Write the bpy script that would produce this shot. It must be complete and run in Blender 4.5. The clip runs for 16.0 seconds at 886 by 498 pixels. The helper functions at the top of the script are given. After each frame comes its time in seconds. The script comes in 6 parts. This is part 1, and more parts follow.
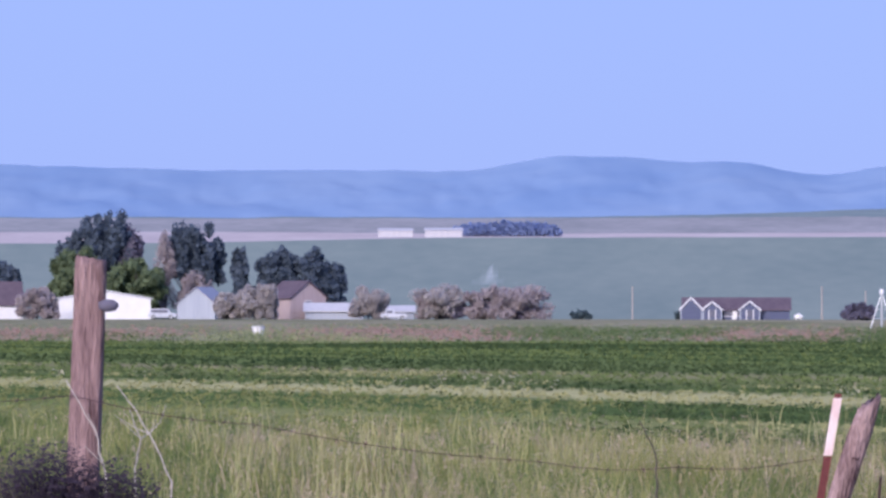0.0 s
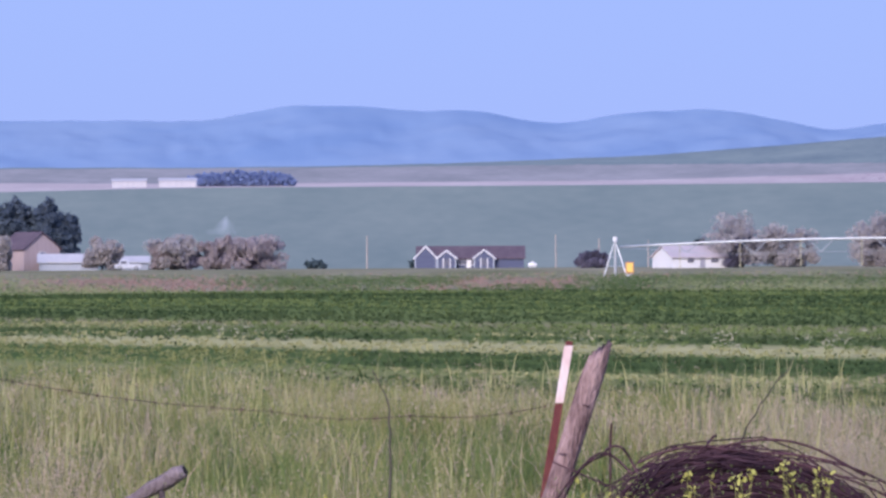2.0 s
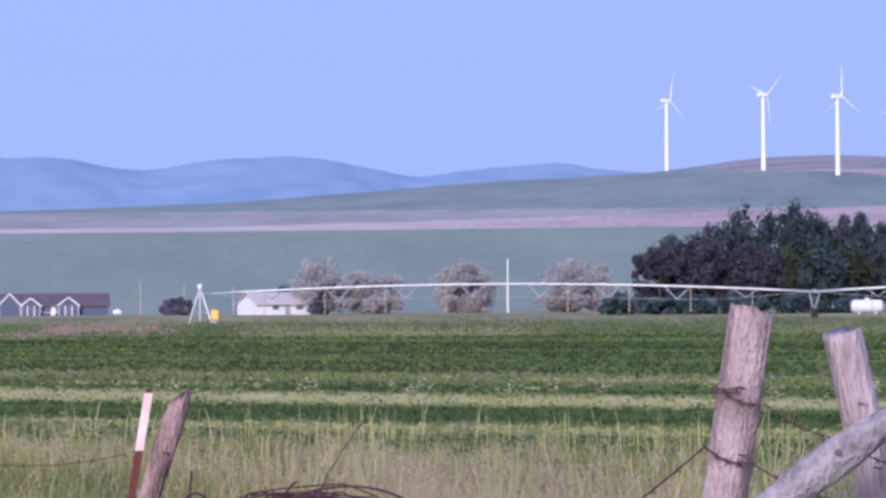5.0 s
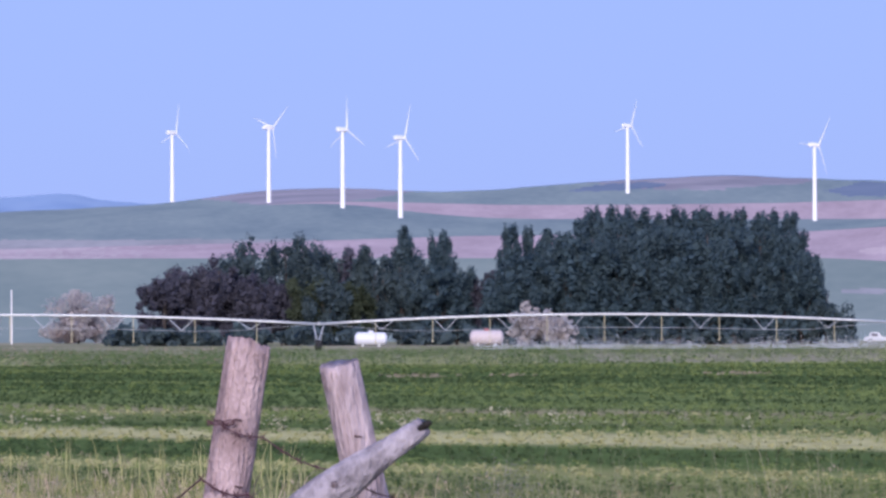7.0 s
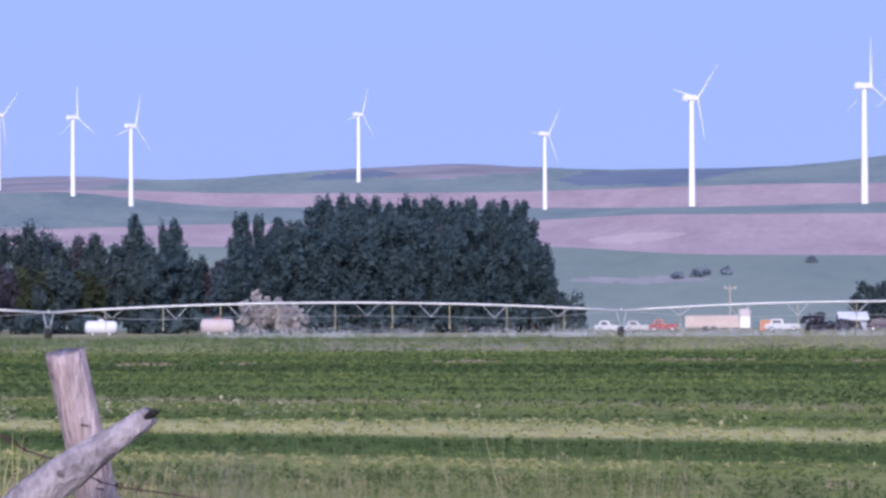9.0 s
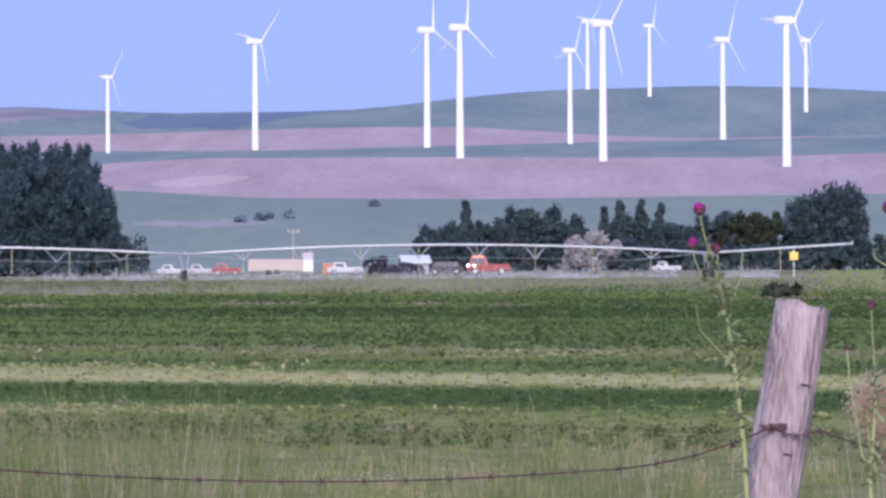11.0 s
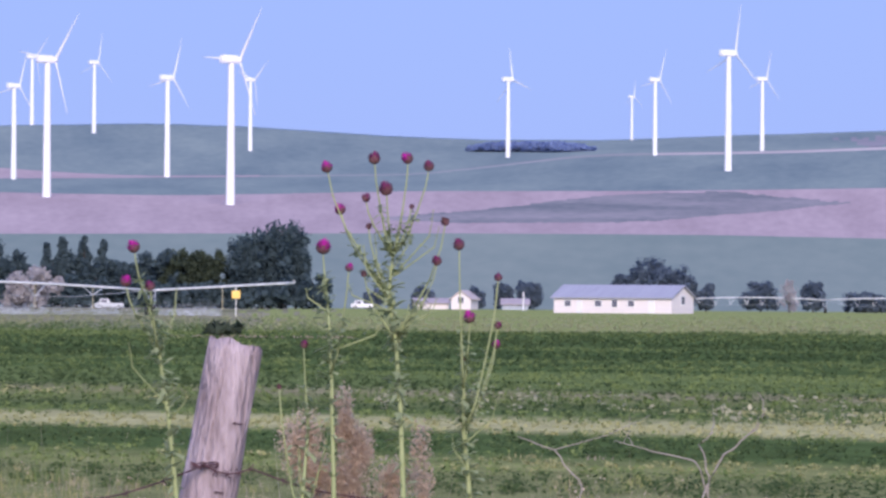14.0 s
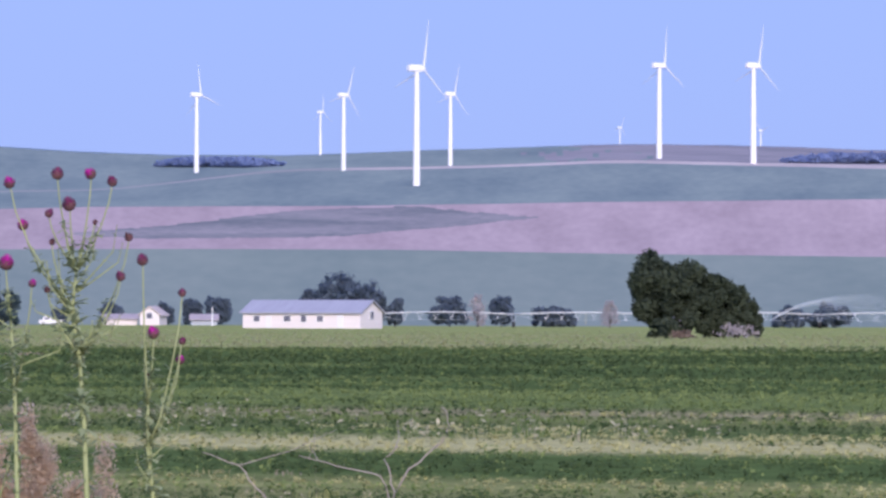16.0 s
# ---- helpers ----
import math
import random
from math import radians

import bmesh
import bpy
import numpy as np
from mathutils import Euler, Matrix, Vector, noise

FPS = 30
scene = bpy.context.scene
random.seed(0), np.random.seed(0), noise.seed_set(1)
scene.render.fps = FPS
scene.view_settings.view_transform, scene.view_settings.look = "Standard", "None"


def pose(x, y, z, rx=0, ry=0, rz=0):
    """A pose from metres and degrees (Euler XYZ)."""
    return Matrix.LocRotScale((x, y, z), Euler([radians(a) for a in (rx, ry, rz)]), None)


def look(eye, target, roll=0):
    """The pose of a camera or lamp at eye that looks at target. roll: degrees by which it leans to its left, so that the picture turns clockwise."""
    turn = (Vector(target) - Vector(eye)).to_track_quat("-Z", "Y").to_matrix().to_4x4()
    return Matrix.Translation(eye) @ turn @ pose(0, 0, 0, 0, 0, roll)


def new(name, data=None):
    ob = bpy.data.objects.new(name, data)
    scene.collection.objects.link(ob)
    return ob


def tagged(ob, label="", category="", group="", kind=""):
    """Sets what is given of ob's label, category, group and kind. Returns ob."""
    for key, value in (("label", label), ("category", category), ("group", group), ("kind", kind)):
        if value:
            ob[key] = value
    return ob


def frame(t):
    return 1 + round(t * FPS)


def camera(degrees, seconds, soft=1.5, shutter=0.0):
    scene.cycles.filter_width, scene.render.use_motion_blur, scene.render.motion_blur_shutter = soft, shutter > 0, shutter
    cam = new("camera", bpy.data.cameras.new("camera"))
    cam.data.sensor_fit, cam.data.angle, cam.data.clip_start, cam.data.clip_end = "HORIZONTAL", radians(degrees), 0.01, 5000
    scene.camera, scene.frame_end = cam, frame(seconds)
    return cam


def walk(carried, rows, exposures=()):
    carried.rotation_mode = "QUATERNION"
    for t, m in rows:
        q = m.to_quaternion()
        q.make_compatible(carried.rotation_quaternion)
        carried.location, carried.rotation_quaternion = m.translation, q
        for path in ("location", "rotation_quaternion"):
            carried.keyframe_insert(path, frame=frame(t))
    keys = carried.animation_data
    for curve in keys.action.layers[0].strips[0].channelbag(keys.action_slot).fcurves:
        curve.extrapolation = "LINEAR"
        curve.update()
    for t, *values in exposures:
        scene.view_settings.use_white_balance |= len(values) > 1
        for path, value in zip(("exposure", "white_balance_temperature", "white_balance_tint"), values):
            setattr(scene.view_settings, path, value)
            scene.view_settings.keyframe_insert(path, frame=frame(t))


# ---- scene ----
# Bearings are degrees to the right of the first line of sight, distances are metres from the viewer.
EYE = 1.6
ARM = 0.2
cam = camera(11.0, 16.0, soft=2.85)
ROWS = [
    (0.0, -0.008, 0.773, -0.049),
    (0.5, 0.820, 0.626, 0.056),
    (1.0, 1.963, 0.488, 0.146),
    (1.5, 3.132, 0.303, 0.213),
    (2.0, 3.295, 0.136, 0.317),
    (2.5, 4.014, 0.008, 0.333),
    (3.0, 4.477, -0.083, 0.062),
    (3.5, 5.496, 0.184, 0.064),
    (3.7, 5.862, 0.229, 0.017),
    (5.8, 10.358, 0.894, 0.246),
    (6.0, 10.892, 0.827, 0.021),
    (6.5, 12.681, 0.926, 0.017),
    (7.0, 14.622, 1.048, 0.203),
    (7.5, 15.466, 1.187, 0.120),
    (8.0, 15.848, 1.126, -0.028),
    (8.5, 16.884, 1.062, 0.056),
    (9.0, 17.973, 0.894, 0.202),
    (9.5, 19.698, 0.903, 0.226),
    (9.7, 20.452, 0.532, 0.243),
    (11.8, 24.706, 0.412, -0.048),
    (12.0, 25.122, 0.503, -0.151),
    (12.5, 26.217, 0.732, -0.170),
    (13.0, 27.245, 0.775, -0.034),
    (13.5, 29.247, 0.533, -0.083),
    (14.0, 30.343, 0.647, -0.397),
    (14.5, 31.456, 0.773, -0.503),
    (15.0, 32.314, 0.906, -0.504),
    (15.5, 33.253, 0.843, -0.332),
    (16.0, 34.213, 0.855, -0.176),
]
walk(cam, [(t, pose(ARM * math.sin(radians(b)), ARM * (math.cos(radians(b)) - 1), EYE, 90 + p, r, -b)) for t, b, p, r in ROWS])

# ---- light ----
world = bpy.data.worlds.new("world")
scene.world = world
world.use_nodes = True
wn, wl = world.node_tree.nodes, world.node_tree.links
sky = wn.new("ShaderNodeTexSky")
sky.sky_type, sky.sun_disc = "NISHITA", False
sky.sun_elevation, sky.sun_rotation = radians(6), radians(200)
sky.air_density, sky.dust_density, sky.ozone_density = 1.0, 0.4, 2.0
veil = wn.new("ShaderNodeMix")
veil.data_type = "RGBA"
veil.inputs[0].default_value = 0.88
veil.inputs[7].default_value = (3.72, 5.15, 11.0, 1)
wl.new(sky.outputs[0], veil.inputs[6])
wl.new(veil.outputs[2], wn["Background"].inputs[0])
wn["Background"].inputs[1].default_value = 0.1

sun = new("sun", bpy.data.lights.new("sun", "SUN"))
sun.data.energy, sun.data.angle, sun.data.color = 4.4, radians(25), (1.0, 0.885, 0.885)
sun.matrix_world = look((0, 0, 0), (math.sin(radians(25)), math.cos(radians(25)), -0.42))
scene.view_settings.exposure = 0.0

# ---- materials ----
def ramp(nt, stops):
    r = nt.nodes.new("ShaderNodeValToRGB")
    e = r.color_ramp.elements
    while len(e) < len(stops):
        e.new(0.5)
    for el, (p, c) in zip(e, stops):
        el.position, el.color = p, (*c, 1)
    return r


def paint(name, c1, c2, scale=3.0, rough=0.8, metal=0.0, bump=0.0, fine=25.0, island=0.0, stretch=(1, 1, 1), spec=0.3, objrand=0.0, thin=0.0, coord="Object"):
    """A two-tone surface: broad stains and fine grain, with optional variation from piece to piece."""
    m = bpy.data.materials.new(name)
    m.use_nodes = True
    nt = m.node_tree
    b = nt.nodes["Principled BSDF"]
    co = nt.nodes.new("ShaderNodeTexCoord")
    mp = nt.nodes.new("ShaderNodeMapping")
    mp.inputs["Scale"].default_value = stretch
    nt.links.new(co.outputs[coord], mp.inputs[0])
    n1, n2 = nt.nodes.new("ShaderNodeTexNoise"), nt.nodes.new("ShaderNodeTexNoise")
    for n, s in ((n1, scale), (n2, fine)):
        n.inputs["Scale"].default_value, n.inputs["Detail"].default_value = s, 5
        nt.links.new(mp.outputs[0], n.inputs["Vector"])
    add = nt.nodes.new("ShaderNodeMath")
    add.operation = "MULTIPLY_ADD"
    nt.links.new(n2.outputs[0], add.inputs[0])
    add.inputs[1].default_value = 0.5
    nt.links.new(n1.outputs[0], add.inputs[2])
    last = add
    for amount, node, out in ((island, "ShaderNodeNewGeometry", "Random Per Island"), (objrand, "ShaderNodeObjectInfo", "Random")):
        if amount:
            g = nt.nodes.new(node)
            a2 = nt.nodes.new("ShaderNodeMath")
            a2.operation = "MULTIPLY_ADD"
            nt.links.new(g.outputs[out], a2.inputs[0])
            a2.inputs[1].default_value = amount
            nt.links.new(last.outputs[0], a2.inputs[2])
            a3 = nt.nodes.new("ShaderNodeMath")
            a3.operation = "SUBTRACT"
            nt.links.new(a2.outputs[0], a3.inputs[0])
            a3.inputs[1].default_value = amount / 2
            last = a3
    r = ramp(nt, [(0.5, c1), (1.0, c2)])
    nt.links.new(last.outputs[0], r.inputs[0])
    nt.links.new(r.outputs[0], b.inputs["Base Color"])
    b.inputs["Roughness"].default_value, b.inputs["Metallic"].default_value = rough, metal
    b.inputs["Specular IOR Level"].default_value = spec
    if thin:                                   # leaves let light through
        tl, mix = nt.nodes.new("ShaderNodeBsdfTranslucent"), nt.nodes.new("ShaderNodeMixShader")
        mix.inputs[0].default_value = thin
        nt.links.new(r.outputs[0], tl.inputs[0])
        nt.links.new(b.outputs[0], mix.inputs[1])
        nt.links.new(tl.outputs[0], mix.inputs[2])
        nt.links.new(mix.outputs[0], nt.nodes["Material Output"].inputs[0])
    if bump:
        bp = nt.nodes.new("ShaderNodeBump")
        bp.inputs["Strength"].default_value, bp.inputs["Distance"].default_value = bump, 0.02
        nt.links.new(n2.outputs[0], bp.inputs["Height"])
        nt.links.new(bp.outputs[0], b.inputs["Normal"])
    return m


def lamp_mat(name, c, strength):
    m = paint(name, c, c)
    b = m.node_tree.nodes["Principled BSDF"]
    b.inputs["Emission Color"].default_value, b.inputs["Emission Strength"].default_value = (*c, 1), strength
    return m


M = {
    # Far land colours carry distance haze as added pale blue.
    "lowgreen": paint("hazed_lower_crop", (0.206, 0.255, 0.232), (0.273, 0.314, 0.273), 0.03, 0.95, fine=0.25, stretch=(0.5, 0.05, 1), spec=0, coord="UV"),
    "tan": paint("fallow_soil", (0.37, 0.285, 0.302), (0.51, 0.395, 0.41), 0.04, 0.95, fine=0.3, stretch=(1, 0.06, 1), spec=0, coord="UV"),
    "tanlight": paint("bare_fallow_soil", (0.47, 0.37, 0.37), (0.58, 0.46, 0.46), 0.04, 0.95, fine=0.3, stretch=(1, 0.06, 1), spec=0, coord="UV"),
    "upgreen": paint("hazed_upper_crop", (0.17, 0.22, 0.235), (0.265, 0.315, 0.30), 0.03, 0.95, fine=0.25, stretch=(1, 0.08, 1), spec=0, coord="UV"),
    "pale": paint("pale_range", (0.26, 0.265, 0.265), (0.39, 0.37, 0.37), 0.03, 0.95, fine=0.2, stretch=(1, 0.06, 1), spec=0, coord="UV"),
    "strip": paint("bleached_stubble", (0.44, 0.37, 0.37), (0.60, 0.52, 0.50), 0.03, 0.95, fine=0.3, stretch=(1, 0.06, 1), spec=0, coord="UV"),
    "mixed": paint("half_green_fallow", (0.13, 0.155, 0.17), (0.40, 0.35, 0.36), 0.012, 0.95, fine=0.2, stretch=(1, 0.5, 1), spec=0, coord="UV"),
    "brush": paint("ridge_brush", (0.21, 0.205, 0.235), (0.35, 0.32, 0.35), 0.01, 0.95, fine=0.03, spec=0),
    # copse and ridge wood: aerial haze painted in as strong blue
    "farwood": paint("haze_tinted_wood", (0.23, 0.30, 0.50), (0.275, 0.345, 0.56), 0.01, 0.95, fine=0.06, spec=0, thin=0.5),
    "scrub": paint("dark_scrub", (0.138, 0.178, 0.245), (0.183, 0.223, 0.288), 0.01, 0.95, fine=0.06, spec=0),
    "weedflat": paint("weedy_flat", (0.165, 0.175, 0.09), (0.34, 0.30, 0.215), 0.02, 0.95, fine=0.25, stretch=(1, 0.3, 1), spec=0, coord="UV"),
    "white": paint("white_paint", (0.66, 0.66, 0.69), (0.76, 0.75, 0.77), 0.4, 0.5, fine=3),
    "turbine": paint("turbine_white", (0.74, 0.74, 0.75), (0.80, 0.80, 0.81), 0.05, 0.4, fine=0.3),
    "steel": paint("galvanised", (0.46, 0.48, 0.50), (0.58, 0.60, 0.62), 1.5, 0.45, 0.5, fine=12),
    "drop": paint("yellow_hose", (0.42, 0.38, 0.25), (0.5, 0.46, 0.3), 2, 0.6, fine=9),
    "rust": paint("rusty_wire", (0.045, 0.022, 0.033), (0.13, 0.066, 0.080), 6, 0.85, 0.3, fine=60, island=0.5),
    "wood": paint("weathered_wood", (0.225, 0.173, 0.187), (0.575, 0.475, 0.52), 8, 0.9, bump=1.0, fine=38, stretch=(2.2, 2.2, 0.45), spec=0.15),
    "rosewood": paint("reddish_weathered_wood", (0.20, 0.138, 0.144), (0.555, 0.425, 0.445), 7, 0.9, bump=1.0, fine=50, stretch=(1.8, 1.8, 0.8), spec=0.15),
    "rotwood": paint("rotten_red_wood", (0.085, 0.045, 0.048), (0.50, 0.35, 0.345), 9, 0.95, bump=1.0, fine=45, stretch=(2.2, 2.2, 0.6), spec=0.1),
    "stubwood": paint("dark_weathered_wood", (0.085, 0.065, 0.075), (0.33, 0.27, 0.29), 9, 0.9, bump=1.0, fine=50, stretch=(1.5, 1.5, 1), spec=0.1),
    # leaf of the farthest farm trees, paled and blued to paint in haze
    "farleaf": paint("haze_tinted_leaf", (0.109, 0.146, 0.203), (0.168, 0.212, 0.272), 0.25, 0.9, island=0.15, fine=1, spec=0.0, thin=0.45),
    "oldwood": paint("grey_wood", (0.14, 0.125, 0.15), (0.46, 0.415, 0.47), 8, 0.9, bump=1.0, fine=38, stretch=(1.4, 1.4, 1.0), spec=0.15),
    "redwood": paint("red_stained_wood", (0.10, 0.055, 0.06), (0.43, 0.29, 0.29), 8, 0.9, bump=1.0, fine=40, stretch=(3, 3, 0.4), spec=0.15),
    "black": paint("hole_shade_black", (0.012, 0.01, 0.01), (0.02, 0.018, 0.018), 5),
    "bark": paint("bark", (0.055, 0.048, 0.048), (0.10, 0.085, 0.08), 3, 0.95, bump=0.5, fine=20),
    # The added blue in the dark and poplar leaf colours stands for haze.
    "leaf": paint("dark_leaf", (0.068, 0.102, 0.122), (0.116, 0.162, 0.177), 0.25, 0.9, island=0.06, fine=1, spec=0.0, thin=0.45),
    "poplar": paint("poplar_leaf", (0.066, 0.110, 0.138), (0.108, 0.160, 0.188), 0.25, 0.9, island=0.06, fine=1, spec=0.0, thin=0.45),
    "spring": paint("green_leaf", (0.056, 0.074, 0.050), (0.095, 0.118, 0.078), 0.4, 0.8, island=0.25, fine=2, spec=0.1, thin=0.45),
    "olive": paint("olive_leaf", (0.144, 0.195, 0.114), (0.237, 0.295, 0.169), 0.4, 0.8, island=0.2, fine=2, spec=0.05, thin=0.45),
    "plumdark": paint("dark_plum_leaf", (0.078, 0.080, 0.112), (0.124, 0.122, 0.160), 0.35, 0.8, island=0.2, fine=2, spec=0.05, thin=0.4),
    "plumweed": paint("dark_plum_weed", (0.05, 0.038, 0.055), (0.105, 0.08, 0.105), 3, 0.9, island=0.3, fine=20, spec=0.05, thin=0.3),
    # plum foliage, its colour lightened to paint in haze over the farm trees
    "plum": paint("plum_leaf", (0.160, 0.152, 0.220), (0.244, 0.229, 0.309), 0.35, 0.8, island=0.25, fine=2, spec=0.1, thin=0.4),
    "sage": paint("silver_leaf", (0.48, 0.445, 0.45), (0.62, 0.58, 0.575), 0.4, 0.85, island=0.2, fine=2, spec=0.05, thin=0.5),
    "dry": paint("dry_brush", (0.41, 0.355, 0.375), (0.56, 0.495, 0.505), 0.5, 0.9, island=0.25, fine=3, spec=0.1, thin=0.4),
}

# ---- helpers of this scene ----
GRADE = 1 / 8142.0   # unit of the sight slopes below
rng = np.random.default_rng(7)


def part(name, bm, material, parent=None, label="", smooth=False, m=None):
    """Links a bmesh, or a ready mesh, as one mesh object under a thing or a part."""
    if isinstance(bm, bmesh.types.BMesh):
        me = bpy.data.meshes.new(name)
        bm.to_mesh(me)
        bm.free()
    else:
        me = bm
    if not me.materials:
        me.materials.append(material)
    if smooth:
        me.polygons.foreach_set("use_smooth", [True] * len(me.polygons))
    ob = new(name, me)
    if parent:
        ob.parent = parent
    if m is not None:
        ob.matrix_basis = m
    if label:
        tagged(ob, label)
    return ob


def raw(name, verts, faces, material, smooth=False):
    """A mesh from numpy arrays: verts n x 3, faces m x k."""
    me = bpy.data.meshes.new(name)
    verts, faces = np.asarray(verts, dtype=np.float32), np.asarray(faces, dtype=np.int32)
    k = faces.shape[1]
    me.vertices.add(len(verts))
    me.vertices.foreach_set("co", verts.ravel())
    me.loops.add(faces.size)
    me.loops.foreach_set("vertex_index", faces.ravel())
    me.polygons.add(len(faces))
    me.polygons.foreach_set("loop_start", np.arange(0, faces.size, k, dtype=np.int32))
    if smooth:
        me.polygons.foreach_set("use_smooth", np.ones(len(faces), dtype=bool))
    me.update(calc_edges=True)
    for mt in material if isinstance(material, (list, tuple)) else [material]:
        me.materials.append(mt)
    return me


def box(bm, x0, x1, y0, y1, z0, z1, bevel=0.0):
    r = bmesh.ops.create_cube(bm, size=1)
    for v in r["verts"]:
        v.co = Vector(((x0 + x1) / 2 + v.co.x * (x1 - x0), (y0 + y1) / 2 + v.co.y * (y1 - y0), (z0 + z1) / 2 + v.co.z * (z1 - z0)))
    if bevel:
        es = list({e for v in r["verts"] for e in v.link_edges})
        bmesh.ops.bevel(bm, geom=es, offset=bevel, segments=2, affect="EDGES")
    return bm


def boxed(*a, **k):
    return box(bmesh.new(), *a, **k)


def tube(bm, pts, radii, sides=8, cap=True):
    """A round bar along points, with a radius at each."""
    pts = [Vector(p) for p in pts]
    rings = []
    for i, p in enumerate(pts):
        d = (pts[min(i + 1, len(pts) - 1)] - pts[max(i - 1, 0)]).normalized()
        u = d.orthogonal().normalized() if abs(d.z) > 0.9 else d.cross(Vector((0, 0, 1))).normalized()
        w = d.cross(u)
        r = radii[i] if isinstance(radii, (list, tuple)) else radii
        rings.append([bm.verts.new(p + r * (math.cos(6.2832 * k / sides) * u + math.sin(6.2832 * k / sides) * w)) for k in range(sides)])
    for a, b in zip(rings, rings[1:]):
        for k in range(sides):
            bm.faces.new((a[k], a[(k + 1) % sides], b[(k + 1) % sides], b[k]))
    if cap:
        bm.faces.new(rings[0][::-1])
        bm.faces.new(rings[-1])
    return bm


def tubed(pts, radii, sides=8):
    return tube(bmesh.new(), pts, radii, sides)


def empty(name, m, label, category, group="", kind=""):
    ob = new(name)
    ob.matrix_basis = m
    return tagged(ob, label, category, group, kind)


# ---- land ----
def curve(pairs):
    xs, ys = zip(*pairs)
    xs, ys = np.array(xs, float), np.array(ys, float)
    def f(b):
        b = np.asarray(b, float)
        s = sum(np.interp(b + o, xs, ys) for o in (-0.35, -0.2, 0, 0.2, 0.35)) / 5
        return s
    return f


# sight slopes of the field edges and of the skyline, by bearing
LINES = [
    curve([(-9, -14.5), (45, -14.5)]),
    curve([(-6, 118), (-3.4, 120), (0, 130), (5, 131), (11, 134), (19.4, 131), (21, 116), (24, 112), (27, 116), (30.6, 120), (33.6, 120), (36.4, 114), (40, 109)]),
    curve([(-6, 138), (-3, 140), (0, 137), (5.6, 139), (9, 150), (12, 160), (15, 172), (18.8, 174), (20.4, 187), (24, 187), (27, 183), (30, 194), (33, 197), (36, 205), (40, 212)]),
    curve([(-6, 163), (0, 164), (4, 166), (7, 172), (9, 190), (11, 217), (12.5, 229), (13.3, 231), (14.7, 208), (15.4, 202), (18.8, 199), (21, 199), (24, 208), (26.5, 214), (30, 222), (32.2, 258), (34.3, 264), (36.4, 275), (40, 264)]),
    curve([(-6, 164), (0, 165), (4, 168), (7, 178), (9, 196), (11, 219), (12.3, 227.6), (13.1, 234), (14, 232), (15.5, 226), (17, 226), (19, 228), (20, 232), (22, 240), (23.8, 240), (25.2, 225), (26.5, 217), (30, 224), (32.2, 262), (34.3, 268), (36.4, 280), (40, 270)]),
    curve([(-6, 165), (1, 166), (3.5, 171), (5.6, 181), (7, 194), (9.1, 216), (11, 228), (12.4, 255), (13.4, 258), (14.3, 250), (15.2, 252), (16.1, 263), (17.2, 272), (18.2, 279), (19.2, 270), (20, 266), (21.5, 268), (22.6, 273), (24, 298), (25, 304), (26.6, 310), (28, 306), (29.5, 292), (30.7, 286), (32.3, 286), (34.3, 298), (35.7, 305), (36.5, 308), (38, 306), (40, 296)]),
]
LEFT, RIGHT = (900, 2000, 2900, 3750, 4050, 4450), (900, 1700, 2300, 3000, 3500, 4300)


def row_dist(k, b):
    w = np.clip((np.asarray(b, float) - 19.6) / 1.4, 0, 1)
    w = w * w * (3 - 2 * w)
    return LEFT[k] * (1 - w) + RIGHT[k] * w


def slope_at(b, d):
    """Sight slope of the land at a bearing and a distance past the flat."""
    ds = [float(row_dist(k, b)) for k in range(6)]
    return float(np.interp(d, ds, [float(f(b)) for f in LINES]))


def land(b, d):
    if d <= 900:
        return 0.0
    return EYE + slope_at(b, d) * GRADE * d


def meet(b, s):
    """The distance at which the land is seen under that slope."""
    ds = [float(row_dist(k, b)) for k in range(6)]
    return float(np.interp(s, [float(f(b)) for f in LINES], ds))


def spot(b, d, z=None):
    return Vector((d * math.sin(radians(b)), d * math.cos(radians(b)), land(b, d) if z is None else z))


def at(b, d, z=None, turn=0.0):
    """A pose at that bearing and distance whose y axis points away from the viewer."""
    p = spot(b, d, z)
    return pose(p.x, p.y, p.z, 0, 0, -b + turn)


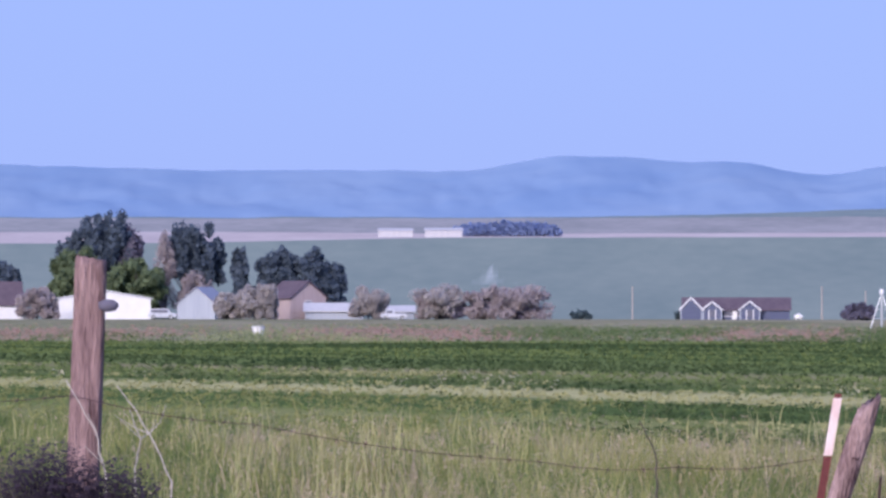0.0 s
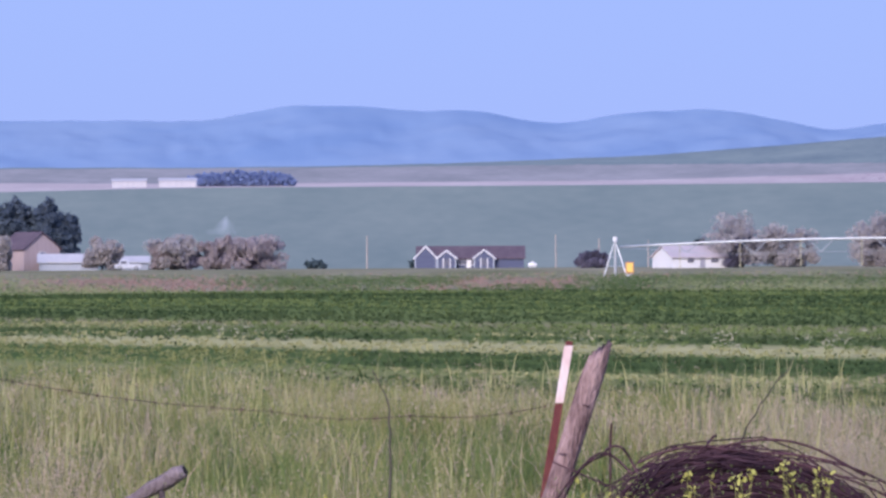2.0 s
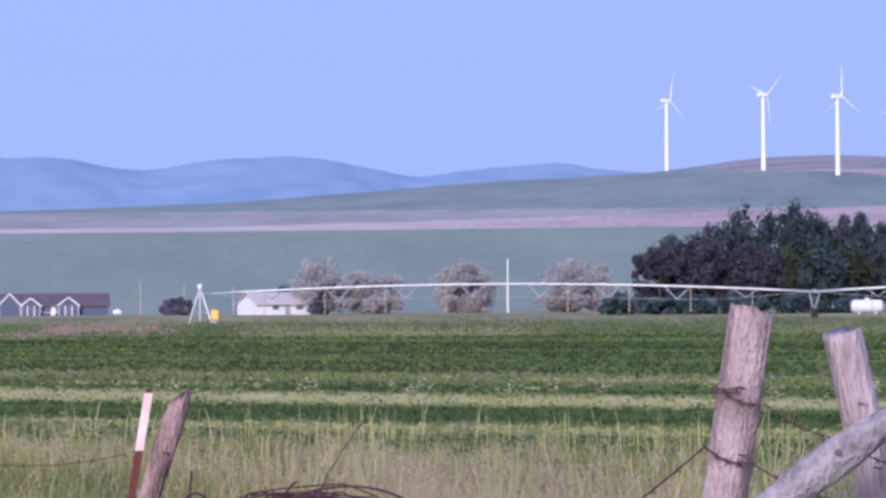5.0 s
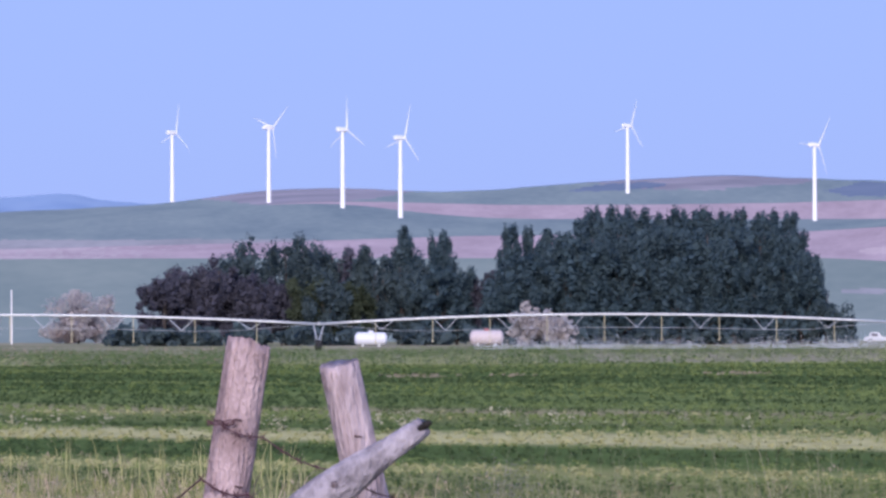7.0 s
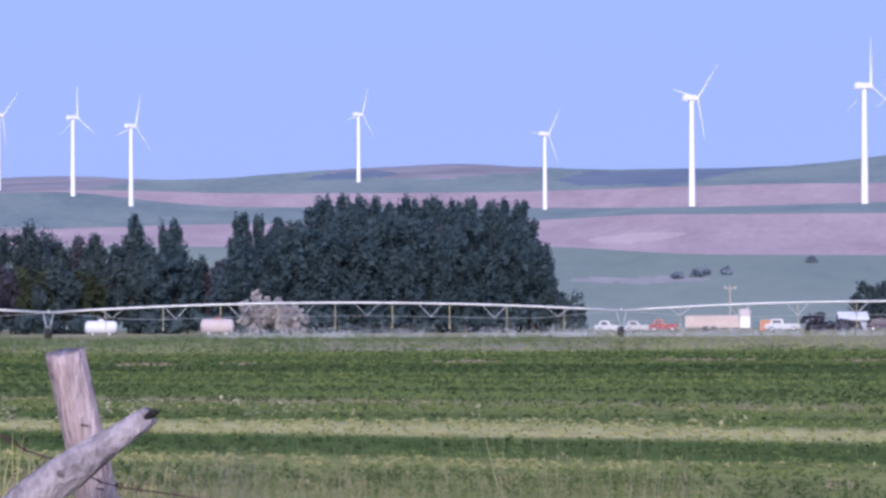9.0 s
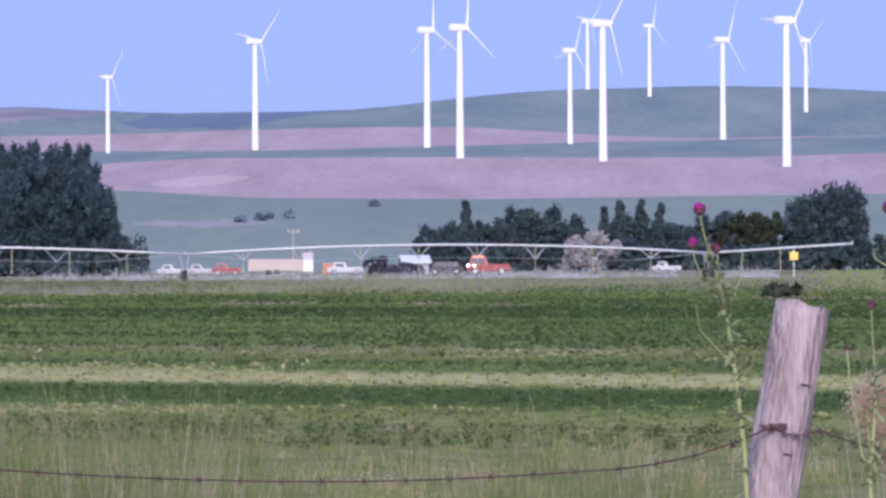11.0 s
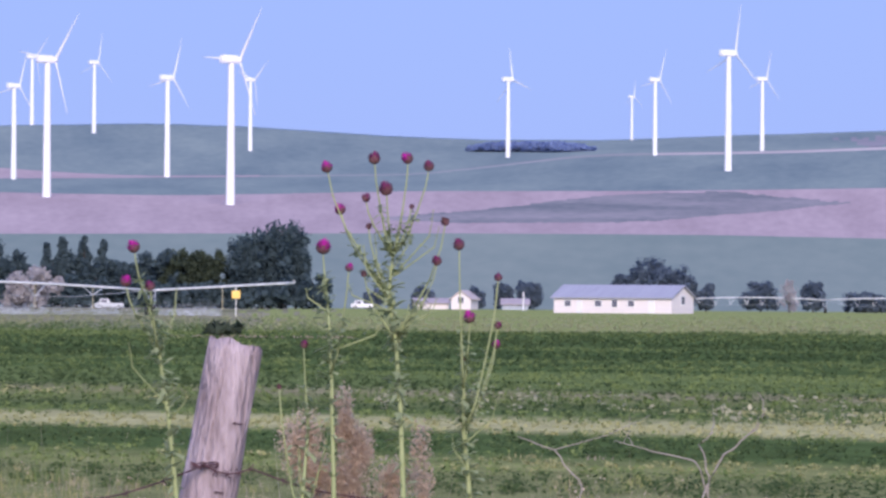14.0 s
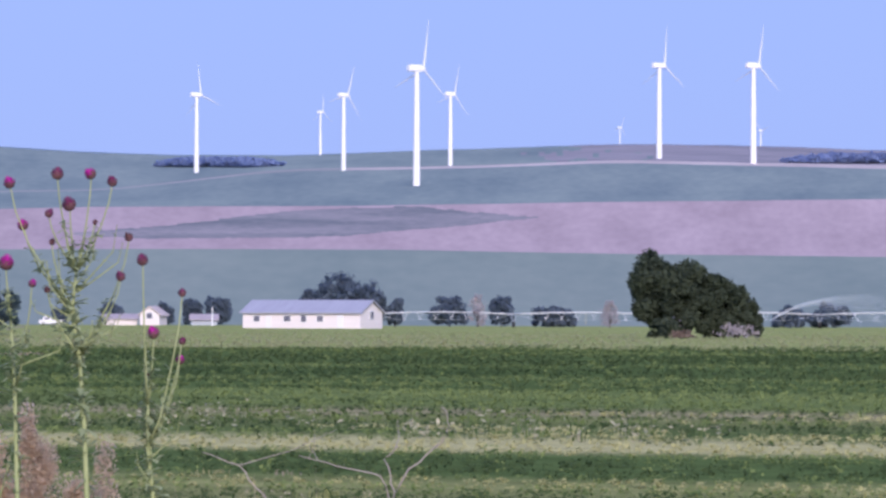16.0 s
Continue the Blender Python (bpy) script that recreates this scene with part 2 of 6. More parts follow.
def field_mat():
    """The near flat: swaths of a mown hay field and rough pasture beyond and before it."""
    m = bpy.data.materials.new("hay_field")
    m.use_nodes = True
    nt = m.node_tree
    b = nt.nodes["Principled BSDF"]
    co = nt.nodes.new("ShaderNodeTexCoord")
    dot = nt.nodes.new("ShaderNodeVectorMath")
    dot.operation = "DOT_PRODUCT"
    dot.inputs[1].default_value = (math.sin(radians(53)) / 300, math.cos(radians(53)) / 300, 0)
    nt.links.new(co.outputs["Object"], dot.inputs[0])
    n = nt.nodes.new("ShaderNodeTexNoise")
    n.inputs["Scale"].default_value, n.inputs["Detail"].default_value = 0.12, 6
    nt.links.new(co.outputs["Object"], n.inputs["Vector"])
    sh = nt.nodes.new("ShaderNodeMath")
    sh.operation = "MULTIPLY_ADD"
    nt.links.new(n.outputs[0], sh.inputs[0])
    sh.inputs[1].default_value = 0.012
    nt.links.new(dot.outputs["Value"], sh.inputs[2])
    g, p, o, t, l = (0.095, 0.14, 0.05), (0.45, 0.42, 0.21), (0.21, 0.225, 0.095), (0.30, 0.265, 0.155), (0.15, 0.195, 0.07)
    r = ramp(nt, [(0.0, t), (0.133, o), (0.146, (0.26, 0.27, 0.11)), (0.156, g), (0.178, g), (0.184, p), (0.198, p), (0.206, g), (0.238, o), (0.252, t), (0.27, l), (0.32, l), (0.335, g), (0.385, g), (0.395, l), (0.405, g), (0.5, g), (0.51, l), (0.52, g), (0.7, g)])
    nt.links.new(sh.outputs[0], r.inputs[0])
    ln = nt.nodes.new("ShaderNodeVectorMath")
    ln.operation = "LENGTH"
    nt.links.new(co.outputs["Object"], ln.inputs[0])
    far = nt.nodes.new("ShaderNodeMath")
    far.operation = "MULTIPLY_ADD"
    nt.links.new(n.outputs[0], far.inputs[0])
    far.inputs[1].default_value = 30
    nt.links.new(ln.outputs["Value"], far.inputs[2])
    edge = nt.nodes.new("ShaderNodeMapRange")
    edge.inputs[1].default_value, edge.inputs[2].default_value = 246, 254
    nt.links.new(far.outputs[0], edge.inputs[0])
    past = nt.nodes.new("ShaderNodeMix")
    past.data_type = "RGBA"
    past.inputs[7].default_value = (0.29, 0.325, 0.125, 1)
    nt.links.new(edge.outputs[0], past.inputs[0])
    nt.links.new(r.outputs[0], past.inputs[6])
    r = past
    n2 = nt.nodes.new("ShaderNodeTexNoise")
    n2.inputs["Scale"].default_value, n2.inputs["Detail"].default_value = 1.3, 8
    nt.links.new(co.outputs["Object"], n2.inputs["Vector"])
    v = ramp(nt, [(0.3, (0.7, 0.7, 0.7)), (0.7, (1.2, 1.18, 1.15))])
    nt.links.new(n2.outputs[0], v.inputs[0])
    mx = nt.nodes.new("ShaderNodeMix")
    mx.data_type, mx.blend_type = "RGBA", "MULTIPLY"
    mx.inputs[0].default_value = 1
    nt.links.new(r.outputs[2], mx.inputs[6])
    nt.links.new(v.outputs[0], mx.inputs[7])
    nt.links.new(mx.outputs[2], b.inputs["Base Color"])
    b.inputs["Roughness"].default_value, b.inputs["Specular IOR Level"].default_value = 0.95, 0.0
    return m


M["field"] = field_mat()
bear = np.concatenate([np.arange(-180, -12, 6), np.arange(-12, -6, 0.5), np.arange(-6, 41, 0.075), np.arange(41, 48, 0.5), np.arange(48, 180, 6)])
near_d = [0.0] + list(np.geomspace(3, 900, 36))
steps = (40, 60, 24, 14, 30)
clamped = np.clip(bear, -6, 40)
fade = np.clip(np.maximum(-6 - bear, bear - 40) / 60, 0, 1)
wave = np.array([noise.fractal(Vector((b * 0.9, 3.1, 0)), 1.0, 2.0, 4) for b in bear])
rows_xy, zone = [], []
for d in near_d:
    rows_xy.append((np.full(len(bear), d), np.zeros(len(bear))))
    zone.append(0)
for k in range(5):
    for j in range(1, steps[k] + 1):
        u = j / steps[k]
        dd = row_dist(k, clamped) * (1 - u) + row_dist(k + 1, clamped) * u
        ss = LINES[k](clamped) * (1 - u) + LINES[k + 1](clamped) * u
        ss = ss + wave * 1.2 * (k + u) / 5 * (1.5 if k == 4 else 1)
        z = EYE + ss * GRADE * dd
        rows_xy.append((dd, z * (1 - fade) + 20 * fade))
        zone.append(k + 1)
rows_xy.append((np.full(len(bear), 4560.0), np.full(len(bear), -40.0)))
rows_xy.append((np.full(len(bear), 4990.0), np.full(len(bear), -60.0)))
zone += [5, 5]
n_b, n_r = len(bear), len(rows_xy)
V = np.zeros((n_r, n_b, 3))
for i, (dd, z) in enumerate(rows_xy):
    V[i, :, 0], V[i, :, 1], V[i, :, 2] = dd * np.sin(np.radians(bear)), dd * np.cos(np.radians(bear)), z
ii, jj = np.meshgrid(np.arange(n_r - 1), np.arange(n_b), indexing="ij")
j2 = (jj + 1) % n_b
F = np.stack([ii * n_b + jj, ii * n_b + j2, (ii + 1) * n_b + j2, (ii + 1) * n_b + jj], -1).reshape(-1, 4)
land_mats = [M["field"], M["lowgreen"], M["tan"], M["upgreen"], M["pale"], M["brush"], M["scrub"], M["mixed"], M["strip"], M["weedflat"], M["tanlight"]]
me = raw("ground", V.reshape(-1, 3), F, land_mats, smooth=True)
zi = np.array(zone)[1:][ii.ravel()]
bb = bear[jj.ravel()]
slope = ((V[:, :, 2] - EYE) / np.maximum(np.hypot(V[:, :, 0], V[:, :, 1]), 1) / GRADE)[ii.ravel(), jj.ravel()]
jit = np.array([0.7 * noise.noise(Vector((b * 1.7, s * 0.05, 0))) + 0.5 * noise.noise(Vector((b * 9, s * 0.12, 3))) for b, s in zip(bb, slope)])
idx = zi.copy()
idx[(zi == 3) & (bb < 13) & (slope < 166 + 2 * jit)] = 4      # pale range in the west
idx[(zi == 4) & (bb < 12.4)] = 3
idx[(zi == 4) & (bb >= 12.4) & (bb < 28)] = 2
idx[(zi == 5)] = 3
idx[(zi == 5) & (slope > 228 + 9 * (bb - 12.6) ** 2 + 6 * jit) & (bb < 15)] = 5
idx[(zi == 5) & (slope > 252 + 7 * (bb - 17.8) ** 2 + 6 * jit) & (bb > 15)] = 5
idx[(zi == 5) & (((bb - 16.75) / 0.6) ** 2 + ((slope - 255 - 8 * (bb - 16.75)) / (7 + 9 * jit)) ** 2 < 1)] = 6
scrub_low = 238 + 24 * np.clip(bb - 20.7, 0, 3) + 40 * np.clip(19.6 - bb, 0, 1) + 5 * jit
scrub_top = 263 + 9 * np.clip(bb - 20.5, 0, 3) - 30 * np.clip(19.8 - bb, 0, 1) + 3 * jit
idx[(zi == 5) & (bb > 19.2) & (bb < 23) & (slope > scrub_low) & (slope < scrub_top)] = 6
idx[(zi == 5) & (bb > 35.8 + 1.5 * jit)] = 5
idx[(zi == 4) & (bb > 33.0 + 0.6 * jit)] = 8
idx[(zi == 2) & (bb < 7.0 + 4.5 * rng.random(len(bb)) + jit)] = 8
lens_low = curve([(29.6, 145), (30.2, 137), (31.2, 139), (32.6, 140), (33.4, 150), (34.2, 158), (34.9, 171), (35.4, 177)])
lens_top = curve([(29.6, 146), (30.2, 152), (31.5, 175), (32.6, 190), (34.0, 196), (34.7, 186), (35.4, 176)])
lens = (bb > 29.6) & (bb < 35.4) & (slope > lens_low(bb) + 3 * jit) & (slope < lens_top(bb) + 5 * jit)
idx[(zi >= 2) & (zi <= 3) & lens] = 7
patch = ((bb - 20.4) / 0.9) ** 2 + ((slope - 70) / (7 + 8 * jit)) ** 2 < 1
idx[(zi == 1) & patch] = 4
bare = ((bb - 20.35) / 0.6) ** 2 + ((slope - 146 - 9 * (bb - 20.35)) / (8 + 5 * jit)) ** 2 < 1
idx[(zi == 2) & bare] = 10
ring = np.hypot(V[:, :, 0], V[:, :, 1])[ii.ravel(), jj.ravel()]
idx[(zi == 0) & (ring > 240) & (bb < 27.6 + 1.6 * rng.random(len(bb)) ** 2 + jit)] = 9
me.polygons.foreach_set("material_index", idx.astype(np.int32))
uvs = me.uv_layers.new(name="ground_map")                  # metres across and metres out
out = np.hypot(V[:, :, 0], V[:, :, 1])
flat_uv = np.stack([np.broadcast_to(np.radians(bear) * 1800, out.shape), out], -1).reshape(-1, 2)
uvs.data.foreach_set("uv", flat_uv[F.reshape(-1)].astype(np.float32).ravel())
ground = tagged(new("ground", me), "flat hay field rising to far crop fields and hills", "ground", kind="structure")

# far hills; the blue of distance haze is painted into their colour
RIDGE = [(-9, 260), (-5.5, 258), (-4.6, 254), (-3.84, 252), (-3.1, 248), (-2.0, 249), (-0.68, 249), (0.3, 247), (0.65, 256), (1.22, 271), (1.5, 275), (2.4, 272), (2.97, 263), (3.55, 265), (3.8, 263), (4.29, 247), (4.6, 240.5), (4.92, 242), (5.41, 255), (5.83, 260), (6.55, 264), (6.9, 260), (7.38, 248), (7.8, 234), (8.15, 224), (8.43, 229), (8.95, 239), (9.42, 245), (10.0, 249), (10.4, 236), (11.5, 225), (14, 200), (40, 150)]


def ridge(b):
    xs, ys = np.array(RIDGE).T
    return sum(np.interp(b + o, xs, ys) for o in (-0.12, 0, 0.12)) / 3


M["haze"] = paint("haze_tinted_hills", (0.185, 0.28, 0.45), (0.245, 0.335, 0.485), 0.004, 1.0, fine=0.016, spec=0, stretch=(1, 1, 2.2))
hb = np.arange(-9, 14, 0.06)
prof = ridge(hb) + np.array([1.6 * noise.fractal(Vector((b * 2.5, 0, 0)), 1.0, 2.0, 4) for b in hb])
hv = []
for u in np.linspace(0, 1, 26):
    d = 4560 + 330 * u
    rough = np.array([noise.fractal(Vector((b * 1.3, u * 3.0, 5)), 1.0, 2.0, 5) for b in hb])
    s = 140 + (prof - 140) * u ** 0.8 + 9 * rough * u * (1 - u) * 4
    hv.append(np.stack([d * np.sin(np.radians(hb)), d * np.cos(np.radians(hb)), EYE + s * GRADE * d], -1))
hv = np.array(hv)
ii, jj = np.meshgrid(np.arange(hv.shape[0] - 1), np.arange(len(hb) - 1), indexing="ij")
nb = len(hb)
F = np.stack([ii * nb + jj, ii * nb + jj + 1, (ii + 1) * nb + jj + 1, (ii + 1) * nb + jj], -1).reshape(-1, 4)
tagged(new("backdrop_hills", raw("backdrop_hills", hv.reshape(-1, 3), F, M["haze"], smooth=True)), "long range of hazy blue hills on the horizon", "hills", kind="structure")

# ---- trees ----
M["pinkb"] = paint("brown_brush", (0.12, 0.085, 0.075), (0.22, 0.165, 0.14), 0.5, 0.9, island=0.4, fine=3, spec=0.1)

def clumps(n, centres, radii, size, r0=0.45, r1=1.07):
    """n leaf clumps, each three bent blades of leaf, through a crown's lobes between two shares of their radius."""
    k = rng.integers(0, len(centres), n)
    v = rng.normal(size=(n, 3))
    v /= np.linalg.norm(v, axis=1)[:, None]
    r = r0 + (r1 - r0) * rng.random(n) ** 0.8
    p = np.asarray(centres)[k] + v * np.asarray(radii)[k] * r[:, None]
    a = rng.normal(size=(n, 3))
    a /= np.linalg.norm(a, axis=1)[:, None]
    b = np.cross(a, 0.25 * v + rng.normal(size=(n, 3)))
    b /= np.linalg.norm(b, axis=1)[:, None] + 1e-6
    s = size * (0.35 + 1.3 * rng.random(n) ** 1.5)[:, None]
    c = np.cross(a, b)
    q = [p - a * s, p + b * s * 0.6 + c * s * 0.3, p + a * s, p - b * s * 0.6 + c * s * 0.3, p + c * s * 0.9 + a * s * 0.2]
    verts = np.stack(q, 1).reshape(-1, 3)
    o = np.arange(n)[:, None] * 5
    faces = np.concatenate([o + np.array([[0, 1, 2]]), o + np.array([[0, 2, 3]]), o + np.array([[0, 1, 4]])])
    return verts, faces


def lobes(form, w, height, low):
    """Centres and radii of the many small leaf masses that make up a crown."""
    cs, rs = [], []
    span = height - low

    def put(x, y, z, rx, rz):
        rz = min(rz, max(height - z, 0.04 * span))
        cs.append((x, y, max(z, low)))
        rs.append((rx, rx, rz))

    if form == "round":
        for i in range(9):                       # limbs, each with a cluster of masses
            a, q = i * 2.4 + rng.random(), 0.74 * math.sqrt((i + 0.4) / 9)
            top = low + span * (1.0 - 0.5 * rng.random() * (0.2 + q))
            for j in range(6):
                g = 0.2 + 0.17 * rng.random()
                rz = span * g * 0.5
                z = top - rz - (top - rz - low - 0.16 * span) * (j / 5) * (0.8 + 0.3 * rng.random())
                put(w * q * math.cos(a) + 0.1 * w * rng.normal(), w * q * math.sin(a) + 0.1 * w * rng.normal(), z, w * g, rz)
    elif form == "tall":
        for i in range(44):
            u = (i + rng.random()) / 44
            taper = (0.85 + 0.15 * math.sin(u * 2.6)) * (1 - 0.5 * u ** 4)
            a, q = rng.random() * 6.28, 0.62 * math.sqrt(rng.random())
            put(w * taper * q * math.cos(a), w * taper * q * math.sin(a), low + span * (0.04 + 0.88 * u), w * taper * (0.22 + 0.16 * rng.random()), span * (0.09 + 0.09 * rng.random()))
    elif form == "cone":
        for i in range(34):
            u = (i + rng.random()) / 34
            a, q = rng.random() * 6.28, 0.6 * math.sqrt(rng.random())
            t = 1.03 - 0.93 * u ** 0.9
            put(w * t * q * math.cos(a), w * t * q * math.sin(a), low + span * (0.03 + 0.92 * u), w * t * (0.3 + 0.2 * rng.random()), span * 0.05)
    elif form == "shrub":
        for i in range(38):
            a, q = rng.random() * 6.28, 0.82 * math.sqrt(rng.random())
            top = height * (1 - 0.5 * q ** 2.2) * (0.8 + 0.2 * rng.random())
            put(w * q * math.cos(a), w * q * math.sin(a), top * (0.12 + 0.75 * rng.random()), w * (0.15 + 0.15 * rng.random()), height * (0.09 + 0.09 * rng.random()))
    elif form == "broad":
        for i in range(72):
            a, q = rng.random() * 6.28, 0.84 * math.sqrt(rng.random())
            top = height * (1 - 0.40 * q ** 3) * (0.80 + 0.20 * rng.random())
            g = 0.55 + 0.8 * rng.random()
            put(w * q * math.cos(a), w * q * math.sin(a), low + (top - low) * (0.04 + 0.88 * rng.random() ** 0.75), w * 0.20 * g, height * 0.105 * g)
    return cs, rs


def tree(b, d, width, height, leaf, label, form="round", n=900, clump=None, group="", base=0.06, z=None, name="tree"):
    top = empty(name, at(b, d, z), label, "tree" if name == "tree" else "bush", group)
    w = width / 2
    thin = leaf in (M["sage"], M["dry"], M["pinkb"])
    cs, rs = lobes(form, w, height, height * base)
    bm = bmesh.new()
    lean = [rng.normal() * 0.02 * height for _ in range(2)]
    r0 = max(0.05, height * 0.022)
    tube(bm, [(0, 0, -0.3), (lean[0] * 0.3, lean[1] * 0.3, height * 0.35), (lean[0], lean[1], height * (0.55 if thin else 0.8))], [r0, r0 * 0.7, r0 * 0.2], 6)
    for i in range(11 if thin else 6):             # limbs that reach into the leaf masses
        c = Vector(cs[int(rng.integers(0, len(cs)))])
        h0 = min(c.z * 0.55, height * (0.08 if thin else 0.2) + 0.05 * i)
        tube(bm, [(lean[0] * 0.3, lean[1] * 0.3, h0), (c.x * 0.6, c.y * 0.6, h0 + (c.z - h0) * 0.5), c], [r0 * 0.45, r0 * 0.25, r0 * 0.08], 5)
    part("trunk", bm, M["bark"], top)
    size = clump or max(0.22, width * 0.045)
    v, f = clumps(int(n * (1.7 if thin else 1.5)), cs, rs, size)
    v2, f2 = clumps(int(n * (0.12 if thin else 0.4)), cs, rs, size * (1.6 if thin else 2.6), 0.0, 0.75)   # the shaded inside
    f = np.concatenate([f, f2 + len(v)])
    v = np.concatenate([v, v2])
    v[:, 2] = np.maximum(v[:, 2], 0.05)
    part("crown", raw("crown", v, f, leaf), leaf, top)
    return top


DT, GT, PT, ST = "dark green broad-leaved farm tree", "dense green round-crowned tree", "tall dark poplar in a windbreak row", "silvery pale shrub tree in thin leaf"
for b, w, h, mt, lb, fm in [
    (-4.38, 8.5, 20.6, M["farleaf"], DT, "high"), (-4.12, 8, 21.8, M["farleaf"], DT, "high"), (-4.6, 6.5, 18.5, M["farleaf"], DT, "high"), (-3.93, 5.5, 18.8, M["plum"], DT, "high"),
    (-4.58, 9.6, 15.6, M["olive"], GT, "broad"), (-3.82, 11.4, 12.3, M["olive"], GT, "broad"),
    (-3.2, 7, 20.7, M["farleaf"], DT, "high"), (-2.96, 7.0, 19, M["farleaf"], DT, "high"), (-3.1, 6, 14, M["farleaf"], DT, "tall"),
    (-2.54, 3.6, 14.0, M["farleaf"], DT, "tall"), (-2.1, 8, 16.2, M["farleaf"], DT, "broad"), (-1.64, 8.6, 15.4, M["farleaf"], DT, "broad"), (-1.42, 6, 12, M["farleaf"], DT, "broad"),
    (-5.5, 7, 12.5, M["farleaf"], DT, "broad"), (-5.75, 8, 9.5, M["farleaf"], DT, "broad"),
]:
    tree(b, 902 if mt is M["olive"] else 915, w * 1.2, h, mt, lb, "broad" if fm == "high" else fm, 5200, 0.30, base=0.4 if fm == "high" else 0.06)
for b, w, h, mt, fm in [
    (-2.35, 8, 8.6, M["sage"], "shrub"), (-2.2, 5, 8.2, M["sage"], "shrub"), (-2.7, 5, 6.2, M["sage"], "shrub"),
    (-5.05, 8, 7.8, M["dry"], "shrub"), (-0.94, 8.4, 7.5, M["sage"], "shrub"), (-0.06, 10, 8.2, M["sage"], "shrub"), (-0.1, 8, 6.2, M["dry"], "shrub"), (0.1, 6, 4.2, M["plum"], "shrub"),
    (0.48, 8, 7.4, M["dry"], "shrub"), (0.95, 12, 8.0, M["dry"], "shrub"), (0.48, 5.5, 4.2, M["plum"], "shrub"), (0.92, 5, 3.2, M["plum"], "shrub"),
]:
    tree(b, 860, w * 1.1, h, mt, ST if mt is M["sage"] else "brownish bare-twigged shrub by the farmyard", fm, 4200, 0.22)
tree(-3.47, 911, 6.5, 17.5, M["dry"], "tall bare-twigged pale tree between the farm trees", "tall", 2600, 0.2)
tree(-3.1, 905, 7.5, 11.0, M["dry"], "brownish bare-twigged shrub by the farmyard", "shrub", 2600, 0.24)
for b, w, h, mt in [(7.02, 11.5, 11.0, M["sage"]), (6.95, 6.5, 7.0, M["plum"]), (7.6, 8.5, 8.4, M["sage"]), (8.74, 9.6, 10.0, M["sage"]), (8.78, 6, 7, M["plum"]), (10.1, 11.5, 11.6, M["sage"]), (10.1, 7, 6, M["dry"]), (8.78, 7, 5, M["sage"]), (5.15, 5, 3.2, M["plum"])]:
    tree(b, 800, w * 1.3, h * 1.06, mt, ST if mt is not M["plum"] else "dark plum shrub under the silvery trees", "shrub", 4200, 0.20)
tree(6.5, 830, 3.4, 5.8, M["leaf"], DT, "round", 500, 0.3)
for b, w in [(1.7, 5), (3.0, 4), (10.65, 6), (11.1, 7), (11.6, 7), (12.2, 7), (12.9, 8), (13.6, 8), (14.4, 8), (15.1, 8), (15.8, 8), (16.5, 8), (17.2, 8), (17.9, 8), (18.6, 8)]:
    low = b < 5
    tree(b, 890 if low else 600, w if low else w * 0.95, 1.9 if low else 3.1, M["leaf"], "low dark hedge bush", "shrub", 350, 0.3, group="" if low else "hedge before the grove", name="bush")
# the grove
for b, d, w, h, mt, fm in [
    (11.17, 618, 8.5, 10.6, M["plumdark"], "broad"), (11.42, 622, 8.5, 11.9, M["plumdark"], "broad"), (11.62, 620, 7.5, 12.6, M["plumdark"], "round"), (11.86, 618, 8.5, 12.6, M["plumdark"], "broad"), (12.12, 618, 8.5, 10.8, M["plumdark"], "broad"), (12.42, 616, 8, 10.4, M["plumdark"], "broad"), (12.62, 618, 6, 9.4, M["plumdark"], "broad"),
    (12.02, 630, 6, 13.4, M["leaf"], "broad"), (12.24, 632, 11, 15.9, M["leaf"], "broad"), (12.68, 632, 10.5, 15.8, M["leaf"], "round"), (12.98, 630, 9.5, 15.2, M["leaf"], "round"), (13.26, 630, 9, 15.2, M["leaf"], "broad"), (13.5, 628, 6.5, 13.8, M["plumdark"], "round"),
    (12.98, 615, 8, 9.6, M["spring"], "round"), (13.22, 614, 8, 11.2, M["leaf"], "broad"), (13.5, 615, 7, 9.6, M["spring"], "broad"), (13.62, 622, 6.5, 13.6, M["leaf"], "tall"),
    (13.88, 622, 8.5, 15.2, M["leaf"], "broad"), (14.17, 624, 6.6, 16.4, M["poplar"], "tall"), (14.12, 620, 9.5, 13.2, M["leaf"], "broad"), (14.4, 624, 7.5, 13.4, M["poplar"], "round"), (14.6, 622, 7.6, 15.7, M["poplar"], "tall"), (14.56, 618, 9.5, 12.0, M["poplar"], "broad"), (14.8, 622, 6, 11.2, M["poplar"], "round"),
    (15.0, 624, 6.5, 9.8, M["plumdark"], "broad"), (15.22, 624, 6.5, 11.4, M["plumdark"], "broad"),
]:
    tree(b, d, w, h, mt, "tree of a dense mixed farm grove", fm, 4400, 0.16, group="grove trees")
for i, (b, h, w) in enumerate([(15.47, 16.6, 5.2), (15.72, 16.3, 4.0), (15.9, 15.8, 4.6), (16.12, 15.4, 6.5), (16.3, 17.2, 6), (16.5, 18.9, 6.2), (16.7, 19.0, 6), (16.9, 18.8, 6), (17.12, 18.6, 7), (17.34, 18, 6.5), (17.5, 18.7, 6), (17.72, 18.4, 7), (17.9, 18.6, 6), (18.1, 18.2, 6), (18.3, 18.5, 6.5), (18.52, 18, 7), (18.74, 18.3, 6.5), (18.93, 18.1, 6), (19.06, 15.6, 6.5), (19.2, 12.2, 5.4)]):
    tree(b, 618 + 4 * (i % 2), w * 1.12, h, M["poplar"], PT, "tall", 4200, 0.15, group="poplar windbreak")
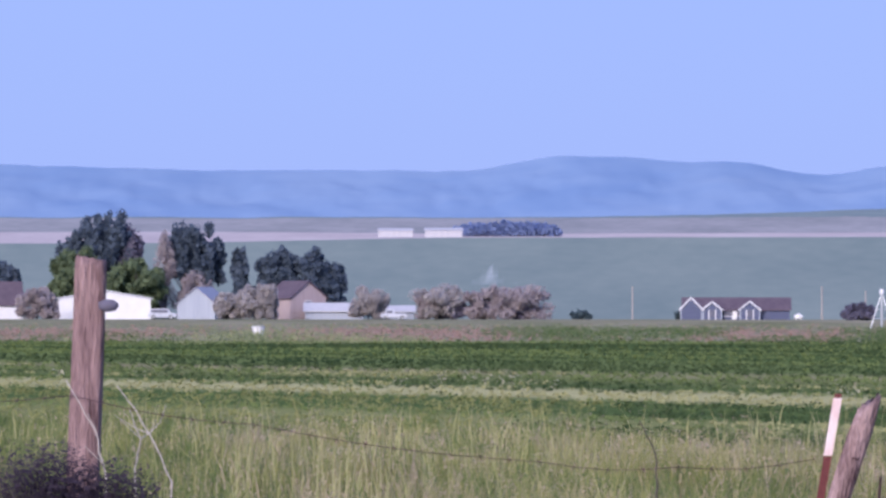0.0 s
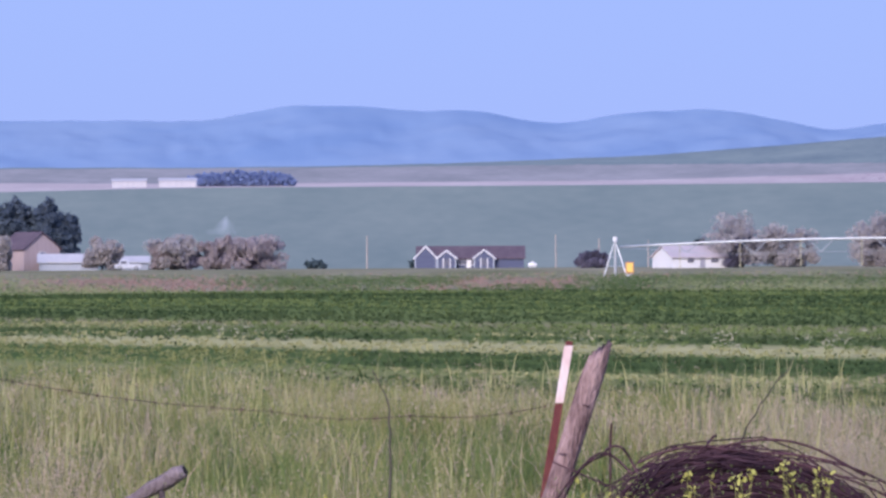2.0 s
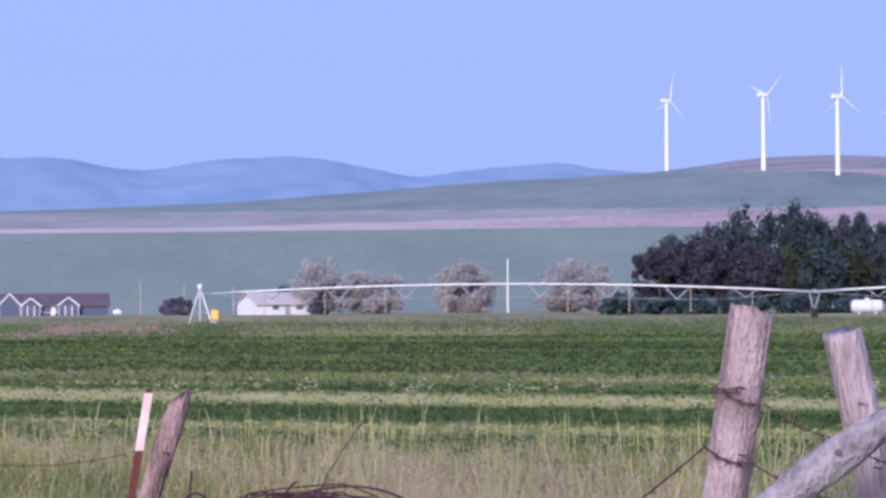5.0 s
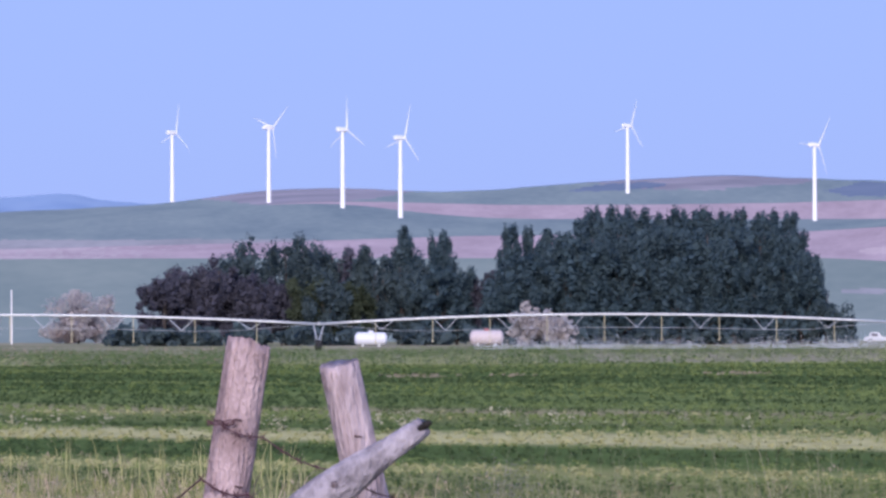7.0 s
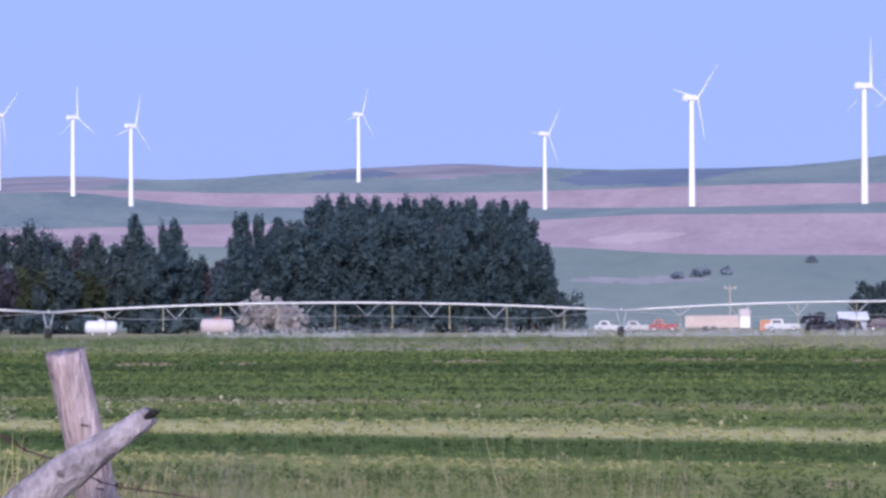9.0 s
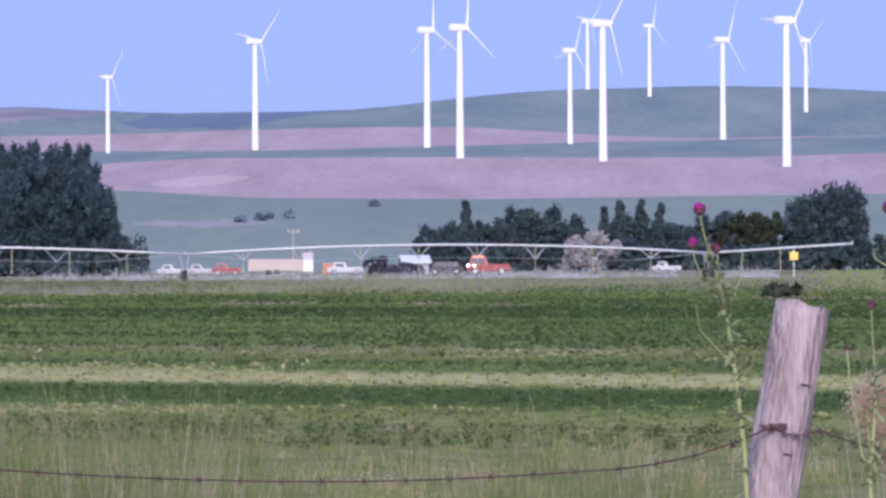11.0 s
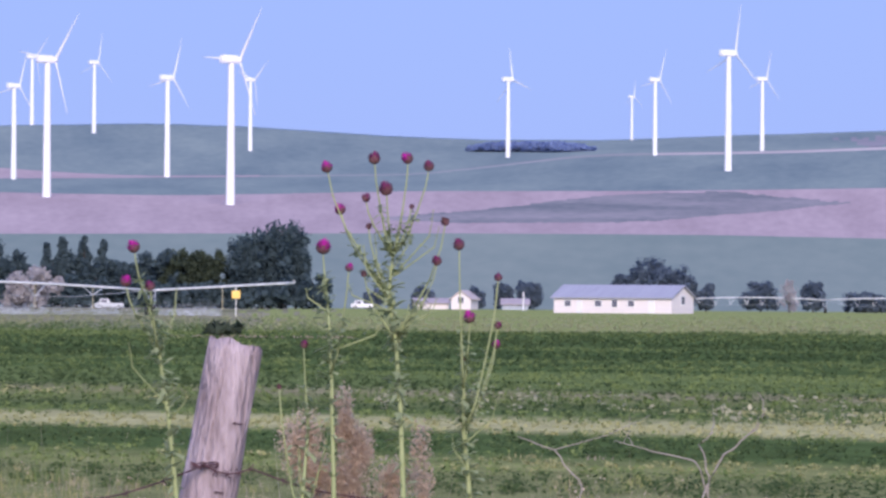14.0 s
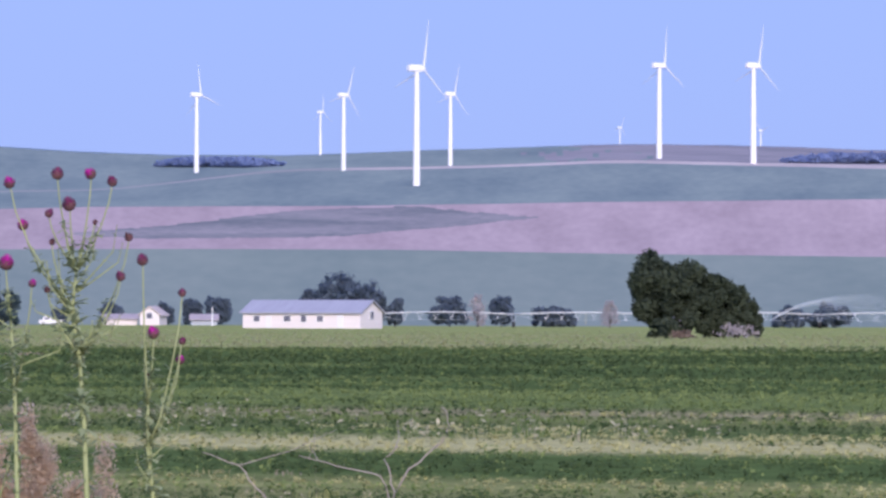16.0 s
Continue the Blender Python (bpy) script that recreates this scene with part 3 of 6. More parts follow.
for b, h, w in [(15.45, 13.0, 9), (15.8, 14, 9), (16.15, 15.8, 9), (16.5, 17.8, 10), (16.85, 18.2, 10), (17.2, 18, 10), (17.55, 18.1, 10), (17.9, 18.2, 10), (18.25, 18.0, 10), (18.6, 17.8, 10), (18.88, 15.6, 9), (19.08, 12.6, 7)]:
    tree(b, 612, w, h, M["poplar"], "broad dark green tree in the windbreak's front", "broad", 5200, 0.16, group="windbreak front trees")
tree(19.38, 612, 7.5, 8.6, M["leaf"], "spreading dark green tree at the windbreak's end", "shrub", 1500, 0.18)
tree(19.6, 612, 4, 5.6, M["leaf"], "spreading dark green tree at the windbreak's end", "shrub", 600, 0.16)
tree(15.72, 520, 6.6, 5.6, M["sage"], ST, "shrub", 2200, 0.2)
tree(16.08, 515, 4.4, 4.2, M["sage"], ST, "shrub", 800, 0.18)
# trees behind the farm beyond the sprinkler's end
for b, w, h, mt, fm in [
    (23.35, 6, 8.8, M["leaf"], "broad"), (23.7, 5, 12.6, M["leaf"], "cone"), (23.62, 6, 9.6, M["leaf"], "broad"), (23.95, 5, 9.8, M["leaf"], "broad"), (24.3, 6.4, 11.6, M["leaf"], "broad"), (24.48, 5, 11, M["leaf"], "tall"),
    (24.8, 7.4, 12.3, M["leaf"], "broad"), (25.05, 4, 10, M["leaf"], "cone"), (25.42, 4, 11.4, M["leaf"], "cone"), (25.62, 5, 12.3, M["leaf"], "cone"), (25.88, 5, 12.4, M["leaf"], "cone"), (26.12, 5, 12, M["leaf"], "cone"), (26.45, 4, 8.8, M["leaf"], "broad"), (25.5, 5, 9.6, M["leaf"], "broad"), (25.8, 5, 10.4, M["leaf"], "broad"), (26.1, 5, 9.8, M["leaf"], "broad"), (25.1, 5, 9.0, M["leaf"], "broad"),
    (26.85, 7, 11.6, M["leaf"], "broad"), (27.15, 7, 11.6, M["spring"], "broad"), (27.45, 7, 11.2, M["spring"], "broad"), (27.85, 5.5, 13.6, M["leaf"], "round"), (28.1, 6, 14.6, M["leaf"], "round"), (28.34, 6.6, 18.0, M["leaf"], "round"), (28.52, 3.8, 13.0, M["leaf"], "round"),
]:
    tree(b, 800, w * (1.3 if fm == "cone" else 1.6), h, mt, DT, fm, 4200, 0.21, group="farmstead shelter trees")
for i in range(17):
    tree(23.3 + 0.34 * i, 790, 7.5, 5.2 + 2.0 * rng.random(), M["leaf"], "dark undergrowth below the shelter trees", "shrub", 800, 0.28, group="farmstead undergrowth", name="bush")
tree(25.3, 640, 9, 7.3, M["sage"], ST, "shrub", 2000, 0.24)
tree(25.05, 642, 4.5, 5.2, M["sage"], ST, "shrub", 400, 0.24)
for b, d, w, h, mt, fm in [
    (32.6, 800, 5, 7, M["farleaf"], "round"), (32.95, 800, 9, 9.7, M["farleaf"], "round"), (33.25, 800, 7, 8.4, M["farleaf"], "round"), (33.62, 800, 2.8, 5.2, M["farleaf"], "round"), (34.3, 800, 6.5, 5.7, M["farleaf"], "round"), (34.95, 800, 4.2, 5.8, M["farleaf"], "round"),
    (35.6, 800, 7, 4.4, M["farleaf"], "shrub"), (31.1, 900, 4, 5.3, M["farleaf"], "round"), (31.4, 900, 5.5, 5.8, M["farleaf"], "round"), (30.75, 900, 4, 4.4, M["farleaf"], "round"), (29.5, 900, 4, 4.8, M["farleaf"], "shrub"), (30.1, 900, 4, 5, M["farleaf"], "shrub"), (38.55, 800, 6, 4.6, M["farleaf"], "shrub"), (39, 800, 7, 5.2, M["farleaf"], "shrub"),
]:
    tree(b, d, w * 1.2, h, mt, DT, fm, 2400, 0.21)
for b, h in [(34.65, 5.6), (36.3, 4.6)]:
    tree(b, 760, 4.6, h, M["dry"], "thin pale bare-twigged sapling", "tall", 900, 0.10)
FT = "full green field tree standing alone"
tree(37.12, 372, 8.6, 7.4, M["spring"], FT, "broad", 11000, 0.15, base=0.14)
tree(37.13, 371.6, 6.4, 6.6, M["spring"], FT, "round", 4800, 0.15, base=0.10)
tree(37.48, 373, 6.0, 5.4, M["spring"], FT, "broad", 6500, 0.15, base=0.05)
tree(37.72, 374, 5.0, 4.9, M["spring"], FT, "broad", 5000, 0.15, base=0.05)
tree(37.98, 374.5, 2.8, 3.4, M["spring"], FT, "broad", 2200, 0.15, base=0.05)
tree(37.1, 367, 1.6, 2.2, M["dry"], "dead pinkish shoots before the field tree", "shrub", 60, 0.13, name="bush")
tree(37.05, 366, 4.2, 2.0, M["spring"], "dark thicket below the field tree", "shrub", 900, 0.13, name="bush")
tree(37.2, 360, 2.4, 0.9, M["pinkb"], "dry brown brush at the foot of the field tree", "shrub", 420, 0.09, name="bush")
tree(37.9, 366, 4.6, 1.6, M["dry"], "dry brown brush at the foot of the field tree", "shrub", 240, 0.10, name="bush")
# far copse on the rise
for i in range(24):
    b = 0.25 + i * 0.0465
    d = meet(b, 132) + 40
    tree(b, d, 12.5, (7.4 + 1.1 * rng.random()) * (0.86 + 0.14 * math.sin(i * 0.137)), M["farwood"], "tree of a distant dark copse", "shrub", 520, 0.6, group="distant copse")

# ---- wind turbines ----
def turbine(b, s, tall, phase, face=38, behind=None):
    """Tower of three sections, nacelle, hub and three blades."""
    d = meet(b, s)
    h = tall * GRADE * d
    top = empty("wind_turbine", at(b, d), "white three-bladed wind turbine on a hill", "wind turbine", "wind farm")
    k = h / 65
    foot = -1.5 * k
    if behind:                                # beyond the crest: (distance, hub slope, scale)
        d, hs, k = behind
        lo = land(b, 4300) * 0.5
        top.matrix_basis = at(b, d, lo)
        h = EYE + hs * GRADE * d - lo
        foot = -1.5
    for a, z0, z1, r0, r1 in (("tower_section", foot / h, 0.34, 2.1, 1.85), ("tower_section", 0.34, 0.68, 1.83, 1.6), ("tower_section", 0.68, 0.985, 1.58, 1.35)):
        part(a, tube(bmesh.new(), [(0, 0, z0 * h), (0, 0, z1 * h)], [r0 * k, r1 * k], 20, False), M["turbine"], top, smooth=True)
    ax = Matrix.Translation((0, 0, h * 1.005)) @ Matrix.Rotation(radians(-90 + face), 4, "Z") @ Matrix.Scale(k, 4)
    bm = boxed(-1.7, 1.7, -6.0, 3.2, -1.7, 1.9, 0.5)
    part("nacelle", bm, M["turbine"], top, m=ax)
    hub = part("hub", tubed([(0, 3.2, 0), (0, 4.6, 0), (0, 5.6, 0), (0, 6.1, 0)], [1.5, 1.5, 1.0, 0.3], 14), M["turbine"], top, smooth=True, m=ax)
    for i in range(3):
        bm = bmesh.new()
        secs = []
        for u in np.linspace(0, 1, 9):
            c = 1.1 if u < 0.05 else 1.5 * (1 - u) ** 0.9 + 0.16
            th = 0.5 if u < 0.05 else 0.16 * c
            tw = 0.35 * (1 - u)
            r = 1.0 + 27 * u
            ring = []
            for a in range(8):
                x, y = c * 0.5 * math.cos(a * 0.7854), th * math.sin(a * 0.7854)
                ring.append(bm.verts.new((x * math.cos(tw) - y * math.sin(tw), 4.6 + x * math.sin(tw) + y * math.cos(tw), r)))
            secs.append(ring)
        for p, q in zip(secs, secs[1:]):
            for a in range(8):
                bm.faces.new((p[a], p[(a + 1) % 8], q[(a + 1) % 8], q[a]))
        bm.faces.new(secs[-1])
        part("blade", bm, M["turbine"], hub, smooth=True, m=Matrix.Rotation(radians(phase + 120 * i), 4, "Y"))
    return top


for b, s, tall, ph in [
    (11.26, 240, 122, 10), (12.46, 232, 132, 50), (13.38, 222, 138, 0), (14.1, 204, 141, 15), (16.93, 246, 119, 20), (19.25, 196, 133, 35),
    (21.08, 201, 190, 45), (23.22, 204, 206, 0), (23.63, 185, 229, 5), (25.0, 209, 164, 20), (25.22, 306, 120, 45), (25.41, 178, 242, 40),
    (25.99, 292, 124, 12), (26.9, 215, 175, 20), (27.69, 167, 256, 35), (27.93, 263, 125, 50), (31.14, 255, 137, 110), (32.68, 287, 76, 5),
    (32.97, 260, 133, 20), (33.88, 233, 207, 10), (34.3, 269, 126, 15), (36.9, 282, 164, 5), (38.07, 274, 172, 10),
]:
    turbine(b, s, tall, ph)
turbine(36.41, 300, 60, 20, behind=(4420, 336, 0.42))
turbine(38.16, 290, 60, 70, behind=(4420, 331, 0.42))
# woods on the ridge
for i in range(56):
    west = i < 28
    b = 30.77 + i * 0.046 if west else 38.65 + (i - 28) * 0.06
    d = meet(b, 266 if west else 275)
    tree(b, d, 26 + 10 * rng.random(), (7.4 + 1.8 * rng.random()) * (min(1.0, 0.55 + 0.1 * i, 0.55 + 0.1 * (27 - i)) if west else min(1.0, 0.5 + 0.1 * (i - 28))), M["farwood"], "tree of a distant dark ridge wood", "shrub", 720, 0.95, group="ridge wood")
# scattered bushes on the lower slope
for b, s, w in [(22.57, 100, 4), (21.5, 80, 3), (21.15, 76, 5), (20.9, 73, 4), (21.25, 79, 3)]:
    d = meet(b, s)
    tree(b, d, w, 1.8 + 0.15 * w, M["scrub"], "low dark bush on the far slope", "shrub", 200, 0.4, group="slope bushes", name="bush")

# ---- buildings ----
M["roof_grey"] = paint("grey_roof", (0.29, 0.29, 0.36), (0.36, 0.36, 0.43), 0.5, 0.6, fine=4, stretch=(4, 0.4, 1))
M["roof_brown"] = paint("brown_shingle", (0.085, 0.062, 0.085), (0.13, 0.098, 0.12), 0.8, 0.85, fine=6)
M["roof_rose"] = paint("rose_grey_roof", (0.44, 0.38, 0.40), (0.54, 0.47, 0.48), 0.5, 0.6, fine=4)
M["roof_pale"] = paint("pale_metal_roof", (0.55, 0.58, 0.66), (0.66, 0.68, 0.74), 0.6, 0.5, fine=4)
M["wall_blue"] = paint("blue_siding", (0.07, 0.082, 0.15), (0.10, 0.115, 0.19), 0.6, 0.7, fine=5, stretch=(0.3, 0.3, 6))
M["wall_pink"] = paint("pink_plank_wall", (0.34, 0.27, 0.28), (0.43, 0.345, 0.35), 0.6, 0.8, fine=5, stretch=(5, 5, 0.3))
M["wall_metal"] = paint("blue_grey_sheet", (0.29, 0.325, 0.40), (0.38, 0.41, 0.48), 0.5, 0.5, fine=5, stretch=(6, 6, 0.3))
M["tan_wall"] = paint("tan_sheet", (0.44, 0.37, 0.36), (0.52, 0.44, 0.43), 0.5, 0.7, fine=4)
M["pane"] = paint("dark_window", (0.11, 0.11, 0.15), (0.17, 0.17, 0.21), 1, 0.15, spec=0.6)
M["red"] = paint("red_paint", (0.27, 0.055, 0.065), (0.34, 0.075, 0.085), 1, 0.4, fine=6)
M["yellow"] = paint("yellow_paint", (0.75, 0.5, 0.12), (0.82, 0.58, 0.16), 1, 0.5, fine=6)
M["orange"] = paint("orange_paint", (0.42, 0.19, 0.11), (0.5, 0.24, 0.14), 1, 0.5, fine=6)
M["carwhite"] = paint("dusty_white_paint", (0.44, 0.46, 0.53), (0.54, 0.56, 0.62), 1, 0.4, fine=5)
M["farwhite"] = paint("dull_white_sheet", (0.42, 0.42, 0.46), (0.50, 0.49, 0.52), 0.3, 0.7, fine=3, stretch=(5, 5, 0.3))
M["housewhite"] = paint("warm_white_siding", (0.66, 0.60, 0.61), (0.74, 0.68, 0.68), 0.4, 0.7, fine=4, stretch=(0.3, 0.3, 6))
M["roof_dull"] = paint("dull_rose_roof", (0.30, 0.26, 0.29), (0.38, 0.33, 0.36), 0.5, 0.8, fine=4)
M["plumpaint"] = paint("dark_maroon_paint", (0.045, 0.03, 0.05), (0.075, 0.05, 0.08), 1, 0.4, fine=6)
M["tyre"] = paint("tyre_rubber", (0.02, 0.02, 0.022), (0.035, 0.035, 0.037), 4, 0.9)
M["greyp"] = paint("grey_paint", (0.4, 0.42, 0.45), (0.48, 0.5, 0.53), 1, 0.4, fine=5)
M["pole"] = paint("pole_wood", (0.30, 0.27, 0.26), (0.42, 0.38, 0.36), 2, 0.9, fine=8)


def gable_house(b, d, length, depth, wall, ridge, turn, wallm, roofm, label, windows=(), doors=(), trim=None, category="house", name="house", end_windows=0):
    """Ridge along x; windows and doors on the long side that faces the viewer: (place from -0.5 to 0.5, sill, width, height)."""
    top = empty(name, at(b, d, None, turn), label, category)
    L, D = length / 2, depth / 2
    bm = bmesh.new()
    prof = [(-D, -0.3), (D, -0.3), (D, wall), (0, ridge - 0.12), (-D, wall)]
    a = [bm.verts.new((-L, y, z)) for y, z in prof]
    c = [bm.verts.new((L, y, z)) for y, z in prof]
    bm.faces.new(a[::-1]), bm.faces.new(c)
    for i in range(5):
        bm.faces.new((a[i], a[(i + 1) % 5], c[(i + 1) % 5], c[i]))
    part("wall", bm, wallm, top)
    e, o = 0.35, 0.45
    sl = (ridge - wall) / D
    for sgn, nm in ((-1, "roof"), (1, "roof")):
        bm = bmesh.new()
        pts = [(0, ridge), (sgn * (D + o), wall - sl * o), (sgn * (D + o), wall - sl * o + 0.18), (0, ridge + 0.18)]
        p = [bm.verts.new((-L - e, y, z)) for y, z in pts]
        q = [bm.verts.new((L + e, y, z)) for y, z in pts]
        bm.faces.new(p), bm.faces.new(q[::-1])
        for i in range(4):
            bm.faces.new((p[i], q[i], q[(i + 1) % 4], p[(i + 1) % 4]))
        bmesh.ops.recalc_face_normals(bm, faces=bm.faces)
        part(nm, bm, roofm, top)
    if trim:
        for x in (-L - e - 0.05, L + e + 0.05):
            for sgn in (-1, 1):
                part("bargeboard", tubed([(x, 0, ridge + 0.05), (x, sgn * (D + o), wall - sl * o + 0.05)], 0.16, 4), trim, top)
    for u, s, w, h in windows:
        x = u * length
        win = part("window", boxed(x - w / 2 - 0.1, x + w / 2 + 0.1, -D - 0.06, -D + 0.05, s - 0.1, s + h + 0.1), M["white"], top)
        part("pane", boxed(x - w / 2, x + w / 2, -D - 0.09, -D, s, s + h), M["pane"], win)
    for u, s, w, h in doors:
        x = u * length
        part("door", boxed(x - w / 2, x + w / 2, -D - 0.07, -D + 0.05, 0.05, h, 0.02), M["roof_grey"] if wallm is M["white"] else M["white"], top)
    for i in range(end_windows):
        for sx in (-1, 1):
            x = sx * L
            win = part("window", boxed(min(x, x + sx * 0.06), max(x, x + sx * 0.06), -0.7, 0.7, wall * 0.55, wall * 0.55 + 1.3), M["white"], top)
            part("pane", boxed(min(x, x + sx * 0.1), max(x, x + sx * 0.1), -0.55, 0.55, wall * 0.55 + 0.12, wall * 0.55 + 1.18), M["pane"], win)
    return top


gable_house(32.60, 668, 18.6, 8, 2.3, 3.95, -24, M["housewhite"], M["roof_grey"], "long white single-storey house with a grey roof", [(-0.38, 1.0, 0.9, 0.8), (-0.12, 1.0, 1.0, 0.8), (0.02, 0.9, 0.8, 1.0), (0.16, 1.0, 0.9, 0.8)], [(0.33, 0, 1.0, 1.9), (-0.28, 0, 0.9, 1.8)], end_windows=1)
gable_house(6.40, 800, 11.6, 8, 1.9, 3.7, 26, M["white"], M["roof_rose"], "white farmhouse with a pale low-pitched roof", [(-0.2, 0.9, 1.2, 0.9), (0.2, 0.9, 1.4, 0.9)], [(0.0, 0, 1.0, 2.0)])
gable_house(30.62, 880, 6, 3.8, 2.1, 3.5, 76, M["housewhite"], M["tan_wall"], "small white gabled house", [], [], end_windows=1)
gable_house(30.2, 884, 6.5, 5, 1.2, 2.0, 4, M["housewhite"], M["roof_dull"], "low white shed with a dull roof beside the white house")
gable_house(31.25, 890, 5, 4.5, 1.1, 2.0, 0, M["wall_metal"], M["roof_dull"], "low grey outbuilding with a dull grey roof")

# the blue house: a long block with three white-trimmed front gables
bh = gable_house(3.64, 888, 20.4, 7.4, 2.0, 4.1, 0, M["wall_blue"], M["roof_brown"], "long blue ranch house with white-trimmed gables and a brown roof", [(-0.08, 0.7, 1.8, 1.0), (0.04, 0.7, 1.4, 1.0)], [(-0.02, 0, 0.9, 1.8)])
for x, w, r, dark in ((-8.6, 4.0, 4.1, True), (-4.6, 3.4, 3.3, False), (2.6, 3.7, 3.4, False)):
    bm = bmesh.new()
    prof = [(-w / 2, -0.2), (w / 2, -0.2), (w / 2, 2.0), (0, r - 0.1), (-w / 2, 2.0)]
    a = [bm.verts.new((x + u, -5.2, z)) for u, z in prof]
    c = [bm.verts.new((x + u, -2.6, z)) for u, z in prof]
    bm.faces.new(a), bm.faces.new(c[::-1])
    for i in range(5):
        bm.faces.new((a[i], c[i], c[(i + 1) % 5], a[(i + 1) % 5]))
    g = part("front_gable", bm, M["wall_blue"], bh)
    for sgn in (-1, 1):
        part("bargeboard", tubed([(x, -5.35, r + 0.08), (x + sgn * (w / 2 + 0.35), -5.35, 1.75)], 0.17, 4), M["white"], g, "white trim board")
        part("corner_board", boxed(x + sgn * w / 2 - 0.12, x + sgn * w / 2 + 0.12, -5.26, -5.1, 0, 1.9), M["wall_metal"], g, "pale corner board")
        bm = bmesh.new()
        q = [bm.verts.new(v) for v in ((x, -5.3, r + 0.02), (x, -1.2, r + 0.02), (x + sgn * (w / 2 + 0.35), -1.2, 1.72), (x + sgn * (w / 2 + 0.35), -5.3, 1.72))]
        q2 = [bm.verts.new(v.co + Vector((0, 0, 0.14))) for v in q]
        bm.faces.new(q), bm.faces.new(q2[::-1])
        for i in range(4):
            bm.faces.new((q[i], q[(i + 1) % 4], q2[(i + 1) % 4], q2[i]))
        bmesh.ops.recalc_face_normals(bm, faces=bm.faces)
        part("gable_roof", bm, M["roof_brown"], g)
    if not dark:
        part("porch_post", boxed(x - 0.75, x - 0.55, -5.30, -5.2, 0.0, 1.9, 0.02), M["white"], g, "white porch post")
        part("porch_post", boxed(x + 0.55, x + 0.75, -5.30, -5.2, 0.0, 1.9, 0.02), M["white"], g, "white porch post")
        part("window_pane", boxed(x - 0.5, x + 0.5, -5.26, -5.2, 0.5, 1.8, 0.02), M["pane"], g)
part("garage_door", boxed(5.6, 9.4, -3.78, -3.7, 0.05, 1.8, 0.01), M["wall_blue"], bh)

gable_house(-4.22, 880, 12, 17.6, 3.9, 5.4, 90, M["white"], M["roof_pale"], "wide white machine shed with a shallow roof", category="shed", name="shed")
gable_house(-2.98, 880, 11, 7.4, 3.0, 6.0, 74, M["wall_metal"], M["roof_grey"], "blue-grey sheet metal barn", category="barn", name="barn")
gable_house(-1.84, 880, 9, 8.0, 4.2, 7.2, -58, M["wall_pink"], M["roof_brown"], "pinkish plank barn with a brown roof", category="barn", name="barn", end_windows=1)
gable_house(-1.36, 872, 11, 6, 1.6, 3.0, 0, M["wall_metal"], M["farwhite"], "long low shed with a pale metal roof", category="shed", name="shed")
gable_house(-0.55, 878, 5.5, 5, 1.5, 2.5, 0, M["wall_metal"], M["farwhite"], "small shed with a pale metal roof", category="shed", name="shed")
gable_house(-5.55, 880, 9, 7, 3.0, 7.0, 10, M["white"], M["roof_brown"], "old white barn with a maroon roof", category="barn", name="barn")
for b, w in ((-0.6, 17), (0.0, 17.6)):
    d = meet(b, 131) + 20
    gable_house(b, d, w, 10, 3.0, 4.2, 0, M["farwhite"], M["farwhite"], "long white metal shed on a far field", category="shed", name="shed")

# ---- vehicles and yard things ----
def vehicle(b, d, length, tall, paintm, label, turn=0, cab=(0.15, 0.55), lit=False, category="car", name="car"):
    top = empty(name, at(b, d, None, turn), label, category)
    L, w, wh = length / 2, 0.95, tall * 0.2
    part("body", boxed(-L, L, -w, w, wh * 0.9, tall * 0.6, 0.12), paintm, top)
    x0, x1 = -L + cab[0] * length, -L + cab[1] * length
    bm = bmesh.new()
    lo = [bm.verts.new((x, y, tall * 0.58)) for x, y in ((x0, -w + 0.05), (x1, -w + 0.05), (x1, w - 0.05), (x0, w - 0.05))]
    hi = [bm.verts.new((x, y, tall)) for x, y in ((x0 + 0.25, -w + 0.2), (x1 - 0.35, -w + 0.2), (x1 - 0.35, w - 0.2), (x0 + 0.25, w - 0.2))]
    bm.faces.new(hi)
    for i in range(4):
        bm.faces.new((lo[i], lo[(i + 1) % 4], hi[(i + 1) % 4], hi[i]))
    cabp = part("cabin", bm, paintm, top)
    part("side_window", boxed(x0 + 0.35, x1 - 0.5, -w + 0.03, -w + 0.12, tall * 0.64, tall * 0.9, 0.02), M["pane"], cabp)
    for x in (-L * 0.62, L * 0.62):
        for y in (-w, w):
            wheel = part("wheel", tubed([(x, y - 0.1, wh * 1.05), (x, y + 0.1, wh * 1.05)], wh, 14), M["tyre"], top)
            part("rim", tubed([(x, y - 0.12, wh * 1.05), (x, y + 0.12, wh * 1.05)], wh * 0.55, 10), M["steel"], wheel)
    if lit:
        for x in (-L * 0.95, -L * 0.66):
            part("headlight", boxed(x - 0.11, x + 0.11, -w - 0.08, -w + 0.02, tall * 0.46, tall * 0.56, 0.03), M["lamp"], top)
        part("beacon", boxed(x0 + 0.5, x1 - 0.6, -0.5, 0.5, tall, tall + 0.16, 0.04), M["beacon"], top)
    return top


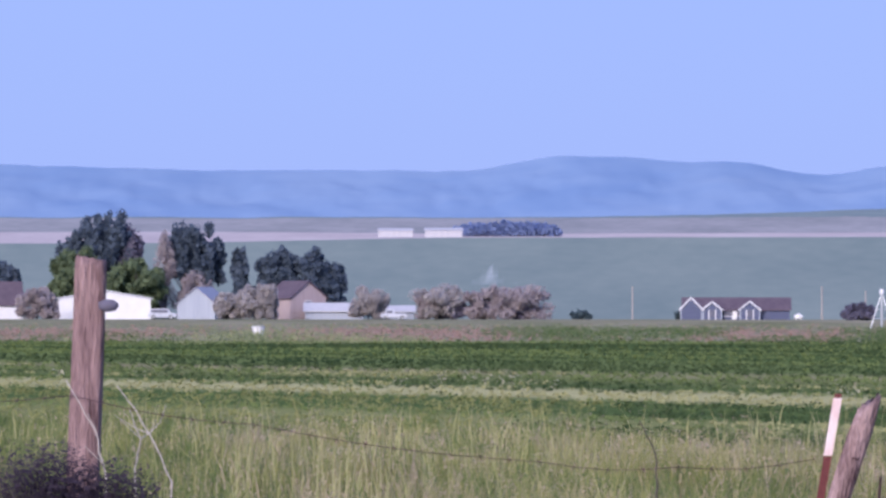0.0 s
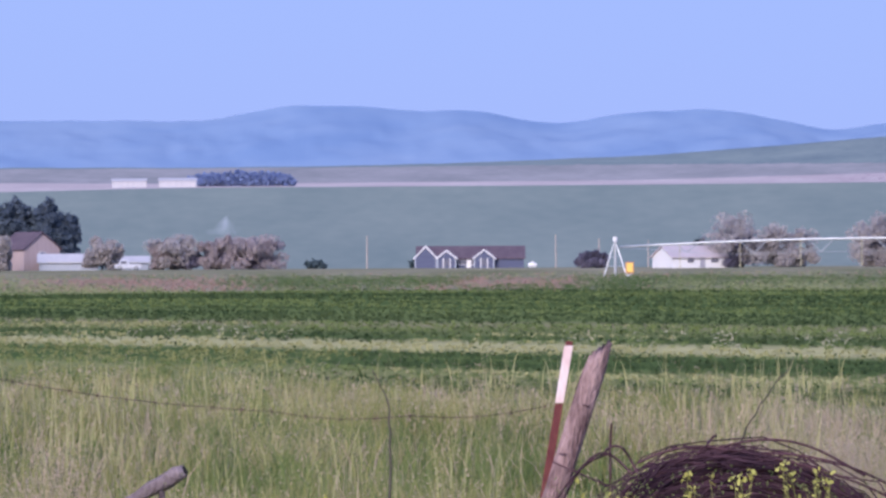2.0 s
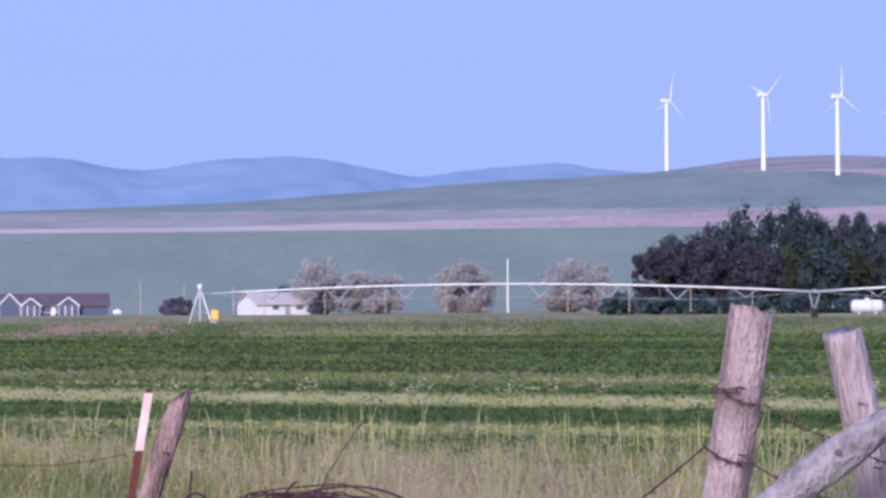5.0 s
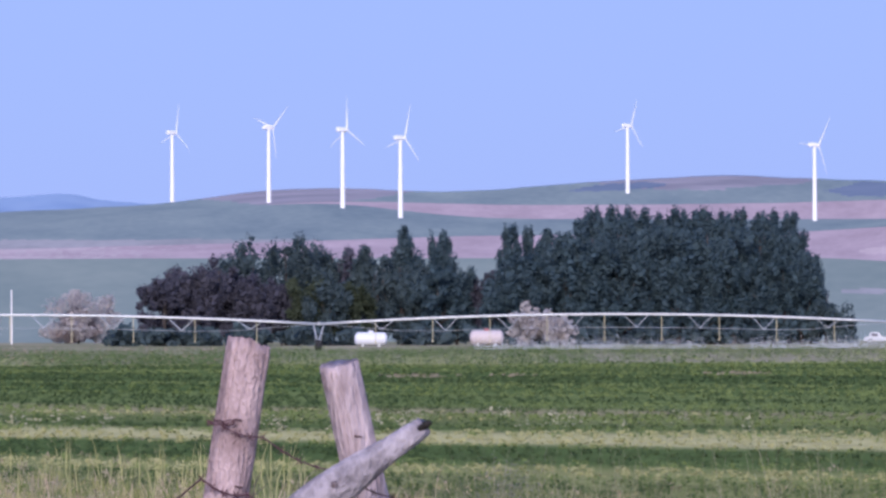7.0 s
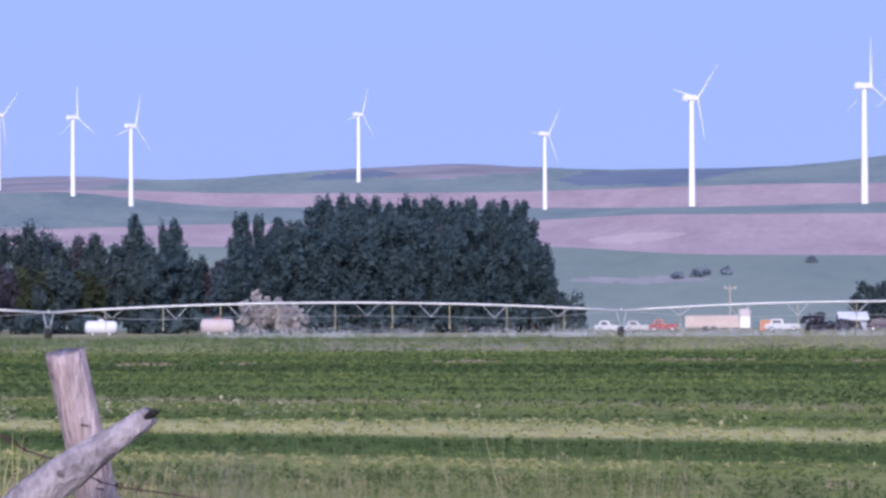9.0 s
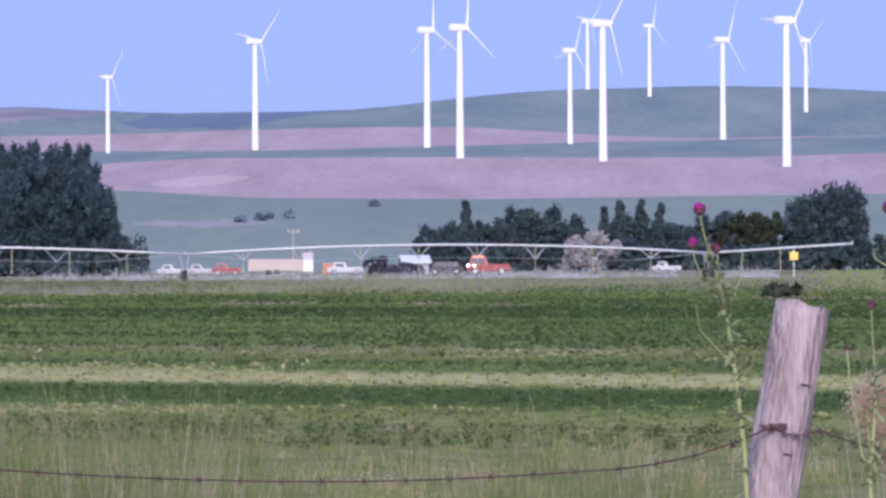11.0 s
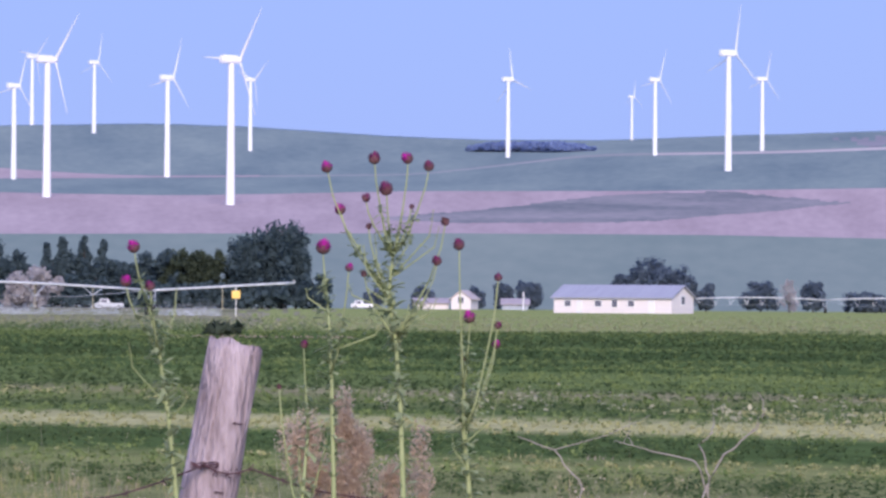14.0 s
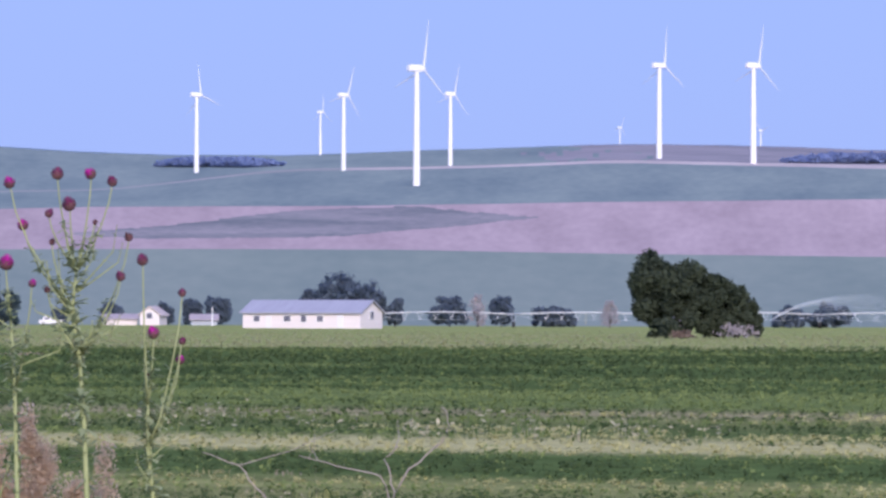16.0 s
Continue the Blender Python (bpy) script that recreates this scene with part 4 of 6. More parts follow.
M["lamp"] = lamp_mat("headlight_glow", (1.0, 0.9, 0.82), 8)
M["beacon"] = lamp_mat("beacon_glow", (1.0, 0.35, 0.22), 1.2)
vehicle(-0.62, 850, 4.9, 1.9, M["carwhite"], "white pickup parked by the farm shrubs", 0, category="pickup", name="pickup")
vehicle(-3.5, 855, 5.2, 2.0, M["carwhite"], "white camper parked before the trees", 0, (0.05, 0.8), category="camper", name="camper")
vehicle(20.05, 645, 4.4, 1.5, M["carwhite"], "white car parked in the farmyard", 0)
vehicle(20.4, 642, 4.4, 1.5, M["greyp"], "pale grey car parked in the farmyard", 8)
vehicle(20.72, 640, 4.0, 1.7, M["red"], "red pickup parked in the farmyard", 0, category="pickup", name="pickup")
vehicle(22.2, 640, 5.0, 1.7, M["carwhite"], "white pickup parked in the farmyard", 0, category="pickup", name="pickup")
vehicle(23.98, 600, 5.6, 2.3, M["red"], "red truck with its lights on", 0, (0.05, 0.5), True, category="truck", name="truck")
tree(22.63, 636, 5.2, 2.9, M["plumdark"], "dark plum shrub at the edge of the farmyard", "shrub", 1500, 0.13, name="bush")
tree(23.02, 638, 5.0, 2.1, M["plumdark"], "dark plum shrub at the edge of the farmyard", "shrub", 1300, 0.13, name="bush")
gable_house(23.06, 655, 3.6, 3.4, 1.7, 2.5, 8, M["wall_metal"], M["roof_pale"], "low shed with a pale metal roof behind the shrubs", category="shed", name="shed")
vehicle(23.45, 642, 4.8, 1.7, M["plumpaint"], "dark maroon car parked in the farmyard", 0, (0.12, 0.9))
vehicle(26.2, 700, 4.4, 1.6, M["greyp"], "grey car parked among the trees", 0)
vehicle(29.35, 850, 4.4, 1.6, M["white"], "white car parked by the trees", 0)
tr = empty("trailer", at(21.35, 640), "pinkish tan box trailer with a white end cabin", "trailer")
part("box_body", boxed(-4.0, 3.6, -1.2, 1.2, 0.5, 2.2, 0.12), M["tan_wall"], tr)
bm = boxed(3.62, 5.0, -1.15, 1.15, 0.45, 2.1, 0.06)
part("end_cabin", bm, M["white"], tr, "white end cabin")
part("cabin_roof", tubed([(3.6, 0, 2.1), (3.7, 0, 2.12), (4.9, 0, 2.12), (5.02, 0, 2.1)], [0.9, 1.1, 1.1, 0.9], 6), M["roof_rose"], tr, "faded rose cabin roof")
for x in (-1.2, 0.0):
    part("wheel", tubed([(x, -1.25, 0.38), (x, -1.02, 0.38)], 0.38, 12), M["tyre"], tr)
oc = empty("crate", at(22.0, 642), "orange crate beside the trailer", "crate")
part("box", boxed(-0.9, 0.9, -0.6, 0.6, 0, 1.5, 0.05), M["orange"], oc)
part("lid", boxed(-0.95, 0.95, -0.65, 0.65, 1.5, 1.6, 0.02), M["tan_wall"], oc)


def tank(b, d, length, r, m, label, cap=None):
    top = empty("tank", at(b, d), label, "tank")
    L = length / 2
    part("shell", tubed([(-L, 0, r + 0.12), (-L * 0.93, 0, r + 0.12), (-L * 0.8, 0, r + 0.12), (L * 0.8, 0, r + 0.12), (L * 0.93, 0, r + 0.12), (L, 0, r + 0.12)], [r * 0.35, r * 0.8, r, r, r * 0.8, r * 0.35], 20), m, top, smooth=True)
    for x in (-L * 0.5, L * 0.5):
        part("foot", boxed(x - 0.15, x + 0.15, -r * 0.6, r * 0.6, 0, 0.3), M["greyp"], top)
    part("dome_lid", tubed([(0, 0, r * 2 + 0.08), (0, 0, r * 2 + 0.36)], [0.35, 0.3], 12), cap or m, top)
    return top


tank(4.41, 880, 1.7, 0.42, M["white"], "small white propane tank beside the blue house")
tank(13.73, 560, 4.0, 0.80, M["roof_pale"], "white propane tank on short feet")
tank(15.17, 560, 4.1, 0.9, M["roof_rose"], "faded tan tank with a red lid", M["red"])


def utility_pole(b, d, h, m, arm=True):
    top = empty("utility_pole", at(b, d), "slim weathered utility pole on the flat", "utility pole", "poles across the flat")
    part("shaft", tubed([(0, 0, -0.3), (0, 0, h)], [0.17, 0.12], 10), m, top)
    if arm:
        part("crossarm", boxed(-0.9, 0.9, -0.07, 0.07, h - 0.7, h - 0.5), m, top)
        for x in (-0.75, 0, 0.75):
            part("insulator", tubed([(x, 0, h - 0.5), (x, 0, h - 0.25)], [0.05, 0.07], 6), M["white"], top)


for b, d, h, m, arm in [(2.35, 890, 6.4, M["pole"], False), (4.7, 890, 6.4, M["pole"], False), (5.24, 890, 5.6, M["pole"], False), (5.85, 890, 5.2, M["pole"], False), (9.27, 800, 9.3, M["white"], False), (21.55, 700, 7.0, M["pole"], True), (31.35, 850, 3.4, M["white"], False)]:
    utility_pole(b, d, h, m, arm)


# ---- centre-pivot sprinkler ----
def line_point(b, d0, mid):
    return d0 * math.cos(radians(11.5)) / math.cos(radians(b - mid))


def sprinkler(joints, d0, mid, heights, bow, drops=5.4, overhang=None):
    """Spans of pipe bowed up between wheeled towers, with truss rods below and drop hoses."""
    top = empty("pivot_sprinkler", at(joints[0], line_point(joints[0], d0, mid)), "long galvanised centre-pivot sprinkler across the field", "sprinkler")
    inv = top.matrix_basis.inverted()
    loc = lambda b, z: inv @ spot(b, line_point(b, d0, mid), z)
    for i in range(len(joints) - 1):
        p, q = loc(joints[i], heights[i]), loc(joints[i + 1], heights[i + 1])
        n = 14
        rise = 0 if overhang and i == len(joints) - 2 else bow
        arc = lambda u: p.lerp(q, u) + Vector((0, 0, rise * (1 - (2 * u - 1) ** 2)))
        span = part("span_pipe", tubed([arc(k / n) for k in range(n + 1)], 0.115, 8), M["steel"], top, smooth=True)
        side = (q - p).cross(Vector((0, 0, 1))).normalized()
        end_boom = bool(overhang) and i == len(joints) - 2
        low = lambda u: arc(u) - Vector((0, 0, 1.25 * min(1, 6 * u, 6 * (1 - u))))
        for sg in (() if end_boom else (-0.45, 0.45)):
            part("truss_rod", tubed([low(k / n) + side * sg for k in range(n + 1)], 0.018, 4), M["steel"], span)
        for k in range(1, 1 if end_boom else 9):
            u = k / 9
            bm = bmesh.new()
            for sg in (-0.45, 0.45):
                for du in (-0.022, 0.022):
                    tube(bm, [arc(u + du), low(u) + side * sg], 0.03, 4)
            part("truss_brace", bm, M["steel"], span)
        m = int((q - p).length / drops)
        for k in range(1, m):
            a = arc(k / m)
            z = a.z
            h = part("drop_hose", tubed([a, (a.x, a.y, max(0.7, z * 0.3))], 0.04, 5), M["drop"], span)
            part("nozzle", tubed([(a.x, a.y, max(0.7, z * 0.3)), (a.x, a.y, max(0.7, z * 0.3) - 0.15)], [0.07, 0.1], 6), M["drop"], h)
        t = part("wheel_tower", tubed([q + Vector((0, 0, -0.1)), q + Vector((0, 0, 0.25))], 0.1, 6), M["steel"], top)
        along = (q - p).normalized()
        if i < len(joints) - 2 or not overhang:
            for sg in (-1.9, 1.9):
                foot = Vector((q.x, q.y, 0.5)) + side * sg
                for off in (-0.5, 0.5):
                    part("tower_leg", tubed([q + along * off, foot], 0.05, 6), M["steel"], t)
                part("tower_wheel", tubed([foot - along * 0.18, foot + along * 0.18], 0.5, 16), M["tyre"], t)
    return top, loc


sp, loc = sprinkler([5.5, 13.08, 20.2, 26.72, 28.5], 446, 17.0, [2.75, 2.5, 2.5, 2.42, 3.25], 0.85, overhang=True)
pt = empty("pivot_tower", at(5.44, 444), "steel pivot tower of the sprinkler with a white cap", "pivot tower")
for x in (-1.1, 1.1):
    for y in (-1.1, 1.1):
        part("leg", tubed([(x, y, -0.1), (x * 0.12, y * 0.12, 3.0)], 0.06, 6), M["steel"], pt)
for z in (0.9, 1.8):
    k = 1 - 0.88 * z / 3.0
    for a in range(4):
        c = [(-1.1, -1.1), (1.1, -1.1), (1.1, 1.1), (-1.1, 1.1)]
        part("brace", tubed([(c[a][0] * k, c[a][1] * k, z), (c[(a + 1) % 4][0] * k, c[(a + 1) % 4][1] * k, z)], 0.035, 5), M["steel"], pt)
part("riser_pipe", tubed([(0, 0, -0.1), (0, 0, 3.3)], 0.13, 10), M["steel"], pt)
part("white_cap", tubed([(0, 0, 3.3), (0, 0, 3.75)], [0.24, 0.2], 10), M["white"], pt, "white cap")
cb = empty("control_box", at(5.62, 440), "orange control cabinet beside the pivot tower", "cabinet")
part("cabinet", boxed(-0.4, 0.4, -0.3, 0.3, 0.2, 1.3, 0.03), M["orange"], cb)
part("door", boxed(-0.3, 0.3, -0.33, -0.29, 0.35, 1.2, 0.01), M["yellow"], cb, "yellow door panel")
part("foot", boxed(-0.25, 0.25, -0.2, 0.2, 0, 0.2), M["steel"], cb)
eb = empty("sign_box", at(27.78, 440), "yellow box hung on the sprinkler's end span", "box")
part("panel", boxed(-0.4, 0.4, -0.15, 0.15, 1.7, 2.45, 0.03), M["yellow"], eb)
part("hanger", boxed(-0.05, 0.05, -0.05, 0.05, 2.45, 2.78), M["steel"], eb)
part("post", boxed(-0.04, 0.04, -0.04, 0.04, 0, 1.7), M["steel"], eb)
sprinkler([33.35, 35.1, 36.9, 38.9, 41], 790, 37, [2.2, 2.2, 2.2, 2.3, 2.3], 0.35, 12)

# ---- fence line ----
def rough_post(name, foot, head, r, m, label, square=False, chip=0.06, high=3.1, category="fence post", group="old fence posts", kids=()):
    """A weathered post with a split, uneven top, its foot in the ground."""
    f, h = Vector(foot), Vector(head)
    top = empty(name, Matrix.Translation(f), label, category, group)
    axis = h - f
    n, sides = 46, 96
    bm = bmesh.new()
    sd = rng.random() * 50
    splits = [(rng.random() * 6.283, 0.2 + 0.7 * rng.random(), 0.03 + 0.05 * rng.random(), 0.05 + 0.10 * rng.random()) for _ in range(3 if square else 11)]
    rings = []
    for i in range(n + 1):
        u = i / n
        c = axis * u
        ring = []
        for k in range(sides):
            a = 6.2832 * k / sides
            ca, sa = math.cos(a), math.sin(a)
            q = r * (1.05 - 0.07 * u)
            if square:
                q *= min(1 / max(abs(ca), 1e-3), 1 / max(abs(sa), 1e-3), 1.32)
            q *= 1 + 0.09 * noise.noise(Vector((ca * 1.3, sa * 1.3, u * 3.0 + sd)))
            q *= 1 + 0.05 * noise.noise(Vector((ca * 5, sa * 5, u * 9 + sd)))       # weathered hollows
            q *= 1 + 0.035 * noise.noise(Vector((ca * 16, sa * 16, u * 2.5 + sd)))  # raised grain
            for a0, start, wide, deep in splits:                                     # drying splits, open towards the top
                if u > start:
                    off = (a - a0 - 0.25 * noise.noise(Vector((u * 4, a0, sd))) + 3.1416) % 6.2832 - 3.1416
                    q *= 1 - deep * min(1.0, (u - start) * 6) * max(0.0, 1 - abs(off) / wide)
            wear = max(0.0, (u - 0.93) / 0.07)
            q *= 1 - 0.10 * wear ** 3 * (0.6 + noise.noise(Vector((ca * 2, sa * 2, sd + 3))))
            z = chip * wear * (0.6 * math.cos(a - high) + 0.3 * noise.noise(Vector((ca * 2.2, sa * 2.2, sd + 9))) + 0.14 * noise.noise(Vector((ca * 7, sa * 7, sd + 5))))
            ring.append(bm.verts.new((c.x + q * ca, c.y + q * sa, c.z + z)))
        rings.append(ring)
    for a, b in zip(rings, rings[1:]):
        for k in range(sides):
            bm.faces.new((a[k], a[(k + 1) % sides], b[(k + 1) % sides], b[k]))
    mid = bm.verts.new(axis + Vector((0, 0, -0.016)))
    for k in range(sides):
        bm.faces.new((rings[-1][k], rings[-1][(k + 1) % sides], mid))
    part("shaft", bm, m, top, smooth=True)
    for j in range(0 if square else 2):                                              # bent fence staples
        u = 0.72 + 0.13 * j
        p = axis * u + Vector((r * (-0.5 + 0.8 * rng.random()), -r * 1.0, 0))
        part("staple", tubed([p + Vector((-0.012, 0.01, 0)), p + Vector((-0.011, -0.006, 0.002)), p + Vector((0.011, -0.006, -0.002)), p + Vector((0.012, 0.01, 0))], 0.0022, 5), M["rust"], top, "rusty staple")
    return top


rough_post("fence_post", (-1.40, 17.44, 0), (-1.337, 17.449, 1.80), 0.058, M["redwood"], "squared reddish timber fence post, weathered", True, 0.02)
knob = empty("insulator_knob", Matrix.Translation((-1.275, 17.40, 1.62)), "dark round insulator nailed to the timber post", "insulator")
part("knob", tubed([(-0.03, 0, 0), (0.0, 0, 0), (0.03, 0, 0), (0.045, 0, 0)], [0.016, 0.026, 0.022, 0.008], 10), M["plum"], knob, smooth=True)
part("nail", tubed([(-0.06, 0.03, 0), (-0.02, 0, 0)], 0.006, 6), M["rust"], knob)
rough_post("fence_post", (1.06, 15.96, 0), (1.475, 15.933, 1.285), 0.042, M["rotwood"], "leaning reddish-brown round fence post", False, 0.045, 0.2)
rough_post("fence_post", (2.80, 13.82, 0), (3.033, 13.774, 1.575), 0.069, M["rosewood"], "thick weathered round fence post", False, 0.035)
rough_post("fence_post", (3.66, 13.84, 0), (3.347, 13.909, 1.508), 0.064, M["wood"], "leaning weathered round fence post", False, 0.025, 0.5)
rough_post("fence_post", (5.86, 11.47, 0), (6.112, 11.386, 1.476), 0.079, M["wood"], "grey split-topped round fence post", False, 0.03)

# steel marker post with a white top
f, h = Vector((1.145, 15.955, 0)), Vector((1.365, 15.942, 1.30))
sp2 = empty("steel_post", Matrix.Translation(f), "rusty steel fence post with a white painted top", "fence post", "old fence posts")
ax = h - f
def tee(u0, u1, w):
    bm = bmesh.new()
    for sx, sy, ox, oy in ((w, 0.005, 0, 0), (0.005, w * 0.9, 0, w * 0.45)):
        a, b = ax * u0, ax * u1
        lo = [bm.verts.new(a + Vector((ox + x * sx / 2, oy + y * sy / 2, 0))) for x, y in ((-1, -1), (1, -1), (1, 1), (-1, 1))]
        hi = [bm.verts.new(b + Vector((ox + x * sx / 2, oy + y * sy / 2, 0))) for x, y in ((-1, -1), (1, -1), (1, 1), (-1, 1))]
        bm.faces.new(lo[::-1]), bm.faces.new(hi)
        for i in range(4):
            bm.faces.new((lo[i], lo[(i + 1) % 4], hi[(i + 1) % 4], hi[i]))
    return bm
M["rustred"] = paint("rust_red", (0.11, 0.03, 0.035), (0.2, 0.065, 0.06), 8, 0.85, 0.2, fine=60)
M["topwhite"] = paint("chipped_white", (0.62, 0.42, 0.42), (0.80, 0.72, 0.72), 14, 0.7, fine=60, stretch=(2, 2, 0.6))
part("shaft", tee(0, 0.845, 0.028), M["rustred"], sp2)
part("white_top", tee(0.847, 1.0, 0.030), M["topwhite"], sp2, "chipped white painted top")
part("tip", tee(1.0, 1.012, 0.024), M["rustred"], sp2)

# brace rail with a hollow end, resting against the leaning post
rail = empty("brace_rail", Matrix.Translation((2.52, 13.66, 0.5)), "grey weathered brace rail with a dark hollow end", "rail")
a, b = Vector((-0.935, 0.20, -0.56)), Vector((0.985, -0.19, 0.835))
bm = bmesh.new()
pts = [a.lerp(b, i / 40) + Vector((0, 0, 0.004 * math.sin(i * 0.6) - 0.012)) for i in range(41)]
tube(bm, pts, [0.054 + 0.003 * math.sin(i * 0.8) - 0.026 * max(0, (i - 35) / 5) ** 1.6 for i in range(41)], 40)
dr = (b - a).normalized()
for v in bm.verts:
    g = v.co - a
    t = g.dot(dr)
    rad = g - dr * t
    v.co += rad * (0.22 * noise.noise(Vector((rad.x * 30, rad.z * 30, t * 2.2))) + 0.16 * noise.noise(v.co * 14)) + dr * (0.03 * noise.noise(rad * 45) * max(0, t / (b - a).length - 0.9) * 10)
part("log", bm, M["oldwood"], rail, smooth=True)
core = b - dr * 0.03 + Vector((0.004, -0.024, -0.006))
# A near-black plug on the end stands for the hole's shaded inside.
part("hollow", tubed([core, core + dr * 0.02 + Vector((0.004, -0.016, 0.002)), core + dr * 0.034 + Vector((0.004, -0.018, 0.002))], [0.009, 0.012, 0.008], 14), M["black"], rail, "black plug standing for the shaded hollow")
part("knot", tubed([a.lerp(b, 0.86) + Vector((-0.008, -0.062, 0.006)), a.lerp(b, 0.86) + Vector((-0.008, -0.052, 0.006))], [0.008, 0.012], 9), M["stubwood"], rail, "dark knot")

# fallen rail end among the grass
stub = empty("rail_stub", Matrix.Translation((-0.45, 16.0, 0.0)), "grey fallen rail end propped in the grass", "rail")
a, b = Vector((0.24, 0.06, 0.74)), Vector((0.48, -0.02, 0.875))
part("log", tubed([a.lerp(b, i / 8) + Vector((0, 0, 0.003 * math.sin(i * 2))) for i in range(9)], [0.016, 0.018, 0.021, 0.024, 0.027, 0.029, 0.030, 0.029, 0.022], 7), M["stubwood"], stub, smooth=True)
dr = (b - a).normalized()
# solid dark plug in place of the stub's shaded hole
part("hollow", tubed([b - dr * 0.01, b + dr * 0.004], 0.016, 10), M["black"], stub, "black plug standing for the shaded hollow")
part("prop", tubed([(0.42, 0.02, -0.1), (0.40, 0.0, 0.83)], 0.012, 7), M["stubwood"], stub)


def wire(pts, r=0.0032):
    """Slack barbed strand through points."""
    pts = [Vector(p) for p in pts]
    fine = []
    for p, q in zip(pts, pts[1:]):
        n = max(4, int((q - p).length / 0.12))
        for i in range(n):
            u = i / n
            fine.append(p.lerp(q, u) - Vector((0, 0, 0.02 * math.sin(math.pi * u))))
    fine.append(pts[-1])
    top = empty("barbed_wire", Matrix.Translation(fine[0]), "rusty barbed wire strand slung between the fence posts", "wire", "fence wires")
    o = fine[0]
    part("strand", tubed([p - o for p in fine], r, 5), M["rust"], top)
    bm = bmesh.new()
    for p in fine[1::1]:
        for s in (-1, 1):
            tube(bm, [p - o + Vector((-0.008, 0, -0.012 * s)), p - o + Vector((0.008, 0, 0.012 * s))], r * 0.6, 4)
    tagged(part("barbing", bm, M["rust"], top), kind="stuff")


wire([(-3.4, 18.2, 1.26), (-2.4, 17.9, 1.24), (-1.4, 17.38, 1.28), (-0.7, 17.0, 1.18), (0.34, 16.35, 1.065), (0.82, 16.1, 1.055), (1.28, 15.9, 1.09)], 0.0014)
wire([(1.30, 15.86, 0.9), (1.9, 15.1, 0.7), (2.5, 14.3, 0.8), (2.87, 13.72, 1.16)])
wire([(2.90, 13.70, 1.345), (3.058, 13.70, 1.285), (3.275, 13.66, 1.18), (3.5, 13.6, 1.09), (4.6, 12.5, 0.98), (5.64, 11.60, 1.02), (5.98, 11.33, 1.138)], 0.0025)
wire([(2.87, 13.72, 1.16), (3.01, 13.70, 1.11), (3.3, 13.6, 0.98)])
wire([(5.98, 11.325, 1.14), (6.11, 11.29, 1.13), (6.46, 11.15, 1.045), (7.1, 10.8, 0.93), (8.6, 10.0, 0.95)], 0.0024)
for p in ((5.985, 11.325, 1.14), (2.93, 13.70, 1.33)):
    st = empty("wire_twist", Matrix.Translation(p), "rusty twist of wire round the post", "wire")
    bm = bmesh.new()
    for k in range(3):
        tube(bm, [(-0.045 + 0.012 * i, -0.012 * math.sin(i), 0.006 * k - 0.006 + 0.003 * math.sin(i * 2 + k)) for i in range(8)], 0.0022, 5)
    part("twist", bm, M["rust"], st)

# heap of coiled wire
coil = empty("wire_coil", Matrix.Translation((1.90, 15.40, 0.0)), "heap of rusty coiled barbed wire in the grass", "wire coil")
for k in range(298):
    R = 0.28 + 0.60 * rng.random() ** 0.45
    cx, cy, ph, sk, hz = 0.10 + 0.04 * rng.normal(), 0.12 * rng.normal(), rng.random() * 6, 0.08 * rng.normal(), 0.94 + 0.045 * rng.normal()
    pts = []
    for i in range(33):
        a = 6.2832 * i / 32
        w = 0.95 * R * (1 + 0.035 * math.sin(3 * a + ph) + 0.02 * math.sin(7 * a + 2 * ph) + 0.02 * rng.normal())
        s = math.sin(a)
        pts.append((cx + 0.67 * w * math.cos(a) - 0.16 * w * max(0.0, s), cy + 0.34 * w * s, 0.44 + 0.62 * hz * w * s + sk * 0.16 * math.cos(a)))
    part("loop", tubed(pts, 0.0027, 4), M["rust"], coil)
for x0, z0, x1, z1, up in [(-0.62, 0.80, -0.38, 0.90, 0.12), (-0.36, 0.94, -0.06, 0.98, 0.03), (-0.10, 0.985, 0.40, 0.89, 0.07), (0.05, 0.97, 0.62, 0.78, 0.05), (-0.70, 0.70, -0.46, 0.97, 0.06), (-0.46, 0.75, -0.45, 1.07, 0.0), (-0.47, 0.98, -0.36, 0.90, 0.05), (-0.16, 0.97, -0.10, 1.03, 0.0), (0.1, 0.95, 0.66, 0.72, 0.03)]:
    part("loose_strand", tubed([(x0 + (x1 - x0) * i / 10, -0.12 + 0.02 * math.sin(i), z0 - 0.02 + (z1 - z0) * i / 10 + up * math.sin(math.pi * i / 10)) for i in range(11)], 0.0045, 5), M["rust"], coil)

tub = empty("feed_tub", at(-2.31, 310), "small white feed tub in the weeds", "tub")
part("shell", tubed([(0, 0, 0), (0, 0, 0.55), (0, 0, 0.6), (0, 0, 0.5)], [0.34, 0.44, 0.42, 0.36], 14), M["white"], tub)
part("rim", tubed([(0, 0, 0.52), (0, 0, 0.6)], 0.46, 14), M["greyp"], tub)

